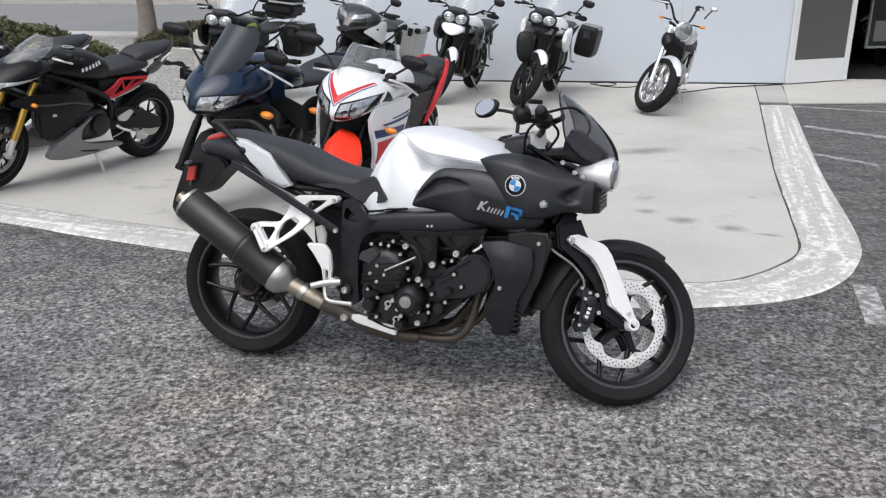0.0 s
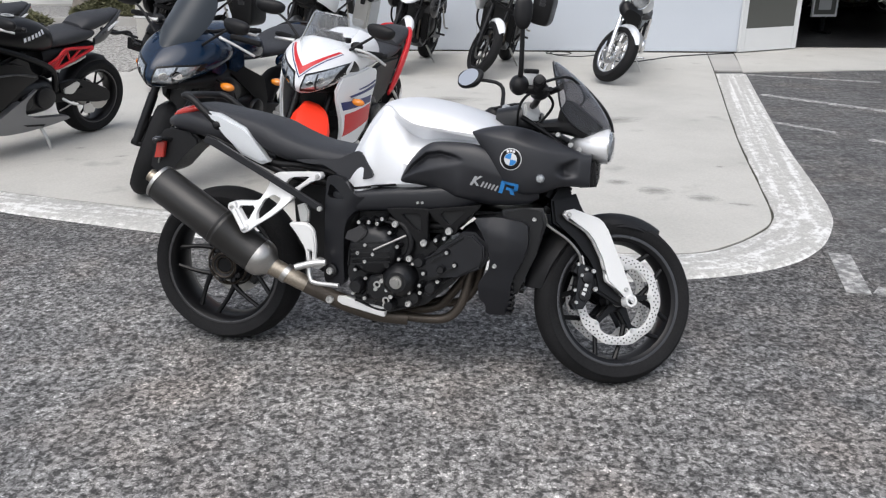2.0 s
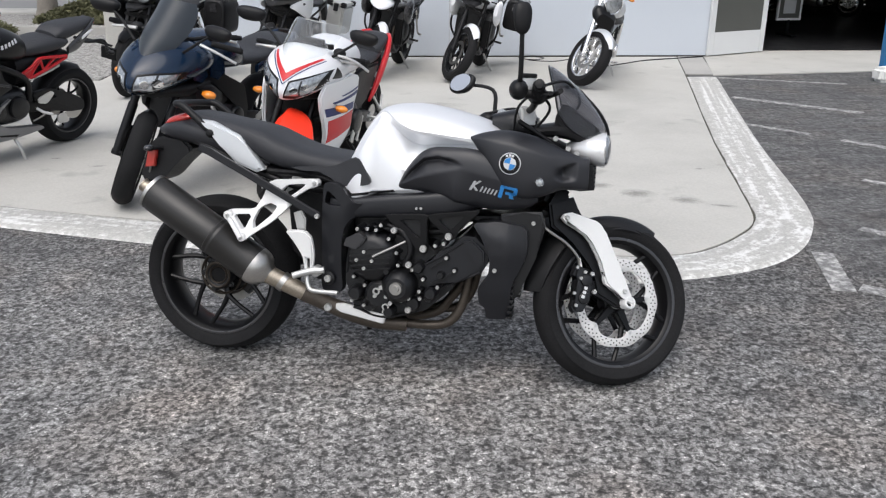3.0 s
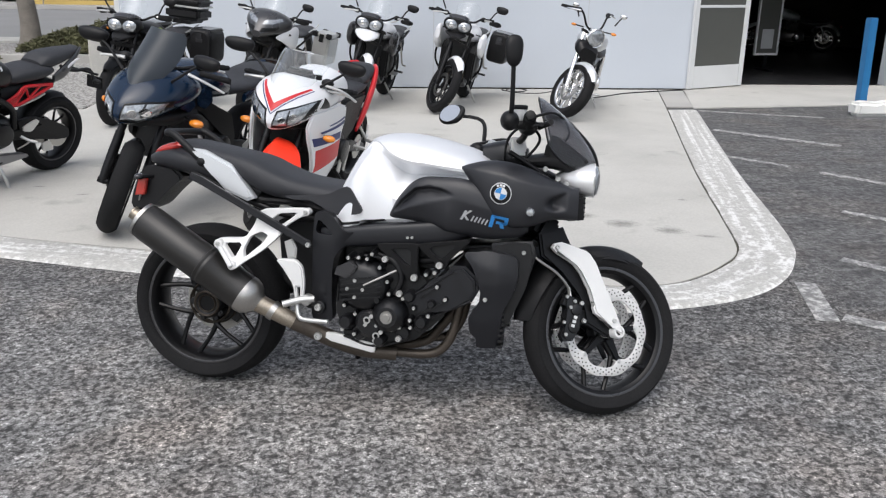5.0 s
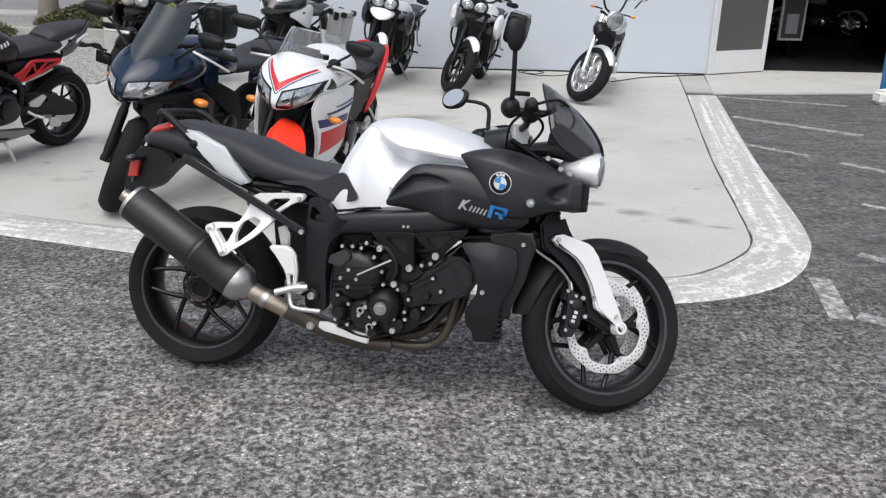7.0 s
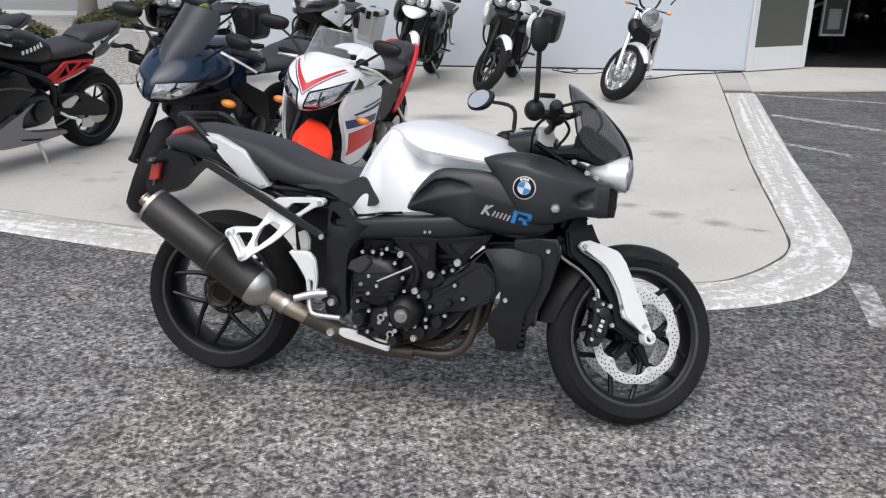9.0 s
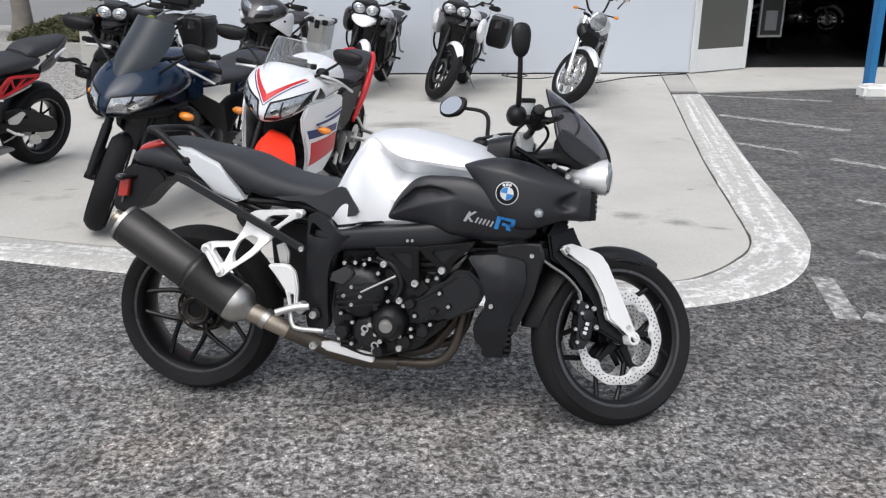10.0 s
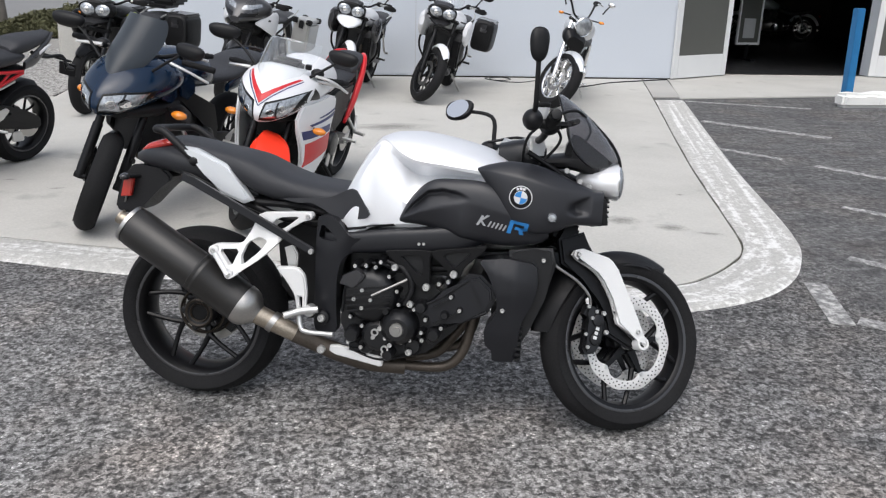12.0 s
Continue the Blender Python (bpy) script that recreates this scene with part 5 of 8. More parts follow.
    for x, top, w, lip_y, lip_z, hol_y, hol_z, low in spline([
            (0.562, 0.722, 0.150, 0.140, 0.715, 0.150, 0.710, 0.694), (0.602, 0.815, 0.182, 0.150, 0.790, 0.165, 0.765, 0.656), (0.648, 0.908, 0.196, 0.150, 0.878, 0.172, 0.84, 0.660), (0.692, 0.973, 0.190, 0.150, 0.945, 0.170, 0.915, 0.684),
            (0.730, 0.998, 0.193, 0.152, 0.973, 0.166, 0.950, 0.688), (0.79, 1.006, 0.196, 0.174, 0.932, 0.150, 0.898, 0.692), (0.845, 1.006, 0.199, 0.193, 0.911, 0.122, 0.862, 0.697), (0.93, 0.993, 0.203, 0.203, 0.902, 0.128, 0.866, 0.705),
            (1.00, 0.977, 0.203, 0.203, 0.894, 0.145, 0.868, 0.715), (1.08, 0.953, 0.195, 0.192, 0.884, 0.170, 0.868, 0.73), (1.15, 0.918, 0.170, 0.164, 0.868, 0.160, 0.858, 0.75)], 70):
        half = [(0, top), (lip_y * 0.35, top - 0.002), (lip_y * 0.68, top - (top - lip_z) * 0.22), (lip_y * 0.9, top - (top - lip_z) * 0.58), (lip_y, lip_z + 0.006), (lip_y * 0.995, lip_z), (lip_y * 0.97 + hol_y * 0.03, lip_z - 0.004), (hol_y, hol_z + 0.002), (hol_y + 0.004, hol_z - 0.004),
                (hol_y * 0.45 + w * 0.55, hol_z - (hol_z - low) * 0.22), (w, hol_z - (hol_z - low) * 0.55), (w * 0.985, low + 0.012), (w * 0.94, low), (w * 0.5, low - 0.004)]
        rows.append([(x, -y, z) for y, z in half] + [(x, y, z) for y, z in half[:0:-1]])
    tk = loft(rows)
    tank = part("fuel_tank", mesh_of(tk, "fuel_tank", TANK_WHITE, 27), TANK_WHITE, bike, "white metallic fuel tank with a hollowed flank")
    tt = tree_of(tank)
    part("tank_seam", skin([(0.60, 0.70), (0.615, 0.672), (0.78, 0.697), (0.775, 0.705), (0.62, 0.682)], tt, lift=0.003), CAST, tank)

    for s in (-1, 1):
        sp = part("side_panel", body([(0.785, s * 0.172, 0.708, 0.02, 0.005, 2.4), (0.83, s * 0.188, 0.75, 0.032, 0.045, 2.4), (0.895, s * 0.198, 0.777, 0.038, 0.078, 2.5), (0.98, s * 0.204, 0.773, 0.042, 0.092, 2.5), (1.08, s * 0.206, 0.758, 0.043, 0.10, 2.5), (1.17, s * 0.20, 0.735, 0.038, 0.08, 2.4), (1.25, s * 0.19, 0.705, 0.028, 0.038, 2.3), (1.285, s * 0.18, 0.695, 0.015, 0.01, 2.2)], 96, 90), CHARCOAL, bike, "matt charcoal tank side panel")
        for v in sp.data.vertices:
            x, z = v.co.x, v.co.z
            lip = np.interp(x, [0.815, 0.84, 0.89, 0.94, 0.99, 1.035], [0.748, 0.782, 0.826, 0.834, 0.826, 0.806])
            blade = np.interp(x, [0.815, 0.86, 0.94, 1.0, 1.035], [0.732, 0.754, 0.780, 0.796, 0.806])
            if 0.815 < x < 1.035 and s * v.co.y > 0.17 and blade < z < lip:
                t = (z - blade) / max(0.004, lip - blade)
                v.co.y -= s * min(0.036, (lip - blade) * 0.8) * t * min(1, (lip - z) / 0.011)
            if x < 1.0 and z < blade and s * v.co.y > 0.185:
                v.co.y -= s * 0.35 * (blade - z) * min(1, (1.0 - x) / 0.1)
            crest = np.interp(x, [1.0, 1.10, 1.25], [0.80, 0.775, 0.74])
            if x > 1.0 and z < crest and s * v.co.y > 0.185:
                v.co.y -= s * 0.25 * (crest - z) * min(1, (x - 1.0) / 0.08)
        sh = part("shoulder_fairing", body([(1.045, s * 0.19, 0.901, 0.010, 0.004, 2.2), (1.09, s * 0.197, 0.878, 0.032, 0.042, 2.4), (1.15, s * 0.203, 0.838, 0.046, 0.092, 2.5), (1.22, s * 0.205, 0.815, 0.050, 0.110, 2.6), (1.29, s * 0.195, 0.806, 0.050, 0.098, 2.6), (1.36, s * 0.172, 0.803, 0.048, 0.070, 2.7), (1.42, s * 0.15, 0.792, 0.046, 0.058, 3.4), (1.452, s * 0.138, 0.790, 0.042, 0.056, 4)], 80, 80), CHARCOAL, bike, "matt charcoal shoulder fairing")
        for v in sh.data.vertices:
            x, z = v.co.x, v.co.z
            top = np.interp(x, [1.335, 1.41, 1.452], [0.800, 0.838, 0.845])
            low = np.interp(x, [1.335, 1.37, 1.452], [0.775, 0.765, 0.770])
            if 1.335 < x < 1.415 and low < z < top and s * v.co.y > 0.12:
                v.co.y -= s * 0.034 * min(1, (1.415 - x) / 0.05) * min(1, (x - 1.335) / 0.03) * min(1, (top - z) / 0.010) * min(1, (z - low) / 0.016)
            ridge = np.interp(x, [1.09, 1.2, 1.32], [0.90, 0.885, 0.85])
            if z > ridge and s * v.co.y > 0.1:
                v.co.y -= s * 0.5 * (z - ridge)
        t2, tp = tree_of(sh), tree_of(sp)
        disc = lambda x, z, r, a0=0, a1=360: [(x + r * math.cos(radians(a)), z + r * math.sin(radians(a))) for a in np.linspace(a0, a1, 33)[:-1 if a1 - a0 >= 360 else None]] + ([] if a1 - a0 >= 360 else [(x, z)])
        bx, bz = 1.190, 0.823
        emb = part("emblem", skin(disc(bx, bz, 0.037), t2, "y", s, 0.003, 2), TRIM, sh, "round emblem in white, black and blue")
        part("emblem_ring", skin(disc(bx, bz, 0.034), t2, "y", s, 0.0045, 2), BLACK, emb)
        part("emblem_centre", skin(disc(bx, bz, 0.0215), t2, "y", s, 0.006, 2), TRIM, emb)
        for a in (0, 180):
            part("emblem_quarter", skin(disc(bx, bz, 0.020, a + 80, a + 170), t2, "y", s, 0.0075, 2), DECAL_BLUE, emb)
        for a in (70, 90, 112):
            cx, cz = bx + 0.028 * math.cos(radians(a)), bz + 0.028 * math.sin(radians(a))
            part("emblem_mark", skin([(cx - 0.004, cz - 0.004), (cx + 0.004, cz - 0.004), (cx + 0.004, cz + 0.004), (cx - 0.004, cz + 0.004)], t2, "y", s, 0.006, 1), TRIM, emb)
        both = [t2, tp]
        for x0, x1, z0, z1 in ((1.052, 1.060, 0.726, 0.758), (1.088, 1.093, 0.722, 0.740), (1.100, 1.105, 0.719, 0.737), (1.112, 1.117, 0.717, 0.735), (1.124, 1.129, 0.714, 0.732), (1.136, 1.141, 0.711, 0.729)):
            part("lettering_bar", skin([(x0, z0), (x1, z0 - 0.002), (x1 + 0.55 * (z1 - z0), z1 - 0.002), (x0 + 0.55 * (z1 - z0), z1)], both, "y", s, 0.003, 2), GREY_DECAL, sp, "grey lettering bar")
        for quad in ([(1.066, 0.743), (1.072, 0.741), (1.096, 0.757), (1.087, 0.759)], [(1.064, 0.741), (1.071, 0.742), (1.083, 0.723), (1.075, 0.723)]):
            part("lettering_bar", skin(quad, both, "y", s, 0.003, 2), GREY_DECAL, sp, "grey lettering bar")
        for quad in ([(1.158, 0.738), (1.216, 0.730), (1.220, 0.739), (1.162, 0.747)], [(1.150, 0.704), (1.163, 0.702), (1.173, 0.738), (1.160, 0.740)], [(1.203, 0.714), (1.216, 0.714), (1.221, 0.735), (1.208, 0.737)], [(1.175, 0.716), (1.210, 0.710), (1.213, 0.719), (1.178, 0.725)], [(1.190, 0.700), (1.204, 0.698), (1.200, 0.716), (1.188, 0.718)]):
            part("blue_bar", skin(quad, both, "y", s, 0.0035, 2), DECAL_BLUE, sp, "blue lettering bar")
        lamp = part("side_signal", lathe([(0, -0.012), (0.010, -0.011), (0.0145, -0.004), (0.016, 0.006)], 18), LENS, sh, "small round clear signal", at=Matrix.Translation((1.292, s * 0.252, 0.764)) @ Matrix.Scale(1.05, 4) @ pose(0, 0, 0, 0, 0, 0 if s < 0 else 180))
        part("panel", plate([(0.008, 0.922), (0.075, 0.915), (0.184, 0.868), (0.225, 0.815), (0.278, 0.748), (0.246, 0.736), (0.165, 0.768), (0.108, 0.828)], *sorted((s * 0.125, s * 0.168)), 0.010), SILVER, bike, "white tail side panel")
        shroud = [(1.064, 0.606), (1.15, 0.618), (1.255, 0.602), (1.262, 0.53), (1.248, 0.47), (1.212, 0.40), (1.206, 0.264), (1.124, 0.260), (1.122, 0.300), (1.098, 0.316), (1.092, 0.375), (1.130, 0.43), (1.134, 0.475), (1.106, 0.55)]
        sb = casting(shroud, [], *sorted((s * 0.12, s * 0.232)), 0.010, 1, 0.028)
        for v in sb.verts:
            if s * v.co.y > 0.17:
                crease = 0.585 - 0.30 * (v.co.x - 1.07)
                v.co.y -= s * (0.3 * max(0, v.co.z - crease) * max(0, min(1, (1.27 - v.co.x) / 0.1)) + 0.35 * max(0, v.co.x - 1.19) + 0.10 * max(0, 0.50 - v.co.z) + 0.18 * max(0, 0.36 - v.co.z) + 0.30 * max(0, 1.12 - v.co.x))
        rs = part("radiator_shroud", sb, BEAM, bike, "black plastic radiator shroud")
        part("radiator_side", plate([(1.16, 0.638), (1.24, 0.650), (1.302, 0.654), (1.316, 0.60), (1.288, 0.486), (1.236, 0.36), (1.20, 0.30), (1.18, 0.42)], *sorted((s * 0.122, s * 0.180)), 0.010), CAST, rs)
        bolts(rs, [(1.152, -0.232, 0.447), (1.275, -0.184, 0.614)] if s < 0 else [], 0.9)
        for k in range(7):
            part("cooling_fin", block(1.200, 1.218, *sorted((s * 0.12, s * 0.205)), 0.27 + 0.020 * k, 0.279 + 0.020 * k, 0.001), CAST, rs)
    part("radiator", block(1.13, 1.19, -0.118, 0.118, 0.28, 0.61, 0.006), CAST, bike)
    part("cowl", body([(1.05, 0, 0.80, 0.16, 0.09, 3), (1.2, 0, 0.80, 0.16, 0.085, 3), (1.35, 0, 0.79, 0.13, 0.06, 3), (1.44, 0, 0.78, 0.12, 0.05, 3)], 20, 12), MATT, bike)
    part("intake_duct", plate([(1.375, 0.80), (1.465, 0.822), (1.474, 0.735), (1.42, 0.728), (1.385, 0.75)], -0.14, 0.14, 0.008), MATT, bike)
    for k in range(5):
        part("duct_slat", block(1.468, 1.4755, -0.12, 0.12, 0.742 + 0.016 * k, 0.748 + 0.016 * k, 0.001), CAST, bike)
    part("frame_tube", tube([(1.20, -0.12, 0.96), (1.30, -0.11, 0.90), (1.385, -0.10, 0.845)], 0.009, 10, 8), BLACK, bike)
    bolts(bike, [(1.375, -0.115, 0.872), (1.405, -0.125, 0.857), (1.33, -0.115, 0.905)], 1.1)

    # seat and tail
    saddle = seat(bike, [(-0.06, 0, 0.938, 0.06, 0.008, 2.6), (-0.02, 0, 0.925, 0.10, 0.024, 2.8), (0.08, 0, 0.893, 0.135, 0.038, 3.0), (0.18, 0, 0.868, 0.15, 0.046, 3.0), (0.26, 0, 0.835, 0.165, 0.062, 3.0), (0.33, 0, 0.806, 0.168, 0.060, 3.0), (0.42, 0, 0.785, 0.168, 0.048, 3.0), (0.52, 0, 0.768, 0.172, 0.05, 3.0), (0.60, 0, 0.757, 0.175, 0.056, 2.9), (0.655, 0, 0.765, 0.165, 0.046, 2.8), (0.685, 0, 0.775, 0.12, 0.022, 2.6)], "dark grey-black stitched vinyl seat")
    for s in (-1, 1):
        flap = casting([(0.38, 0.765), (0.434, 0.752), (0.492, 0.756), (0.545, 0.728), (0.566, 0.708), (0.61, 0.706), (0.684, 0.716), (0.696, 0.732), (0.650, 0.806), (0.625, 0.812), (0.55, 0.775)], [], *sorted((s * 0.120, s * 0.177)), 0.016, 1, 0.04)
        for v in flap.verts:
            if s * v.co.y > 0.15:
                v.co.y += s * 0.26 * max(0, v.co.x - 0.585)
        part("seat_flap", flap, VINYL, saddle)
    part("seat_base", body([(0.27, 0, 0.74, 0.13, 0.02, 3), (0.45, 0, 0.735, 0.15, 0.02, 3), (0.6, 0, 0.70, 0.16, 0.02, 3)], 20, 12), MATT, bike)
    tail = part("tail_unit", body([(-0.195, 0, 0.868, 0.045, 0.018, 2.4), (-0.14, 0, 0.872, 0.085, 0.042, 2.5), (-0.05, 0, 0.868, 0.115, 0.052, 2.6), (0.06, 0, 0.845, 0.125, 0.052, 2.6), (0.18, 0, 0.80, 0.125, 0.045, 2.6), (0.28, 0, 0.765, 0.11, 0.02, 2.6)], 32, 28), CHARCOAL, bike, "charcoal tail unit")
    part("tail_light", body([(-0.172, 0, 0.893, 0.05, 0.012, 2.2), (-0.14, 0, 0.903, 0.075, 0.022, 2.4), (-0.08, 0, 0.918, 0.085, 0.022, 2.4), (-0.04, 0, 0.925, 0.07, 0.01, 2.4)], 24, 14), RED_LENS, bike, "red tail light")
    part("grab_rail", tube([(0.085, -0.155, 0.865), (0.05, -0.155, 0.89), (-0.04, -0.145, 0.962), (-0.085, -0.12, 0.972), (-0.11, 0, 0.972), (-0.085, 0.12, 0.972), (-0.04, 0.145, 0.962), (0.085, 0.155, 0.865)], 0.0135, 12, 50), MATT, bike, "black grab rail")
    part("rail_foot", egg(0.07, -0.155, 0.872, 0.022, 0.018, 0.02), MATT, bike)
    part("plate_bracket", plate(rounded([(-0.08, 0.83), (-0.20, 0.845), (-0.235, 0.80), (-0.258, 0.73), (-0.268, 0.675), (-0.225, 0.662), (-0.17, 0.685), (-0.11, 0.75), (-0.05, 0.80)], 2), -0.07, 0.07, 0.026), MATT, bike)
    part("reflector", plate([(-0.222, 0.792), (-0.186, 0.798), (-0.198, 0.730), (-0.236, 0.726)], -0.095, -0.075, 0.003), RED_LENS, bike, "red side reflector")
    part("reflector_arm", tube([(-0.220, -0.08, 0.73), (-0.240, -0.06, 0.69), (-0.245, -0.04, 0.665)], 0.004, 8), STEEL, bike)
    blinker(bike, (-0.17, -0.06, 0.80), (-0.205, -0.115, 0.80), GREY_PAINT, 0.6)
    blinker(bike, (-0.17, 0.06, 0.80), (-0.205, 0.115, 0.80), GREY_PAINT, 0.6)

    # head lamp, screen and controls
    shell = part("headlight", body([(1.365, 0, 0.872, 0.05, 0.012, 2.2), (1.40, 0, 0.868, 0.095, 0.040, 2.3), (1.44, 0, 0.868, 0.116, 0.056, 2.4), (1.485, 0, 0.868, 0.122, 0.062, 2.5), (1.503, 0, 0.867, 0.120, 0.062, 2.5)], 40, 20), SHELL, bike, "chromed headlight shell")
    part("lens", body([(1.500, 0, 0.867, 0.115, 0.058, 2.5), (1.513, 0, 0.866, 0.107, 0.053, 2.4), (1.522, 0, 0.865, 0.065, 0.034, 2.2)], 40, 8), LENS, shell, "clear ribbed lens")
    part("rim", moved(lathe([(0.116, -0.004), (0.125, 0.0), (0.116, 0.006)], 48), Matrix.Translation((1.501, 0, 0.867)) @ pose(0, 0, 0, 0, 0, 90) @ Matrix.Diagonal((1, 1, 0.505, 1))), ALU, shell)
    shield = [(1.508, 0.918, 0.105, 0.075), (1.497, 0.955, 0.135, 0.115), (1.465, 1.005, 0.148, 0.125), (1.405, 1.072, 0.132, 0.085), (1.345, 1.122, 0.085, 0.045), (1.300, 1.152, 0.030, 0.012)]
    screen(bike, shield, SMOKE, label="smoked windscreen")
    part("screen_edge", tube([(x - g, -w, z - 0.15 * g) for x, z, w, g in shield] + [(x - g, w, z - 0.15 * g) for x, z, w, g in shield[::-1]], 0.003, 6, 60), BLACK, bike)
    part("screen_spine", tube([(1.512, 0, 0.915), (1.50, 0, 0.955), (1.467, 0, 1.005), (1.402, 0, 1.07)], 0.005, 8, 16), BLACK, bike)
    part("instrument_panel", plate([(1.318, 0.94), (1.325, 0.985), (1.345, 1.022), (1.365, 1.018), (1.478, 0.935), (1.44, 0.90), (1.335, 0.905)], -0.095, 0.095, 0.022), MATT, bike)
    part("screen_bracket", body([(1.25, 0, 0.925, 0.09, 0.02, 3), (1.36, 0, 0.93, 0.10, 0.03, 3), (1.44, 0, 0.90, 0.09, 0.03, 3)], 16, 10), MATT, bike)
    hb = handlebar(bike, 1.19, 0.985, 0.37, 0.02, 0.10, turn, BLACK, MATT, 0.021)
    hb.matrix_basis = Matrix.Translation((1.19, 0, 0.98)) @ pose(0, 0, 0, -13, 0, turn)
    part("steering_head", body([(1.10, 0, 0.93, 0.06, 0.05, 3), (1.2, 0, 0.94, 0.08, 0.06, 3), (1.26, 0, 0.93, 0.06, 0.04, 3)], 16, 8), CAST, bike)
    part("bar_clamp", joined(block(-0.03, 0.03, -0.08, 0.08, -0.06, 0.015, 0.008), cyl((0.02, -0.06, -0.02), (0.02, 0.06, -0.02), 0.02, 14)), ALU, hb, "bright bar clamp")
    up = Matrix.Translation((1.240, -0.25, 1.068)) @ pose(0, 0, 0, 90, 0, 0)
    can = part("reservoir", lathe([(0, 0), (0.014, 0), (0.018, 0.006), (0.023, 0.040)], 24), TRIM, bike, "pale brake fluid reservoir with dark lid", at=up)
    part("lid", lathe([(0.024, 0.038), (0.0255, 0.041), (0.0255, 0.050), (0.022, 0.053), (0, 0.053)], 24), MATT, can)
    part("master_cylinder", joined(cyl((1.20, -0.27, 1.055), (1.285, -0.25, 1.055), 0.015, 12, 0.004), egg(1.214, -0.335, 1.068, 0.031, 0.045, 0.033)), MATT, bike)
    part("brake_lever", tube([(1.262, -0.27, 1.058), (1.30, -0.33, 1.060), (1.322, -0.40, 1.060)], [0.009, 0.007, 0.007], 8, 8), MATT, bike)
    part("ignition_cover", joined(cyl((-0.05, 0.10, -0.03), (-0.03, 0.06, 0.02), 0.024, 16, 0.006), block(-0.075, -0.035, 0.05, 0.11, -0.045, -0.02, 0.008)), ALU, hb, "bright metal cover")
    for pts in ([(-0.03, -0.22, 0.05), (0.10, -0.18, 0.08), (0.19, -0.10, 0.02), (0.10, -0.05, -0.06)], [(-0.02, -0.2, 0.04), (0.05, -0.14, -0.01), (0.0, -0.06, -0.09)], [(-0.05, 0.2, 0.04), (0.06, 0.12, 0.04), (0.08, 0.04, -0.08)], [(-0.01, -0.17, 0.05), (-0.06, -0.12, 0.0), (-0.05, -0.04, -0.09)]):
        part("cable", tube(pts, 0.005, 8, 16), MATT, hb)
    mirror(bike, (1.215, -0.34, 1.085), (1.222, -0.37, 1.12), (1.222, -0.395, 1.285), (0.016, 0.029, 0.056), -68)
    mirror(bike, (1.05, 0.40, 0.965), (1.035, 0.42, 1.062), (0.905, 0.425, 1.082), (0.024, 0.062, 0.050), 60, tilt=-8, lean=30)
    sidestand(bike, 0.62, 0.55, 0.34)
    return bike


roadster()


# ---- the parked row behind ----
ROW = "motorcycles parked on the slab"


def parked(label, rx, ry, yaw, lean=-10.0, name="motorcycle"):
    return thing(name, label, "motorcycle", pose(rx, ry, 0.013, lean, 0, yaw), ROW)


def rear_half(bike, r=0.315, w=0.17, wheel_mat=BLACK, pivot=0.55, style="y"):
    rw = wheel(bike, "rear_wheel", 0.0, r, w, spokes=5, mat=wheel_mat, disc=0.11, style=style)
    part("sprocket", lathe([(0.03, w * 0.55), (0.095, w * 0.55), (0.095, w * 0.58), (0.03, w * 0.58), (0.03, w * 0.55)], 32), STEEL, rw)
    swingarm(bike, pivot, 0.40, r)
    return rw


def tail_lamp(bike, x, z, w=0.07):
    part("tail_light", egg(x, 0, z, 0.03, w, 0.02), RED_LENS, bike, "red tail light")


def pair(fn):
    for s in (-1, 1):
        fn(s)


def bowed(poly, s):
    """A side panel that bulges outward along its length."""
    bm = plate(poly, *sorted((s * 0.17, s * 0.195)), 0.010)
    bmesh.ops.triangulate(bm, faces=bm.faces)
    for _ in range(3):
        bmesh.ops.subdivide_edges(bm, edges=[e for e in bm.edges if e.calc_length() > 0.05], cuts=1)
        bmesh.ops.triangulate(bm, faces=bm.faces)
    for v in bm.verts:
        v.co.y += s * (0.055 * (1 - ((v.co.x - 0.98) / 0.36) ** 2) - 0.25 * max(0, 0.45 - v.co.z))
    return bm


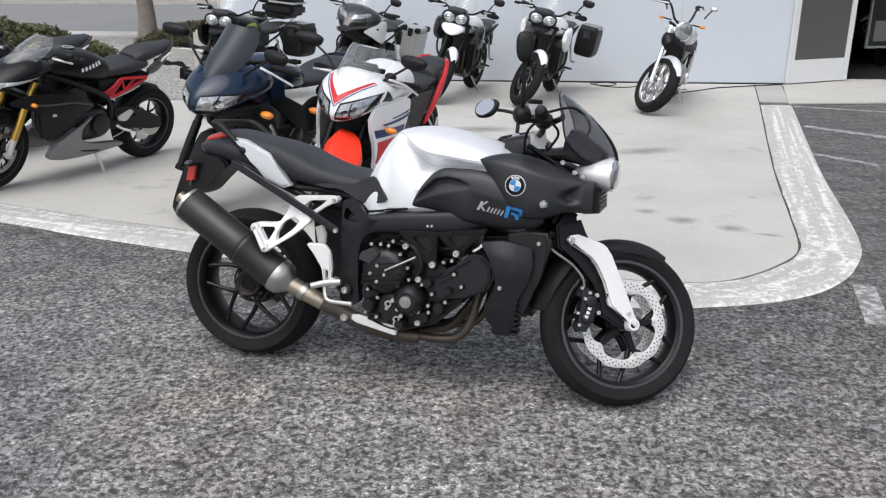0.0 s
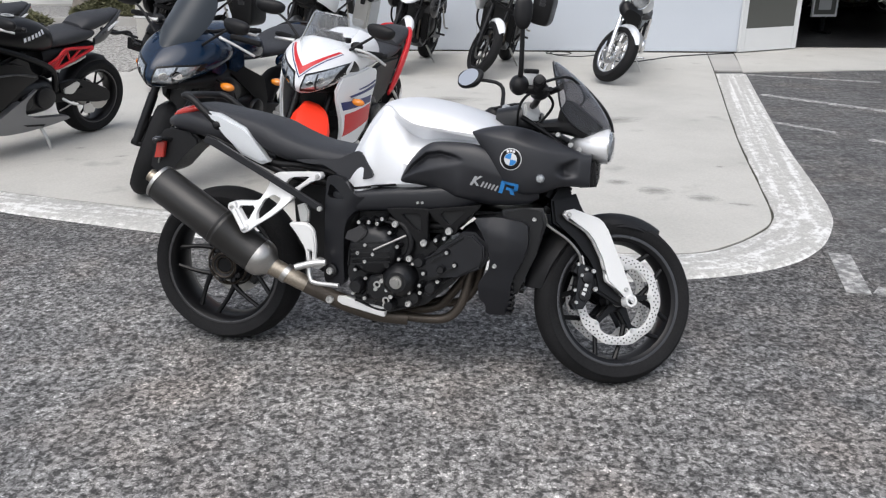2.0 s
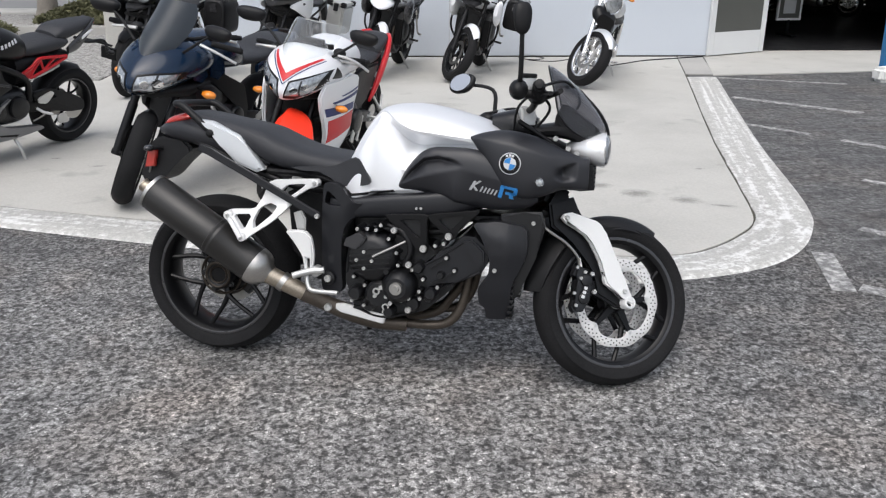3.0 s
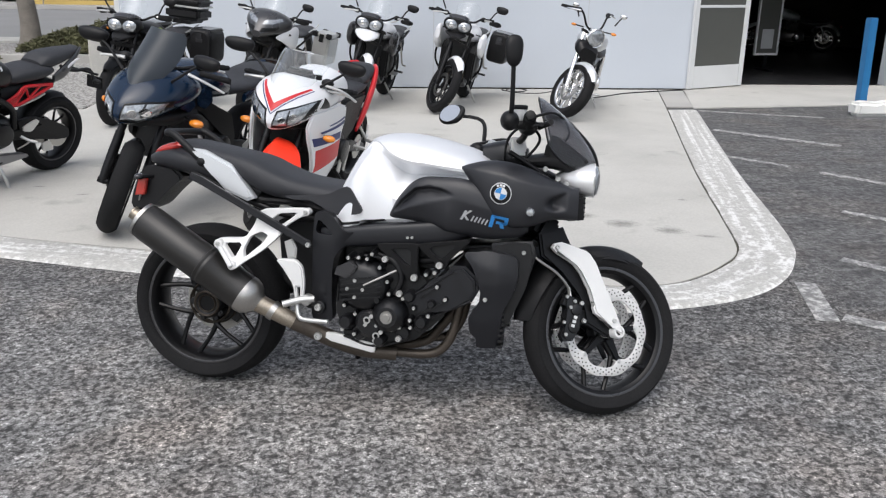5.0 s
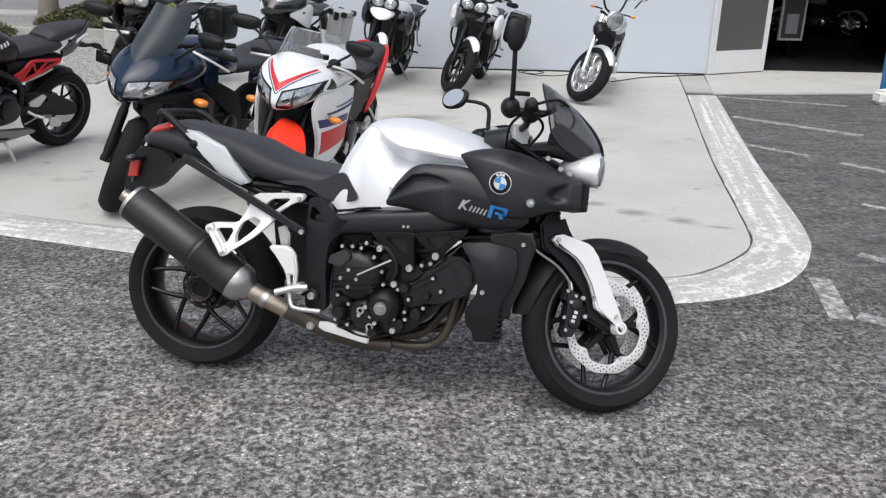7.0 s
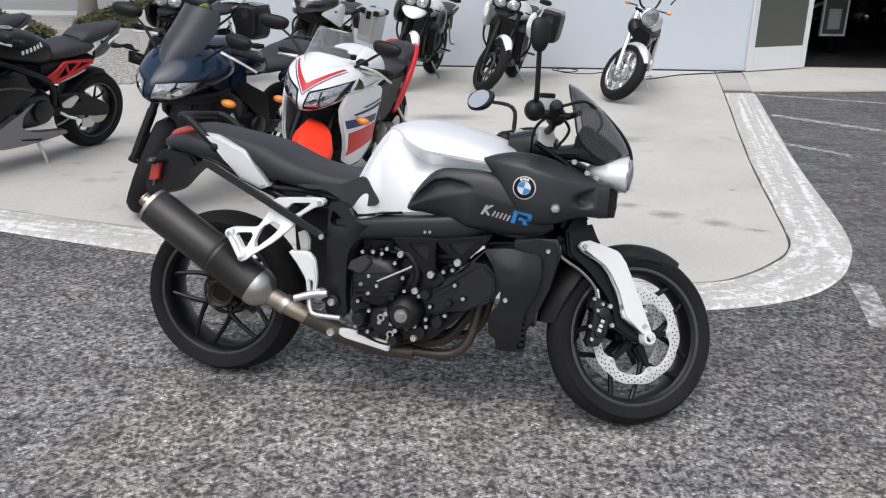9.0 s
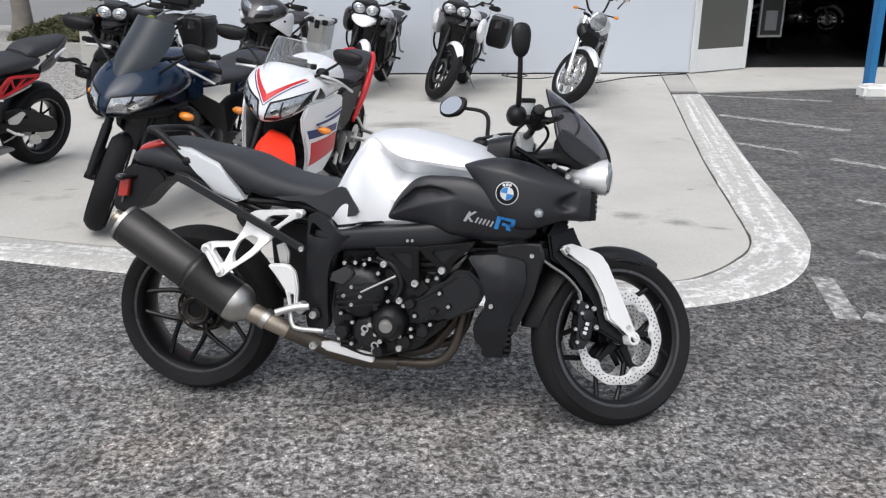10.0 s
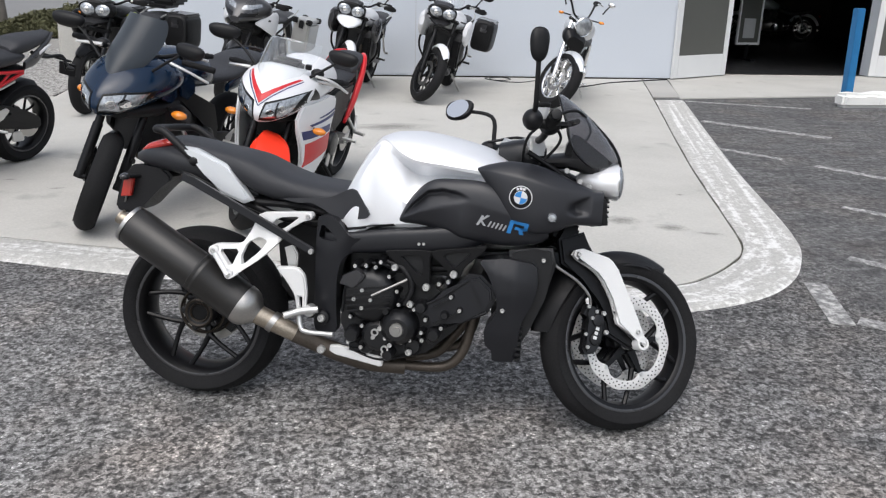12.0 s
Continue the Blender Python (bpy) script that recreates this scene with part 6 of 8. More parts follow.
def white_sport():
    b = parked("white sport motorcycle with red, navy trim and red tail", -0.77, 6.59, -107.5)
    r, wb = 0.30, 1.41
    rear_half(b)
    steer = 32
    wheel(b, "front_wheel", wb, r, 0.12, steer=steer, disc=0.15, rake=27)
    fork(b, wb, r, 1.16, 0.82, 0.10, steer, BLACK, CAST)
    front_fender(b, wb, r, 18, 104, 0.25, SCARLET, steer, 0.010, rake=27, square=10)
    generic_engine(b, 0.70, 0.42)
    nose = part("upper_fairing", body([(0.84, 0, 0.83, 0.19, 0.06, 2.6), (0.97, 0, 0.845, 0.225, 0.09, 2.5), (1.10, 0, 0.848, 0.235, 0.112, 2.4), (1.22, 0, 0.838, 0.225, 0.122, 2.1), (1.33, 0, 0.806, 0.198, 0.125, 1.85), (1.42, 0, 0.77, 0.145, 0.104, 1.7), (1.48, 0, 0.738, 0.07, 0.06, 1.6), (1.505, 0, 0.722, 0.015, 0.015, 1.6)], 64, 56), PEARL, b, "gloss white nose fairing")
    t = tree_of(nose)
    for s in (-1, 1):
        part("lamp_recess", skin([(s * 0.012, 0.688), (s * 0.14, 0.682), (s * 0.205, 0.74), (s * 0.215, 0.872), (s * 0.12, 0.828), (s * 0.032, 0.793)], t, "x", 1, 0.003, 4), BLACK, nose)
        lamp = part("headlight", skin([(s * 0.024, 0.706), (s * 0.130, 0.712), (s * 0.172, 0.775), (s * 0.203, 0.860), (s * 0.12, 0.818), (s * 0.042, 0.785)], t, "x", 1, 0.006, 4), LENS, nose, "clear headlight")
        for q, z in ((0.070, 0.742), (0.122, 0.768)):
            part("reflector", skin([(s * q + 0.020 * math.cos(a), z + 0.020 * math.sin(a)) for a in np.linspace(0, 6.0, 14)], t, "x", 1, 0.009, 1), CHROME, lamp)
        part("lamp_divider", skin([(s * 0.092, 0.712), (s * 0.100, 0.712), (s * 0.104, 0.805), (s * 0.096, 0.802)], t, "x", 1, 0.0085, 3), CAST, nose)
        part("stripe", skin([(0, 0.785), (s * 0.05, 0.838), (s * 0.11, 0.888), (s * 0.158, 0.918), (s * 0.140, 0.922), (s * 0.088, 0.892), (s * 0.035, 0.858), (0, 0.832)], t, "x", 1, 0.004, 4), RED, nose, "red stripe")
        part("thin_stripe", skin([(0, 0.768), (s * 0.056, 0.826), (s * 0.116, 0.876), (s * 0.168, 0.910), (s * 0.163, 0.913), (s * 0.113, 0.881), (s * 0.053, 0.831), (0, 0.774)], t, "x", 1, 0.004, 4), DECAL_NAVY, nose)
        part("air_intake", skin([(1.205, 0.878), (1.258, 0.815), (1.115, 0.803)], t, "y", s, 0.004, 3), BLACK, nose)
        side = part("side_fairing", bowed([(1.31, 0.79), (1.35, 0.70), (1.33, 0.62), (1.265, 0.53), (1.235, 0.44), (1.225, 0.36), (1.10, 0.30), (0.96, 0.30), (0.885, 0.38), (0.875, 0.50), (0.885, 0.60), (0.80, 0.69), (0.82, 0.78), (1.0, 0.82)], s), PEARL, b, "white side fairing with red and navy stripes")
        ts = tree_of(side)
        part("navy_stripe", skin([(0.90, 0.622), (1.30, 0.628), (1.27, 0.574), (0.90, 0.578)], ts, "y", s, 0.003, 4), DECAL_NAVY, side)
        part("red_stripe", skin([(0.895, 0.566), (1.245, 0.545), (1.222, 0.395), (0.892, 0.455)], ts, "y", s, 0.003, 4), RED, side)
        part("slim_stripe", skin([(0.83, 0.668), (1.20, 0.648), (1.22, 0.660), (0.84, 0.690)], ts, "y", s, 0.003, 3), DECAL_NAVY, side)
        part("slim_stripe", skin([(0.83, 0.702), (1.10, 0.686), (1.12, 0.692), (0.84, 0.714)], ts, "y", s, 0.003, 3), DECAL_NAVY, side)
        part("tail_fairing", body([(-0.235, s * 0.075, 0.905, 0.02, 0.022, 2.4), (-0.14, s * 0.115, 0.875, 0.022, 0.040, 2.4), (-0.04, s * 0.140, 0.79, 0.022, 0.045, 2.4), (0.07, s * 0.15, 0.68, 0.022, 0.045, 2.4), (0.17, s * 0.152, 0.575, 0.018, 0.035, 2.4), (0.25, s * 0.15, 0.50, 0.010, 0.015, 2.4)], 24, 28), RED, b, "red tail panel")
        part("side_cover", plate([(0.10, 0.76), (0.50, 0.76), (0.74, 0.70), (0.70, 0.50), (0.45, 0.45), (0.30, 0.50)], *sorted((s * 0.11, s * 0.145)), 0.015), MATT, b, "black side cover")
        part("pillion_bracket", joined(tube([(0.20, s * 0.16, 0.52), (0.09, s * 0.19, 0.41)], 0.010, 8), tube([(0.0, s * 0.16, 0.50), (0.09, s * 0.19, 0.41)], 0.010, 8), cyl((0.09, s * 0.18, 0.405), (0.12, s * 0.27, 0.405), 0.013, 10)), ALU, b, "bright pillion footrest bracket")
        part("foot_guard", joined(plate([(0.60, 0.47), (0.645, 0.48), (0.72, 0.30), (0.66, 0.27)], *sorted((s * 0.195, s * 0.205)), 0.003), plate([(0.50, 0.44), (0.54, 0.45), (0.60, 0.28), (0.56, 0.26)], *sorted((s * 0.195, s * 0.205)), 0.003)), ALU, b, "bright footrest guard")
        blinker(b, (1.16, s * 0.22, 0.635), (1.20, s * 0.28, 0.630))
        mirror(b, (1.18, s * 0.17, 0.93), (1.16, s * 0.27, 1.01), (1.15, s * 0.345 if s > 0 else -0.40, 1.075), (0.035, 0.095, 0.05), -s * 8)
        part("foot_peg", cyl((0.34, s * 0.18, 0.40), (0.34, s * 0.28, 0.40), 0.013), ALU, b)
        part("heel_plate", plate([(0.24, 0.45), (0.34, 0.42), (0.33, 0.36), (0.27, 0.38)], *sorted((s * 0.19, s * 0.20)), 0.003), ALU, b)
    screen(b, [(1.455, 0.848, 0.02, 0.012), (1.415, 0.890, 0.085, 0.06), (1.345, 0.955, 0.135, 0.11), (1.25, 1.025, 0.160, 0.14), (1.165, 1.085, 0.170, 0.14), (1.12, 1.112, 0.160, 0.12)], CLEAR, label="clear windscreen")
    part("instruments", block(1.05, 1.14, -0.09, 0.09, 0.93, 1.0, 0.02), MATT, b)
    part("clutch_lever", tube([(1.17, 0.20, 0.945), (1.14, 0.30, 0.925), (1.09, 0.385, 0.872)], [0.011, 0.009, 0.008], 8, 10), ALU, b, "bright clutch lever")
    part("switch_pod", joined(egg(1.14, 0.20, 0.955, 0.035, 0.04, 0.028), cyl((1.17, 0.15, 0.97), (1.17, 0.15, 1.0), 0.02, 14, 0.004)), MATT, b)
    part("inner_panel", body([(0.95, 0, 0.60, 0.17, 0.14, 3), (1.10, 0, 0.60, 0.165, 0.13, 3), (1.20, 0, 0.62, 0.15, 0.10, 3)], 20, 8), MATT, b, "black inner panel")
    part("fuel_tank", body([(0.46, 0, 0.78, 0.08, 0.05, 2.4), (0.58, 0, 0.83, 0.15, 0.11, 2.4), (0.75, 0, 0.86, 0.175, 0.13, 2.4), (0.92, 0, 0.87, 0.15, 0.10, 2.4), (0.98, 0, 0.86, 0.10, 0.06, 2.4)]), PEARL, b, "white fuel tank")
    seat(b, [(0.0, 0, 0.80, 0.11, 0.02, 2.8), (0.15, 0, 0.79, 0.13, 0.035, 2.8), (0.35, 0, 0.775, 0.125, 0.04, 2.8), (0.50, 0, 0.775, 0.085, 0.04, 2.8)])
    seat(b, [(-0.22, 0, 0.905, 0.07, 0.02, 2.8), (-0.13, 0, 0.89, 0.11, 0.035, 2.8), (0.02, 0, 0.85, 0.12, 0.045, 2.8), (0.09, 0, 0.82, 0.10, 0.04, 2.6)], "black pillion seat", name="pillion_seat")
    tail_lamp(b, -0.23, 0.88)
    part("plate_bracket", plate([(-0.20, 0.85), (-0.32, 0.70), (-0.34, 0.60), (-0.30, 0.60), (-0.14, 0.82)], -0.05, 0.05, 0.006), MATT, b)
    handlebar(b, 1.15, 0.945, 0.34, -0.035, 0.10, 6)
    silencer(b, (0.45, -0.17, 0.32), (-0.12, -0.22, 0.42), 0.055)
    sidestand(b, 0.55, 0.48)
    part("radiator", block(1.06, 1.11, -0.16, 0.16, 0.40, 0.72, 0.01), CAST, b)
    part("chin", body([(1.0, 0, 0.70, 0.17, 0.05, 2.6), (1.2, 0, 0.70, 0.16, 0.05, 2.6), (1.36, 0, 0.70, 0.10, 0.04, 2.4)], 20, 10), MATT, b)
    part("belly", body([(0.5, 0, 0.27, 0.10, 0.05, 3), (0.8, 0, 0.28, 0.15, 0.08, 3), (1.0, 0, 0.34, 0.14, 0.10, 3), (1.1, 0, 0.45, 0.12, 0.10, 3)]), MATT, b)


def blue_tourer():
    b = parked("dark blue half-faired sport tourer with tall smoked screen", -1.56, 6.62, -111, -11)
    r, wb, steer = 0.30, 1.46, 31
    rear_half(b)
    wheel(b, "front_wheel", wb, r, 0.12, steer=steer, disc=0.15, both=True, rake=27)
    fork(b, wb, r, 1.20, 0.88, 0.11, steer, BLACK, BLACK, 0.029)
    front_fender(b, wb, r, 98, 152, 0.12, BLACK, steer, 0.014, rake=27)
    generic_engine(b, 0.72, 0.45)
    nose = part("half_fairing", body([(0.92, 0, 0.89, 0.18, 0.05, 2.5), (1.03, 0, 0.90, 0.235, 0.095, 2.4), (1.15, 0, 0.895, 0.252, 0.125, 2.3), (1.27, 0, 0.875, 0.24, 0.137, 2.1), (1.38, 0, 0.84, 0.21, 0.128, 1.9), (1.47, 0, 0.80, 0.15, 0.10, 1.75), (1.53, 0, 0.775, 0.07, 0.06, 1.6), (1.555, 0, 0.762, 0.015, 0.015, 1.6)], 56, 48), NAVY, b, "dark blue metallic nose fairing")
    t = tree_of(nose)
    for s in (-1, 1):
        part("lamp_recess", skin([(s * 0.018, 0.725), (s * 0.12, 0.725), (s * 0.21, 0.775), (s * 0.238, 0.87), (s * 0.13, 0.858), (s * 0.035, 0.835)], t, "x", 1, 0.003, 4), BLACK, nose)
        lamp = part("headlight", skin([(s * 0.03, 0.74), (s * 0.12, 0.738), (s * 0.198, 0.785), (s * 0.224, 0.858), (s * 0.13, 0.846), (s * 0.045, 0.825)], t, "x", 1, 0.006, 4), LENS, nose, "clear headlight with dark surround")
        for q, z in ((0.09, 0.785), (0.15, 0.80)):
            part("reflector", skin([(s * q + 0.025 * math.cos(a), z + 0.025 * math.sin(a)) for a in np.linspace(0, 6.0, 14)], t, "x", 1, 0.009, 1), CHROME, lamp)
        part("lamp_surround", skin([(s * 0.02, 0.73), (s * 0.13, 0.73), (s * 0.215, 0.775), (s * 0.20, 0.785), (s * 0.12, 0.745), (s * 0.03, 0.745)], t, "x", 1, 0.006, 3), BLACK, nose)
        part("lamp_divider", skin([(s * 0.125, 0.75), (s * 0.14, 0.755), (s * 0.15, 0.85), (s * 0.14, 0.85)], t, "x", 1, 0.007, 3), CAST, nose)
        for outline in ([(1.25, 0.87), (1.20, 0.80), (1.10, 0.765), (1.04, 0.80), (1.07, 0.86), (1.15, 0.90)], [(1.02, 0.85), (1.0, 0.79), (0.92, 0.76), (0.84, 0.80), (0.86, 0.87), (0.95, 0.90)]):
            wing = plate(outline, *sorted((s * 0.186, s * 0.204)), 0.005)
            part("side_wing", wing, NAVY, b, "dark blue side panel")
        part("wing_vent", plate([(1.16, 0.78), (0.90, 0.74), (0.90, 0.88), (1.10, 0.89)], *sorted((s * 0.165, s * 0.185)), 0.006), BLACK, b, "black side vent")
        part("fork_reflector", cyl((1.36, s * 0.135, 0.44), (1.36, s * 0.150, 0.44), 0.016, 12), CAST, b)
        part("lower_panel", body([(0.85, s * 0.18, 0.62, 0.015, 0.05, 2.4), (1.0, s * 0.20, 0.60, 0.02, 0.14, 2.4), (1.15, s * 0.18, 0.64, 0.02, 0.10, 2.4)], 24, 16), MATT, b)
        blinker(b, (1.14, s * 0.20, 0.74), (1.20, s * 0.315, 0.735), size=1.15)
        mirror(b, (1.28, s * 0.17, 0.97), (1.26, s * 0.30, 1.08), (1.25, s * 0.375 if s > 0 else -0.41, 1.125), (0.04, 0.095, 0.050), -s * 10)
        part("foot_peg", cyl((0.36, s * 0.18, 0.38), (0.36, s * 0.28, 0.38), 0.013), ALU, b)
        part("heel_plate", plate([(0.26, 0.46), (0.36, 0.42), (0.36, 0.36), (0.29, 0.38)], *sorted((s * 0.19, s * 0.20)), 0.003), ALU, b)
        part("tail_panel", body([(-0.32, s * 0.07, 0.90, 0.02, 0.02, 2.4), (-0.15, s * 0.11, 0.85, 0.02, 0.045, 2.4), (0.1, s * 0.13, 0.79, 0.02, 0.055, 2.4), (0.3, s * 0.13, 0.74, 0.015, 0.03, 2.4)], 24, 20), NAVY, b)
        part("frame_beam", plate([(0.45, 0.50), (0.52, 0.66), (0.95, 0.84), (1.05, 0.80), (0.62, 0.54), (0.55, 0.38), (0.46, 0.38)], *sorted((s * 0.14, s * 0.18)), 0.012), BLACK, b)
    part("radiator", block(1.06, 1.11, -0.17, 0.17, 0.40, 0.74, 0.01), CAST, b)
    part("chin", body([(1.0, 0, 0.74, 0.20, 0.06, 2.6), (1.2, 0, 0.73, 0.19, 0.06, 2.6), (1.40, 0, 0.72, 0.11, 0.04, 2.4)], 20, 10), MATT, b)
    for ob in [nose] + list(nose.children_recursive):
        ob.data.transform(Matrix.Diagonal((1, 0.93, 1, 1)))
    screen(b, [(1.465, 0.885, 0.03, 0.02), (1.42, 0.950, 0.095, 0.07), (1.36, 1.03, 0.138, 0.10), (1.27, 1.12, 0.148, 0.11), (1.195, 1.20, 0.138, 0.09), (1.16, 1.24, 0.118, 0.06)], DARKSMOKE, label="tall dark smoked windscreen")
    part("instruments", block(1.10, 1.20, -0.10, 0.10, 0.98, 1.05, 0.02), MATT, b)
    part("clutch_lever", tube([(1.15, 0.20, 1.010), (1.14, 0.31, 0.985), (1.11, 0.43, 0.945)], [0.011, 0.009, 0.008], 8, 10), ALU, b, "bright clutch lever")
    part("left_grip", cyl((1.09, 0.24, 1.020), (1.05, 0.43, 1.010), 0.018, 14, 0.004), RUBBER, b)
    part("fork_guard", plate([(1.30, 0.44), (1.345, 0.45), (1.42, 0.30), (1.39, 0.24), (1.36, 0.25)], -0.165, -0.130, 0.010), GREY_PAINT, b, "dark grey fork guard")
    part("frame_hose", tube([(1.02, 0.15, 0.70), (0.95, 0.21, 0.62), (0.88, 0.20, 0.48), (0.80, 0.18, 0.36)], 0.011, 8, 14), MATT, b)
    part("engine_guard", tube([(0.98, 0.12, 0.66), (1.0, 0.24, 0.58), (0.92, 0.26, 0.42), (0.82, 0.16, 0.34)], 0.013, 8, 16), STEEL, b, "steel engine guard bar")
    part("fuel_tank", body([(0.44, 0, 0.80, 0.09, 0.05, 2.4), (0.56, 0, 0.86, 0.16, 0.10, 2.4), (0.75, 0, 0.90, 0.185, 0.125, 2.4), (0.95, 0, 0.90, 0.16, 0.10, 2.4), (1.02, 0, 0.89, 0.10, 0.06, 2.4)]), NAVY, b, "dark blue fuel tank")
    seat(b, [(-0.30, 0, 0.89, 0.08, 0.02, 2.8), (-0.15, 0, 0.88, 0.13, 0.04, 2.8), (0.05, 0, 0.85, 0.15, 0.045, 2.8), (0.2, 0, 0.81, 0.15, 0.04, 2.8), (0.4, 0, 0.80, 0.12, 0.04, 2.8), (0.5, 0, 0.80, 0.09, 0.04, 2.8)])
    part("grab_rail", tube([(0.0, -0.15, 0.84), (-0.25, -0.14, 0.90), (-0.36, 0, 0.92), (-0.25, 0.14, 0.90), (0.0, 0.15, 0.84)], 0.012, 10, 24), BLACK, b)
    tail_lamp(b, -0.33, 0.87)
    handlebar(b, 1.12, 1.01, 0.37, 0.02, 0.14, steer)
    silencer(b, (0.40, -0.18, 0.30), (-0.15, -0.22, 0.42), 0.06, STEEL)
    sidestand(b, 0.58, 0.5)


def black_naked():
    b = parked("black sport motorcycle with red rear frame and gold forks", -3.175, 7.10, -115)
    r, wb, steer = 0.30, 1.39, 14
    rear_half(b, 0.315, 0.18)
    wheel(b, "front_wheel", wb, r, 0.12, steer=steer, disc=0.155, both=True, rake=27)
    fork(b, wb, r, 1.14, 0.85, 0.105, steer, ALU, GOLD, 0.025, split=0.22)
    front_fender(b, wb, r, 40, 145, 0.13, BLACK, steer, 0.028, rake=27)
    e = generic_engine(b, 0.70, 0.43)
    for s in (-1, 1):
        belly = casting([(0.40, 0.235), (0.60, 0.215), (0.80, 0.205), (0.98, 0.21), (1.11, 0.235), (1.05, 0.33), (0.92, 0.40), (0.68, 0.525), (0.80, 0.43), (0.815, 0.34), (0.72, 0.295), (0.60, 0.28), (0.42, 0.262)], [], *sorted((s * 0.15, s * 0.205)), 0.012, 1, 0.06)
        part("belly_pan", belly, BELLY, b, "grey belly panel")
        part("belly_stripe", plate([(0.64, 0.235), (0.84, 0.262), (0.80, 0.244), (0.66, 0.222)], *sorted((s * 0.20, s * 0.209)), 0.002), BLACK, b)
        fair = casting([(1.40, 0.69), (1.30, 0.735), (1.12, 0.745), (0.86, 0.725), (0.67, 0.60), (0.82, 0.545), (1.04, 0.385), (1.13, 0.385), (1.165, 0.50), (1.18, 0.61), (1.28, 0.65)], [], *sorted((s * 0.165, s * 0.20)), 0.012, 1, 0.05)
        for v in fair.verts:
            v.co.y += s * (0.035 * (1 - ((v.co.x - 1.0) / 0.36) ** 2) - 0.16 * max(0, 0.60 - v.co.z))
        part("side_fairing", fair, BLACK, b, "black side fairing")
        part("fairing_crease", tube([(1.33, s * 0.190, 0.69), (1.12, s * 0.236, 0.665), (0.90, s * 0.234, 0.655), (0.72, s * 0.215, 0.612)], 0.008, 8, 16), GREY_PAINT, b)
        part("fairing_badge", egg(1.06, s * 0.226, 0.585, 0.034, 0.006, 0.020), ALU, b, "small bright badge")
        sub = part("rear_frame", joined(tube([(0.53, s * 0.13, 0.655), (0.44, s * 0.135, 0.70), (0.37, s * 0.135, 0.752), (0.24, s * 0.135, 0.752), (0.10, s * 0.13, 0.745)], 0.013, 10, 14), tube([(0.53, s * 0.13, 0.648), (0.46, s * 0.135, 0.622), (0.33, s * 0.135, 0.655), (0.10, s * 0.13, 0.735)], 0.013, 10, 14),
                                        tube([(0.46, s * 0.135, 0.63), (0.36, s * 0.135, 0.745)], 0.010, 8), tube([(0.33, s * 0.135, 0.66), (0.36, s * 0.135, 0.745)], 0.010, 8), tube([(0.33, s * 0.135, 0.66), (0.22, s * 0.135, 0.75)], 0.010, 8)), RED, b, "red painted rear frame")
        part("gusset", plate([(0.525, 0.652), (0.46, 0.63), (0.42, 0.67), (0.44, 0.695)], *sorted((s * 0.128, s * 0.140)), 0.003), RED, sub)
        part("exhaust_strap", tube([(0.41, s * 0.13, 0.615), (0.28, s * 0.13, 0.645), (0.17, s * 0.125, 0.680)], 0.010, 8, 8), STEEL, b, "bright strap under the rear frame")
        part("frame_beam", tube([(0.48, s * 0.14, 0.45), (0.52, s * 0.15, 0.62), (0.80, s * 0.17, 0.76), (1.08, s * 0.10, 0.86)], 0.024, 12, 14), BLACK, b)
        part("tail_panel", body([(-0.27, s * 0.05, 0.985, 0.012, 0.010, 2.4), (-0.17, s * 0.085, 0.915, 0.018, 0.035, 2.4), (-0.04, s * 0.115, 0.835, 0.02, 0.050, 2.4), (0.08, s * 0.125, 0.785, 0.014, 0.030, 2.4)], 24, 20), GREY_PAINT, b)
        part("tail_stripe", moved(plate([(-0.170, 0.930), (-0.145, 0.930), (-0.025, 0.848), (-0.045, 0.835)], *sorted((0.0, s * 0.012)), 0.003), Matrix.Translation((0, s * 0.108, 0)) @ pose(0, 0, 0, 0, 0, -s * 10) ), PEARL, b, "white tail stripe")
        mirror(b, (1.10, s * 0.20, 0.98), (1.11, s * 0.30, 1.05), (1.09, s * 0.38, 1.06), (0.035, 0.09, 0.045), -s * 5)
        part("heel_plate", plate(rounded([(0.46, 0.475), (0.33, 0.520), (0.295, 0.495), (0.37, 0.425), (0.45, 0.44)], 1), *sorted((s * 0.195, s * 0.208)), 0.003), ALU, b, "brushed heel plate")
        part("foot_peg", tube([(0.46, s * 0.19, 0.40), (0.43, s * 0.24, 0.375), (0.40, s * 0.29, 0.37)], 0.011, 8, 6), ALU, b)
        part("gear_lever", tube([(0.36, s * 0.20, 0.36), (0.44, s * 0.21, 0.335), (0.52, s * 0.22, 0.32)], 0.006, 8, 6), STEEL, b)
        arm = casting([(0.45, 0.50), (0.28, 0.515), (0.10, 0.46), (-0.07, 0.375), (-0.08, 0.30), (-0.02, 0.285), (0.10, 0.345), (0.24, 0.40), (0.40, 0.40)], [[(0.36, 0.46), (0.28, 0.47), (0.20, 0.44), (0.30, 0.425)]], *sorted((s * 0.105, s * 0.140)), 0.010, 2)
        part("swingarm", arm, MATT, b, "black cast swingarm")
        part("chain_plate", plate(rounded([(0.18, 0.285), (0.09, 0.283), (0.05, 0.20), (0.17, 0.205)], 1), *sorted((s * 0.100, s * 0.112)), 0.003), ALU, b, "bright sprocket guard")
        blinker(b, (1.22, s * 0.18, 0.68), (1.24, s * 0.235, 0.68), ORANGE, 0.7)
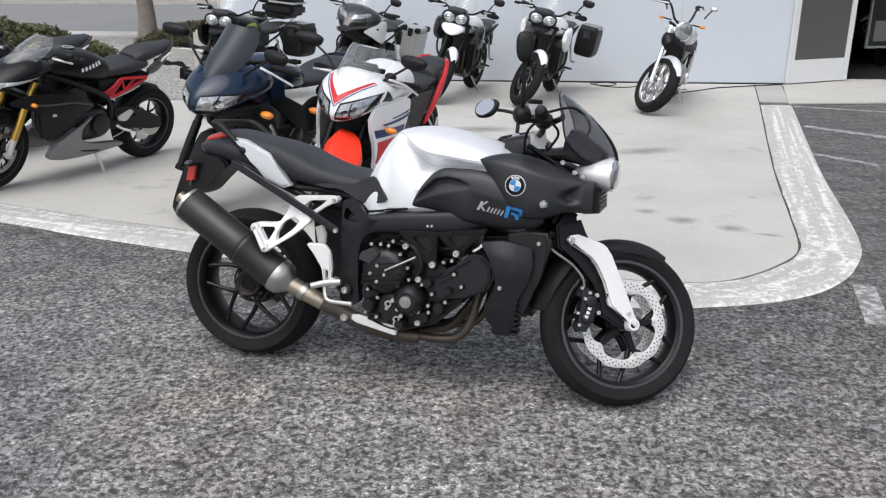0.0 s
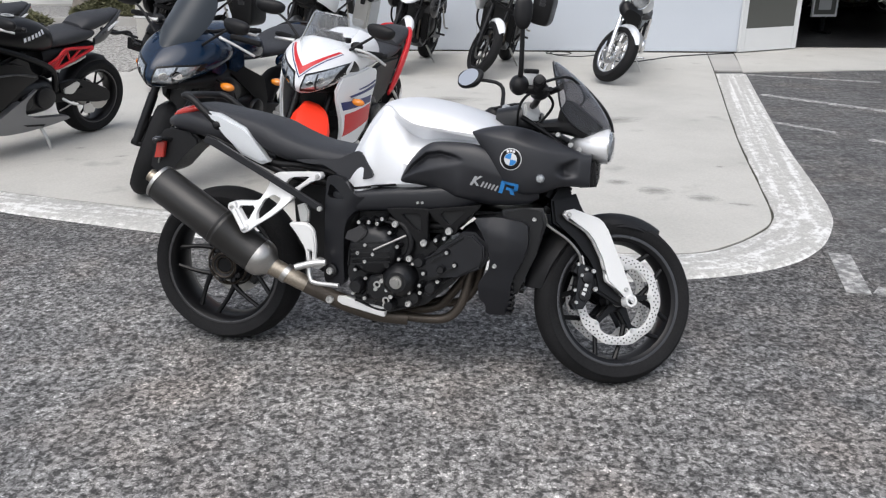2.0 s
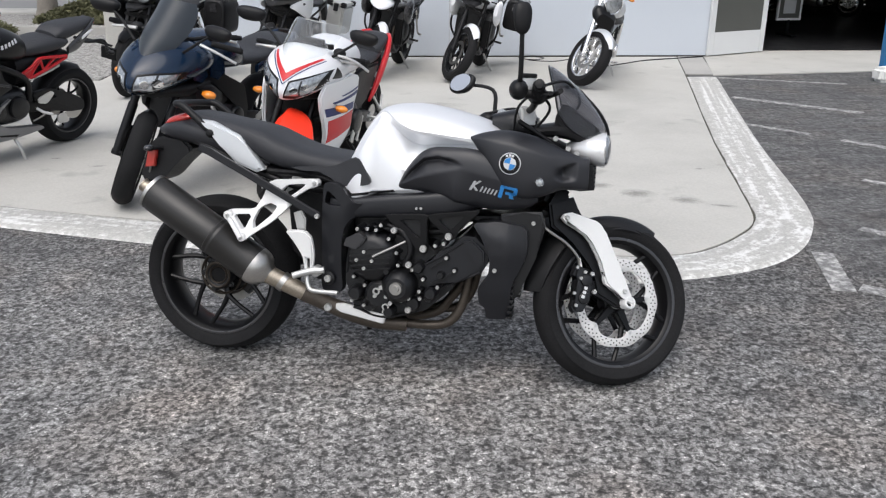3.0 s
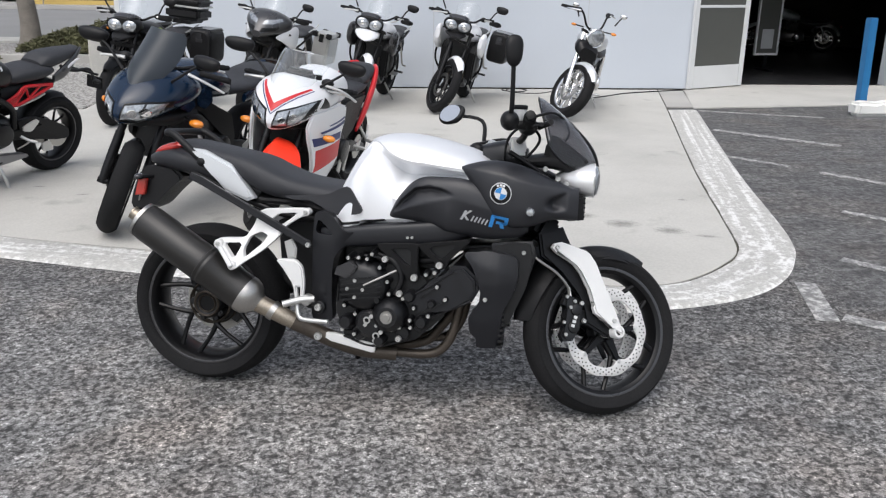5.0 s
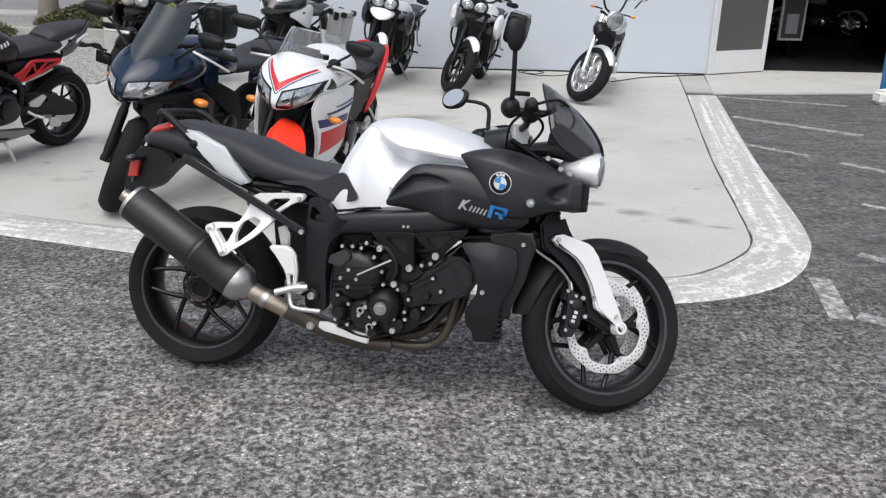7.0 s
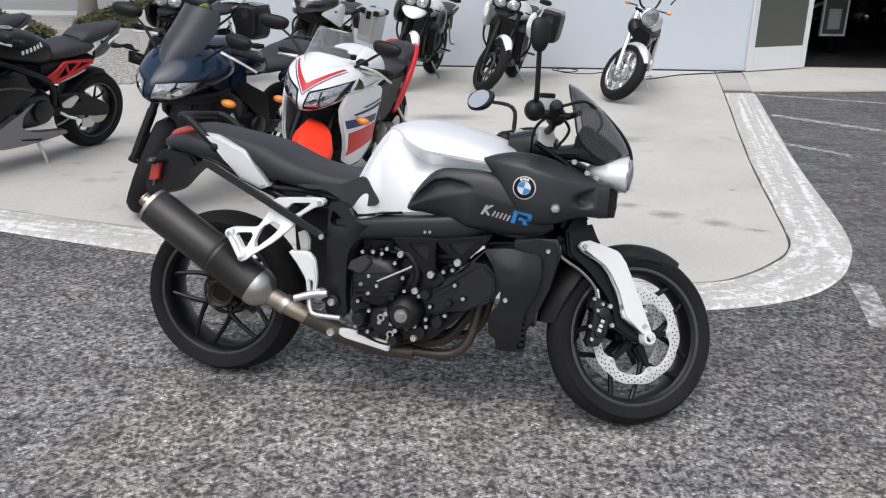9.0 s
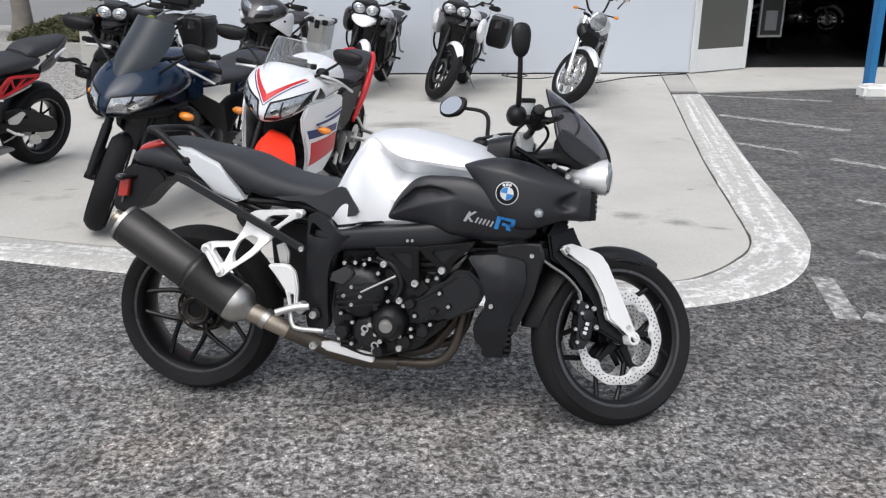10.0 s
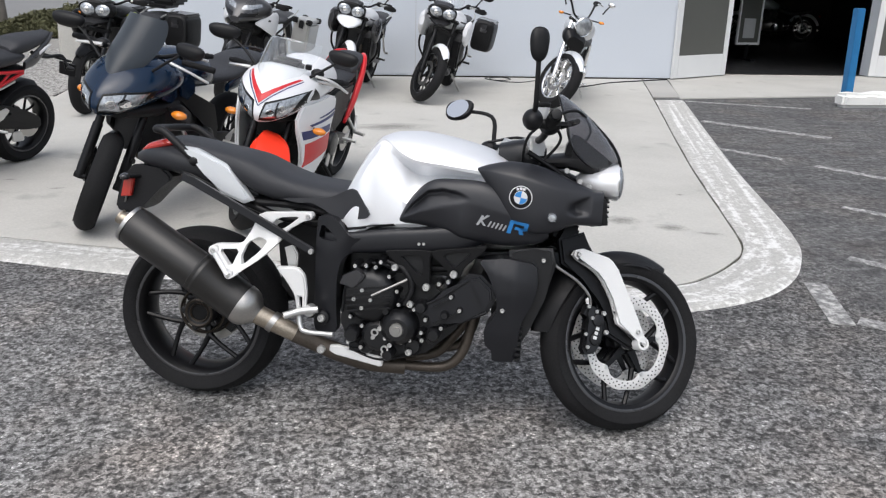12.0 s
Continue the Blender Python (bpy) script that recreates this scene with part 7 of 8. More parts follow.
    tank = part("fuel_tank", body([(0.46, 0, 0.82, 0.10, 0.06, 2.4), (0.51, 0, 0.84, 0.15, 0.10, 2.5), (0.62, 0, 0.865, 0.178, 0.12, 2.6), (0.76, 0, 0.885, 0.185, 0.12, 2.6), (0.90, 0, 0.895, 0.165, 0.105, 2.5), (1.0, 0, 0.89, 0.12, 0.07, 2.4), (1.05, 0, 0.88, 0.06, 0.04, 2.4)], 40, 30), BLACK, b, "black fuel tank")
    tt = tree_of(tank)
    for s in (-1, 1):
        for k in range(6):
            x0, z0 = 0.60 + 0.033 * k, 0.905 - 0.008 * k
            part("lettering_bar", skin([(x0, z0), (x0 + 0.018, z0 - 0.004), (x0 + 0.022, z0 + 0.024), (x0 + 0.004, z0 + 0.028)], tt, "y", s, 0.003, 1), PEARL, tank)
    part("under_tray", body([(0.04, 0, 0.74, 0.09, 0.03, 3), (0.20, 0, 0.71, 0.11, 0.07, 3), (0.40, 0, 0.68, 0.115, 0.10, 3), (0.55, 0, 0.66, 0.10, 0.11, 3)], 20, 12), MATT, b, "black tray under the seat")
    part("filler_cap", cyl((0.76, 0, 0.995), (0.76, 0, 1.012), 0.05, 24, 0.004), CAST, tank)
    part("cap_ring", lathe([(0.026, 0.0), (0.044, 0.0), (0.044, 0.005), (0.026, 0.005), (0.026, 0.0)], 24), ALU, tank, "bright cap ring", at=Matrix.Translation((0.76, 0, 1.011)) @ pose(0, 0, 0, 90))
    nose = part("nose_fairing", body([(1.02, 0, 0.90, 0.14, 0.05, 2.4), (1.15, 0, 0.895, 0.18, 0.09, 2.0), (1.30, 0, 0.845, 0.155, 0.085, 1.8), (1.42, 0, 0.79, 0.10, 0.06, 1.6), (1.49, 0, 0.755, 0.035, 0.02, 1.6)], 40, 30), BLACK, b, "black nose fairing")
    t = tree_of(nose)
    pair(lambda s: part("headlight", skin([(s * 0.04, 0.77), (s * 0.13, 0.79), (s * 0.15, 0.84), (s * 0.06, 0.82)], t, "x", 1, 0.004, 3), LENS, nose))
    pair(lambda s: part("white_trim", skin([(1.10, 0.83), (1.42, 0.80), (1.40, 0.825), (1.12, 0.86)], t, "y", s, 0.004, 3), PEARL, nose))
    screen(b, [(1.33, 0.90, 0.07, 0.05), (1.23, 0.985, 0.13, 0.11), (1.10, 1.07, 0.125, 0.10), (1.0, 1.12, 0.08, 0.05)], CLEAR, label="low clear windscreen")
    seat(b, [(0.06, 0, 0.845, 0.11, 0.03, 2.6), (0.13, 0, 0.845, 0.145, 0.045, 2.8), (0.24, 0, 0.835, 0.15, 0.058, 2.8), (0.38, 0, 0.815, 0.13, 0.055, 2.8), (0.50, 0, 0.79, 0.09, 0.04, 2.6)])
    seat(b, [(-0.26, 0, 0.985, 0.045, 0.012, 2.6), (-0.16, 0, 0.955, 0.09, 0.035, 2.8), (0.0, 0, 0.925, 0.12, 0.055, 2.8), (0.11, 0, 0.905, 0.12, 0.055, 2.8), (0.18, 0, 0.885, 0.10, 0.03, 2.6)], "black pillion seat", name="pillion_seat")
    tail_lamp(b, -0.27, 0.96, 0.05)
    part("plate_bracket", joined(tube([(-0.12, 0, 0.84), (-0.26, 0, 0.79), (-0.44, 0, 0.78), (-0.50, 0, 0.66)], 0.014, 8, 12), tube([(-0.38, -0.14, 0.775), (-0.38, 0.14, 0.775)], 0.010, 8), block(-0.515, -0.495, -0.08, 0.08, 0.62, 0.72, 0.004)), MATT, b, "black tail bracket")
    pair(lambda s: blinker(b, (-0.36, s * 0.1, 0.77), (-0.33, s * 0.18, 0.735), MATT, 0.8))
    part("rear_hugger", moved(loft([[((0.315 + 0.02 - q) * math.cos(a), y, (0.315 + 0.02 - q) * math.sin(a)) for y, q in ((-0.08, 0.03), (-0.04, 0), (0.04, 0), (0.08, 0.03), (0.08, 0.034), (0.04, 0.004), (-0.04, 0.004), (-0.08, 0.034))] for a in np.linspace(0.15, 1.9, 14)]), Matrix.Translation((0, 0, 0.315))), MATT, b)
    handlebar(b, 1.10, 0.97, 0.34, 0.02, 0.12, steer)
    silencer(b, (0.45, -0.12, 0.25), (0.10, -0.20, 0.34), 0.06)
    sidestand(b, 0.66, 0.62, 0.27, ALU)
    return b


def adventure(label, rx, ry, yaw, panniers=False, top_case=False, nose_mat=PEARL, beak=True, big_screen=True, steer=36, accent=None, alu=False, wide_nose=False, lean=-13):
    """A tall adventure bike with twin lamps, a beak and, where fitted, cases."""
    b = parked(label, rx, ry, yaw, lean)
    r, wb = 0.335, 1.54
    rear_half(b, 0.325, 0.15)
    wheel(b, "front_wheel", wb, r, 0.11, rim=0.24, steer=steer, disc=0.15, both=True, rake=27)
    fork(b, wb, r, 1.26, 1.0, 0.105, steer, BLACK, BLACK, 0.029)
    front_fender(b, wb, r, 50, 130, 0.13, nose_mat, steer, 0.05, rake=27)
    generic_engine(b, 0.72, 0.50)
    at = Matrix.Translation((wb, 0, 0)) @ pose(0, 0, 0, 0, 0, steer * 0.35) @ Matrix.Translation((-wb, 0, 0))
    if wide_nose:
        nose = part("nose_fairing", body([(1.0, 0, 0.95, 0.19, 0.06, 2.5), (1.15, 0, 0.98, 0.24, 0.11, 2.4), (1.30, 0, 0.98, 0.22, 0.12, 2.2), (1.45, 0, 0.94, 0.14, 0.09, 2.0), (1.58, 0, 0.88, 0.05, 0.03, 2.0)], 48, 40), nose_mat, b, "dark grey beaked nose fairing")
        t = tree_of(nose)
        pair(lambda s: part("headlight", skin([(s * 0.03, 0.975), (s * 0.12, 0.99), (s * 0.19, 1.03), (s * 0.17, 1.05), (s * 0.04, 1.015)], t, "x", 1, 0.004, 3), LENS, nose, "slim headlight"))
        pair(lambda s: part("air_intake", skin([(s * 0.03, 0.90), (s * 0.15, 0.93), (s * 0.18, 0.965), (s * 0.04, 0.945)], t, "x", 1, 0.004, 3), BLACK, nose))
        pair(lambda s: part("side_fairing", body([(0.84, s * 0.22, 0.86, 0.015, 0.05, 2.4), (0.95, s * 0.265, 0.90, 0.03, 0.13, 2.4), (1.12, s * 0.275, 0.93, 0.03, 0.125, 2.2), (1.28, s * 0.225, 0.93, 0.018, 0.06, 2.0), (1.36, s * 0.17, 0.92, 0.008, 0.015, 2.0)], 32, 24), PEARL, b, "white side fairing"))
        part("chin", body([(1.1, 0, 0.84, 0.17, 0.10, 2.5), (1.25, 0, 0.86, 0.15, 0.09, 2.5), (1.40, 0, 0.90, 0.09, 0.05, 2.2)]), MATT, b)
        for q in (nose, *nose.children):
            q.data.transform(Matrix.Translation((0, 0, -0.10)) @ Matrix.Diagonal((1, 1.12, 1.18, 1)))
    else:
        pod = part("lamp_housing", body([(1.12, 0, 1.02, 0.12, 0.06, 2.6), (1.22, 0, 1.03, 0.165, 0.085, 2.6), (1.32, 0, 1.03, 0.17, 0.085, 2.8), (1.36, 0, 1.03, 0.15, 0.07, 2.8)], 32, 16), MATT, b, "black lamp housing", at=at)
        for s in (-1, 1):
            spot = Matrix.Translation((1.345, s * 0.078, 1.03)) @ pose(0, 0, 0, s * 14, 0, 0) @ pose(0, 0, 0, 0, 0, -90)
            lamp = part("headlight", moved(lathe([(0.062, 0.0), (0.066, 0.012), (0.058, 0.024), (0.040, 0.033), (0, 0.038)], 28), spot @ Matrix.Diagonal((1.18, 1, 0.92, 1))), LENS, pod, "round clear headlight")
            part("reflector", moved(lathe([(0, 0.0405), (0.020, 0.0405), (0.026, 0.036)], 20), spot), CHROME, lamp)
            part("lamp_rim", moved(lathe([(0.064, 0.006), (0.076, 0.016), (0.080, 0.0)], 28), spot @ Matrix.Diagonal((1.18, 1, 0.92, 1))), BLACK, lamp)
        part("visor", body([(1.14, 0, 1.105, 0.11, 0.02, 2.4), (1.27, 0, 1.122, 0.125, 0.035, 2.4), (1.355, 0, 1.105, 0.08, 0.018, 2.4)], 24, 12), GREY_PAINT, pod, "grey visor over the lamps")
        if beak:
            bk = body([(1.20, 0, 0.90, 0.14, 0.05, 2.2), (1.32, 0, 0.915, 0.15, 0.055, 2.2), (1.42, 0, 0.90, 0.13, 0.045, 2.2), (1.50, 0, 0.875, 0.085, 0.03, 2.2), (1.55, 0, 0.855, 0.025, 0.008, 2)], 28, 20)
            part("beak", bk, nose_mat, b, "white beak", at=at)
        else:
            part("beak", body([(1.20, 0, 0.93, 0.13, 0.03, 2.2), (1.34, 0, 0.93, 0.12, 0.03, 2.2), (1.48, 0, 0.90, 0.05, 0.015, 2.2)], 24, 12), MATT, b, at=at)
    for s in (-1, 1):
        if not wide_nose:
            part("tank_shroud", body([(0.80, s * 0.18, 0.82, 0.015, 0.06, 2.4), (0.96, s * 0.235, 0.84, 0.035, 0.13, 2.4), (1.12, s * 0.27, 0.85, 0.045, 0.15, 2.4), (1.24, s * 0.275, 0.87, 0.045, 0.12, 2.4), (1.31, s * 0.265, 0.89, 0.025, 0.06, 2.4)], 32, 24), GREY_PAINT if beak else nose_mat, b, "white tank shroud" if nose_mat is PEARL and not beak else "dark tank shroud")
        part("crash_bar", tube([(1.02, s * 0.10, 0.84), (1.06, s * 0.27, 0.74), (1.0, s * 0.29, 0.56), (0.92, s * 0.20, 0.40)], 0.013, 8, 16), BLACK, b)
        part("flank", body([(0.52, s * 0.12, 0.60, 0.05, 0.12, 3), (0.70, s * 0.15, 0.62, 0.07, 0.17, 3), (0.92, s * 0.16, 0.64, 0.08, 0.17, 3), (1.06, s * 0.15, 0.68, 0.04, 0.10, 3)], 20, 14), MATT, b)
        part("radiator_panel", plate([(0.88, 0.38), (1.04, 0.40), (1.14, 0.74), (1.06, 0.82), (0.86, 0.74)], *sorted((s * 0.13, s * 0.22)), 0.02), MATT, b)
        mirror(b, (1.10, s * 0.28, 1.17), (1.12, s * 0.34, 1.27), (1.11, s * 0.40, 1.31), (0.03, 0.075, 0.05), -s * 10)
        part("hand_guard", body([(1.04, s * 0.41, 1.13, 0.012, 0.02, 2.4), (1.10, s * 0.38, 1.135, 0.016, 0.032, 2.4), (1.14, s * 0.30, 1.135, 0.012, 0.022, 2.4)], 16, 10), MATT, b)
        blinker(b, (1.20, s * 0.17, 0.97), (1.21, s * 0.26, 0.965), ORANGE if accent else MATT, 0.7)
        part("frame_bar", joined(tube([(0.50, s * 0.13, 0.42), (0.62, s * 0.14, 0.70), (1.15, s * 0.06, 0.95)], 0.017, 10, 10), tube([(0.55, s * 0.13, 0.70), (0.20, s * 0.14, 0.80), (-0.25, s * 0.12, 0.90)], 0.014, 10, 8), tube([(0.45, s * 0.13, 0.50), (0.15, s * 0.15, 0.74)], 0.013, 8)), BLACK, b)
        part("pillion_bar", tube([(0.20, s * 0.14, 0.78), (0.12, s * 0.20, 0.50), (0.14, s * 0.26, 0.48)], 0.012, 8, 8), STEEL, b)
        part("foot_peg", cyl((0.38, s * 0.17, 0.42), (0.38, s * 0.29, 0.42), 0.014), CAST, b)
        part("rack_bar", tube([(0.10, s * 0.13, 0.90), (-0.15, s * 0.14, 0.95), (-0.36, s * 0.10, 0.97)], 0.010, 8, 8), ALU, b)
        if panniers:
            cx, cy = -0.08, s * 0.33
            if alu:
                case = part("pannier", block(cx - 0.22, cx + 0.22, cy - 0.11, cy + 0.11, 0.52, 0.90, 0.025, 2), ALU, b, "brushed aluminium pannier with black corners")
                part("lid", block(cx - 0.225, cx + 0.225, cy - 0.115, cy + 0.115, 0.90, 0.94, 0.012), ALU, case)
                for ex in (-0.20, 0.20):
                    for ey in (-0.09, 0.09):
                        part("corner_guard", block(cx + ex - 0.035, cx + ex + 0.035, cy + ey - 0.035, cy + ey + 0.035, 0.885, 0.95, 0.01), MATT, case)
                part("latch", block(cx + 0.22, cx + 0.24, cy - 0.03, cy + 0.03, 0.83, 0.93, 0.005), MATT, case)
            else:
                case = part("pannier", body([(cx - 0.25, cy, 0.76, 0.09, 0.15, 4), (cx - 0.20, cy, 0.76, 0.135, 0.195, 5), (cx + 0.18, cy, 0.77, 0.135, 0.195, 5), (cx + 0.24, cy, 0.79, 0.10, 0.15, 4)], 32, 20), MATT, b, "black plastic pannier")
                part("lid", block(cx - 0.21, cx + 0.20, cy - 0.125, cy + 0.125, 0.93, 0.975, 0.015), GREY_PAINT, case)
                part("latch", block(cx + 0.225, cx + 0.252, cy - 0.04, cy + 0.04, 0.82, 0.92, 0.006), GREY_PAINT, case)
    if top_case:
        tc = part("top_case", block(-0.50, -0.08, -0.22, 0.22, 1.03, 1.18, 0.04, 3), MATT, b, "black top case")
        part("lid", block(-0.51, -0.07, -0.23, 0.23, 1.195, 1.30, 0.04, 3), MATT, tc)
        part("band", block(-0.505, -0.075, -0.225, 0.225, 1.178, 1.198, 0.006), ALU, tc, "bright band")
        part("rack", block(-0.45, -0.05, -0.12, 0.12, 0.99, 1.03, 0.01), BLACK, b)
    if big_screen:
        screen(b, [(1.27, 1.11, 0.12, 0.05), (1.22, 1.18, 0.145, 0.08), (1.16, 1.26, 0.14, 0.07), (1.12, 1.31, 0.10, 0.04)], CLEAR, label="clear windscreen")
    if wide_nose:
        part("fly_screen", body([(1.12, 0, 1.14, 0.10, 0.02, 2.4), (1.25, 0, 1.15, 0.115, 0.04, 2.4), (1.33, 0, 1.13, 0.09, 0.015, 2.4)], 24, 12), GREY_PAINT, b, at=at)
    if accent:
        part("accent_panel", body([(0.84, 0.20, 0.93, 0.012, 0.03, 2.4), (0.96, 0.235, 0.95, 0.02, 0.07, 2.4), (1.08, 0.21, 0.97, 0.012, 0.03, 2.4)], 20, 12), accent, b, "lime green side accent")
    part("fuel_tank", body([(0.50, 0, 0.86, 0.08, 0.05, 2.4), (0.62, 0, 0.91, 0.15, 0.10, 2.4), (0.82, 0, 0.94, 0.18, 0.12, 2.4), (1.02, 0, 0.95, 0.17, 0.11, 2.4), (1.14, 0, 0.95, 0.10, 0.07, 2.4)]), nose_mat, b, "fuel tank")
    seat(b, [(-0.28, 0, 0.92, 0.08, 0.02, 2.8), (-0.12, 0, 0.905, 0.13, 0.035, 2.8), (0.08, 0, 0.89, 0.14, 0.04, 2.8), (0.2, 0, 0.86, 0.14, 0.035, 2.8), (0.45, 0, 0.86, 0.11, 0.035, 2.8), (0.56, 0, 0.88, 0.08, 0.03, 2.8)])
    tail_lamp(b, -0.32, 0.90)
    part("plate_bracket", plate([(-0.28, 0.88), (-0.44, 0.70), (-0.47, 0.58), (-0.43, 0.58), (-0.22, 0.84)], -0.05, 0.05, 0.006), MATT, b)
    part("sump_guard", body([(0.55, 0, 0.30, 0.10, 0.03, 3), (0.8, 0, 0.29, 0.13, 0.035, 3), (0.98, 0, 0.38, 0.12, 0.06, 3)]), CAST, b)
    part("radiator", block(0.98, 1.02, -0.15, 0.15, 0.55, 0.86, 0.01), CAST, b)
    handlebar(b, 1.14, 1.09, 0.42, 0.05, 0.13, steer)
    silencer(b, (0.30, -0.16, 0.42), (-0.22, -0.22, 0.60), 0.055, STEEL)
    sidestand(b, 0.55, 0.48, 0.34, STEEL)
    return b


def cruiser():
    b = parked("silver and chrome cruiser with spoked front wheel", 2.27, 11.32, -110, -13)
    r, wb, steer = 0.335, 1.62, 42
    wheel(b, "rear_wheel", 0, 0.32, 0.15, spokes=9, mat=CHROME, disc=0.13, style="wire")
    wheel(b, "front_wheel", wb, r, 0.13, rim=0.24, spokes=9, steer=steer, mat=CHROME, disc=0.14, style="bar", rake=27)
    fork(b, wb, r, 1.27, 0.98, 0.10, steer, CHROME, CHROME, 0.027)
    front_fender(b, wb, r, 40, 150, 0.13, SILVER, steer, 0.028, rake=27)
    e = part("engine", body([(0.45, 0, 0.36, 0.12, 0.10, 3), (0.6, 0, 0.38, 0.17, 0.14, 3), (0.85, 0, 0.37, 0.17, 0.13, 3), (0.98, 0, 0.38, 0.12, 0.10, 3)]), STEEL, b, "polished twin engine")
    for lean in (-22, 22):
        fins = [moved(block(-0.075, 0.075, -0.085, 0.085, 0.012 + 0.024 * k, 0.024 + 0.024 * k, 0.003), Matrix.Translation((0.74, 0, 0.46)) @ pose(0, 0, 0, 0, lean, 0)) for k in range(9)]
        part("cylinder", joined(*fins, moved(block(-0.06, 0.06, -0.07, 0.07, 0, 0.27, 0.01), Matrix.Translation((0.74, 0, 0.46)) @ pose(0, 0, 0, 0, lean, 0))), CAST, e)
        part("rocker_cover", moved(block(-0.06, 0.06, -0.075, 0.075, 0.24, 0.29, 0.02, 3), Matrix.Translation((0.74, 0, 0.46)) @ pose(0, 0, 0, 0, lean, 0)), CHROME, e)
    for s in (-1, 1):
        part("engine_cover", cyl((0.62, s * 0.16, 0.36), (0.62, s * 0.21, 0.36), 0.09, 28, 0.02), CHROME, e)
        part("frame_bar", joined(tube([(0.20, s * 0.11, 0.60), (0.35, s * 0.12, 0.24), (0.95, s * 0.11, 0.20), (1.15, s * 0.06, 0.50), (1.25, s * 0.04, 0.86)], 0.017, 10, 20)), BLACK, b)
        part("shock", tube([(-0.02, s * 0.13, 0.36), (0.10, s * 0.13, 0.66)], 0.026, 12), CHROME, b)
        part("foot_peg", tube([(1.0, s * 0.12, 0.26), (1.04, s * 0.28, 0.29)], 0.014), CHROME, b)
        mirror(b, (1.10, s * 0.22, 1.12), (1.11, s * 0.26, 1.20), (1.10, s * 0.29, 1.24), (0.02, 0.042, 0.03), -s * 5, CHROME)
        blinker(b, (1.23, s * 0.12, 1.03), (1.20, s * 0.24, 1.03), ORANGE, 0.8)
    pipes = [((0.84, -0.12, 0.62), (0.98, -0.17, 0.42), (0.85, -0.19, 0.24), (0.2, -0.20, 0.24), (-0.35, -0.21, 0.26)), ((0.66, -0.12, 0.62), (0.70, -0.18, 0.44), (0.55, -0.20, 0.34), (0.1, -0.205, 0.34), (-0.30, -0.21, 0.35))]
    for p in pipes:
        part("exhaust_pipe", tube(p, [0.022, 0.022, 0.026, 0.04, 0.042], 14, 24), CHROME, b, "chrome exhaust pipe")
    part("fuel_tank", body([(0.58, 0, 0.80, 0.06, 0.05, 2.2), (0.72, 0, 0.84, 0.15, 0.10, 2.3), (0.92, 0, 0.88, 0.19, 0.125, 2.3), (1.10, 0, 0.90, 0.16, 0.105, 2.3), (1.18, 0, 0.91, 0.07, 0.05, 2.2)]), SILVER, b, "silver teardrop tank")
    seat(b, [(-0.15, 0, 0.74, 0.10, 0.03, 2.6), (0.05, 0, 0.70, 0.14, 0.05, 2.6), (0.30, 0, 0.68, 0.14, 0.05, 2.6), (0.55, 0, 0.74, 0.09, 0.05, 2.6)])
    front_fender(b, 0, 0.32, 30, 165, 0.19, SILVER, 0, 0.045, "rear_fender")
    tail_lamp(b, -0.34, 0.62, 0.05)
    at = Matrix.Translation((wb, 0, r)) @ turned(steer, 27)
    hl = part("headlight", moved(lathe([(0.02, -0.10), (0.06, -0.09), (0.085, -0.03), (0.088, 0.02)], 32), Matrix.Translation((-0.22, 0, 0.63)) @ pose(0, 0, 0, 0, 0, -90) @ Matrix.Scale(1.22, 4)), CHROME, b, "chrome headlight", at=at)
    part("lens", moved(lathe([(0.084, 0.018), (0.06, 0.034), (0.03, 0.040), (0, 0.042)], 32), Matrix.Translation((-0.22, 0, 0.63)) @ pose(0, 0, 0, 0, 0, -90) @ Matrix.Scale(1.22, 4)), LENS, hl)
    part("rim", moved(lathe([(0.084, 0.014), (0.093, 0.02), (0.088, 0.028), (0.084, 0.026)], 32), Matrix.Translation((-0.22, 0, 0.63)) @ pose(0, 0, 0, 0, 0, -90) @ Matrix.Scale(1.22, 4)), CHROME, hl)
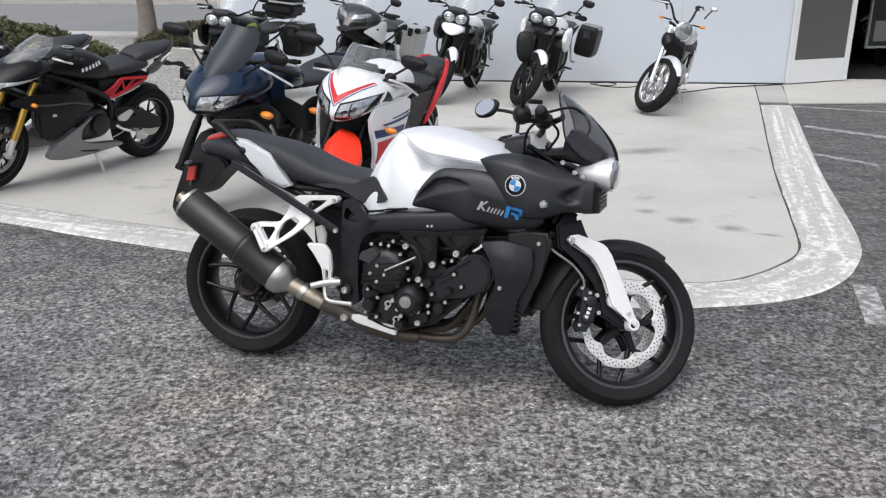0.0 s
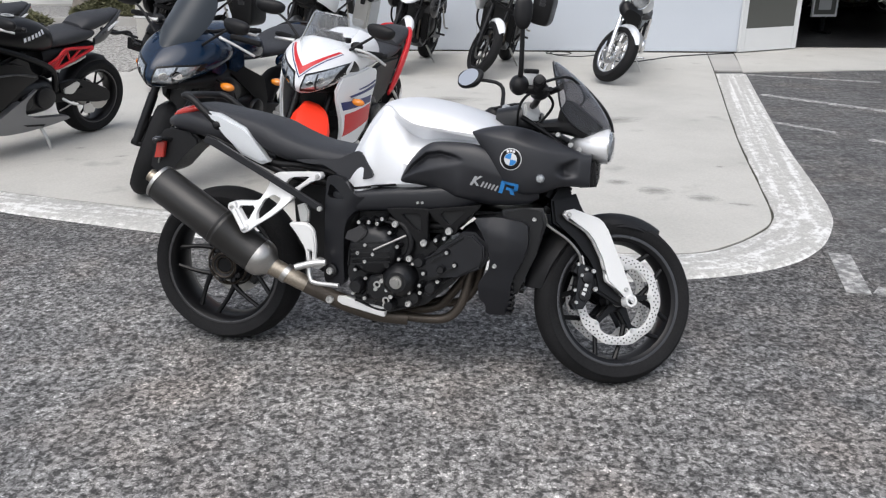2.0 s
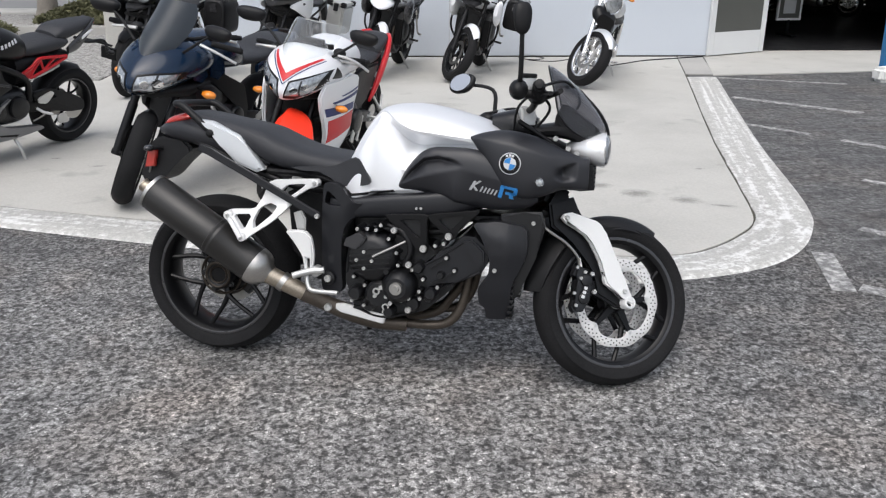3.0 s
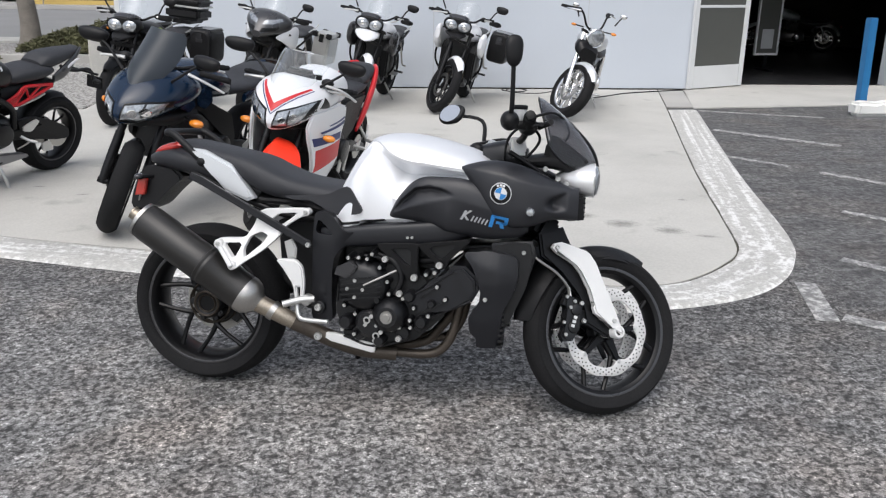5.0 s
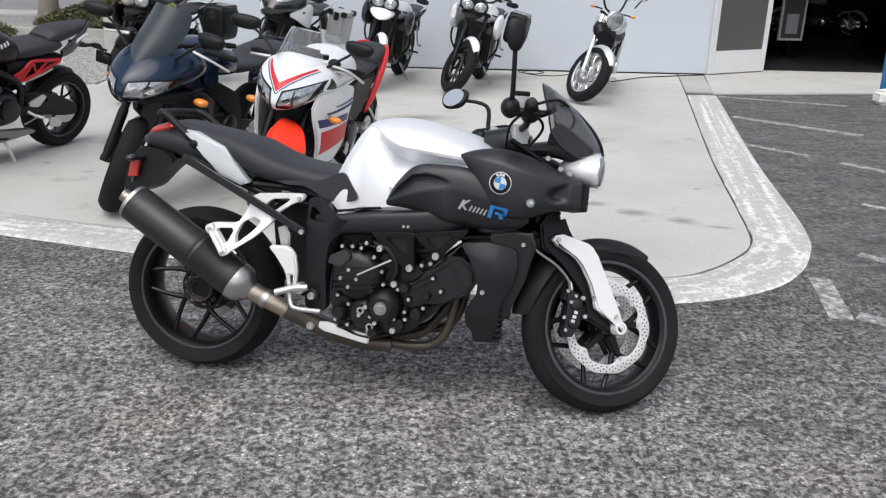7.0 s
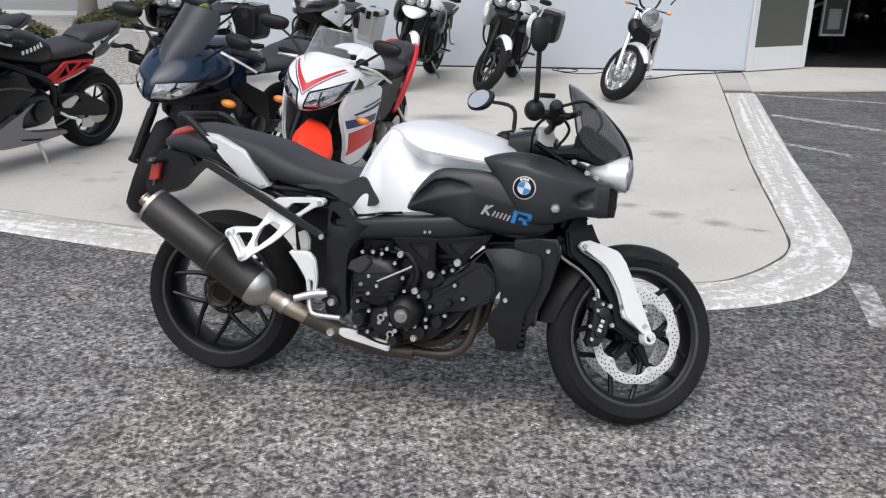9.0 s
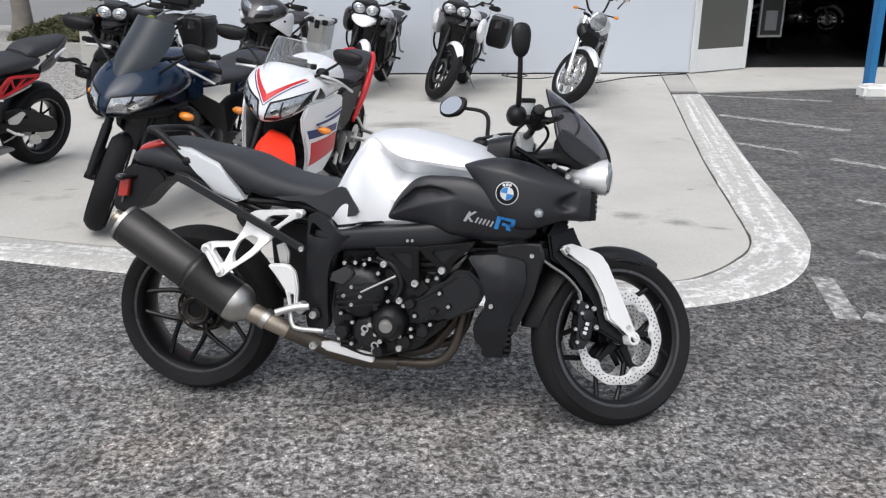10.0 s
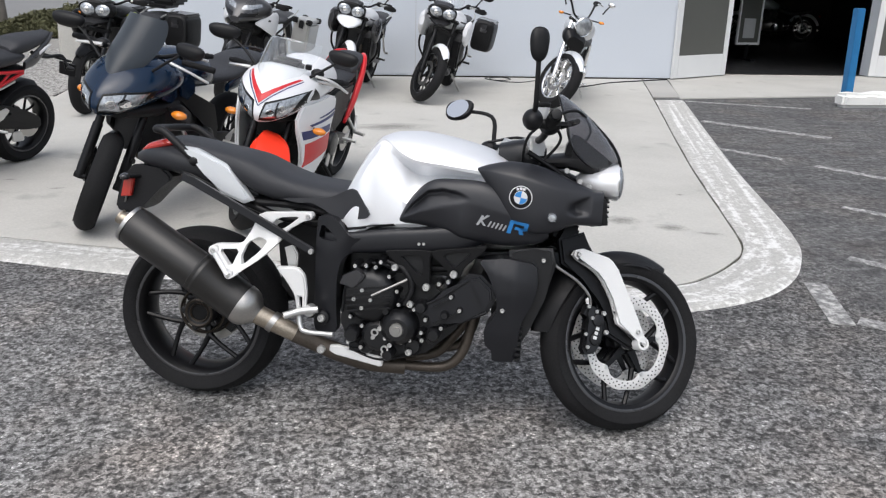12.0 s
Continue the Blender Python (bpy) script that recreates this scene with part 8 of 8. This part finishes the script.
    part("fork_shroud", body([(-0.30, 0, 0.48, 0.14, 0.07, 3), (-0.22, 0, 0.46, 0.16, 0.09, 3), (-0.14, 0, 0.42, 0.12, 0.07, 3)], 20, 8), BLACK, b, "black leather fork bag", at=at)
    handlebar(b, 1.22, 1.04, 0.36, 0.17, 0.20, steer, BLACK, CHROME)
    part("risers", joined(cyl((1.25, -0.05, 0.95), (1.22, -0.05, 1.04), 0.016), cyl((1.25, 0.05, 0.95), (1.22, 0.05, 1.04), 0.016)), CHROME, b)
    sidestand(b, 0.7, 0.62, 0.30, CHROME)
    return b


BELLY = material("silver grey belly paint", (0.22, 0.22, 0.225), 0.35, 0.4, vary=0.08)
white_sport()
blue_tourer()
naked = black_naked()
other = copy_thing(naked, pose(-4.18, 7.72, 0.013, -10, 0, -115))
tagged(other, "black naked motorcycle at the end of the row", "motorcycle", ROW)
adventure("white and black adventure motorcycle parked against the wall", -0.40, 11.94, -105, steer=32, big_screen=True)
adventure("white adventure motorcycle with black panniers by the wall", 0.69, 11.68, -106.5, panniers=True, beak=False)
adventure("dark grey adventure tourer with aluminium panniers by the wall", -1.66, 11.70, -104.5, panniers=True, alu=True, nose_mat=GREY_PAINT, wide_nose=True, steer=10)
adventure("black and lime adventure tourer with top case and panniers", -2.95, 10.75, -102, panniers=True, top_case=True, nose_mat=BLACK, accent=GREEN, beak=False, steer=4, lean=-6)
shown = cruiser()
cord = solid("extension_cord", tube([(1.45, 12.62, 0.02), (1.35, 12.40, 0.02), (1.55, 12.22, 0.02), (1.72, 12.40, 0.02), (1.60, 12.58, 0.02), (1.42, 12.46, 0.02), (1.50, 12.15, 0.02), (1.80, 12.05, 0.02), (2.05, 12.25, 0.02)], 0.006, 8, 60), MATT, "black extension cord lying in loops on the slab", "cord")
inside_bike = copy_thing(shown, pose(7.6, 20.6, 0.02, -8, 0, 170))
tagged(inside_bike, "chrome cruiser standing in the dark showroom", "motorcycle", "motorcycles in the showroom")
inside_bike = copy_thing(shown, pose(10.2, 20.0, 0.02, -8, 0, 150))
tagged(inside_bike, "chrome cruiser standing in the dark showroom", "motorcycle", "motorcycles in the showroom")
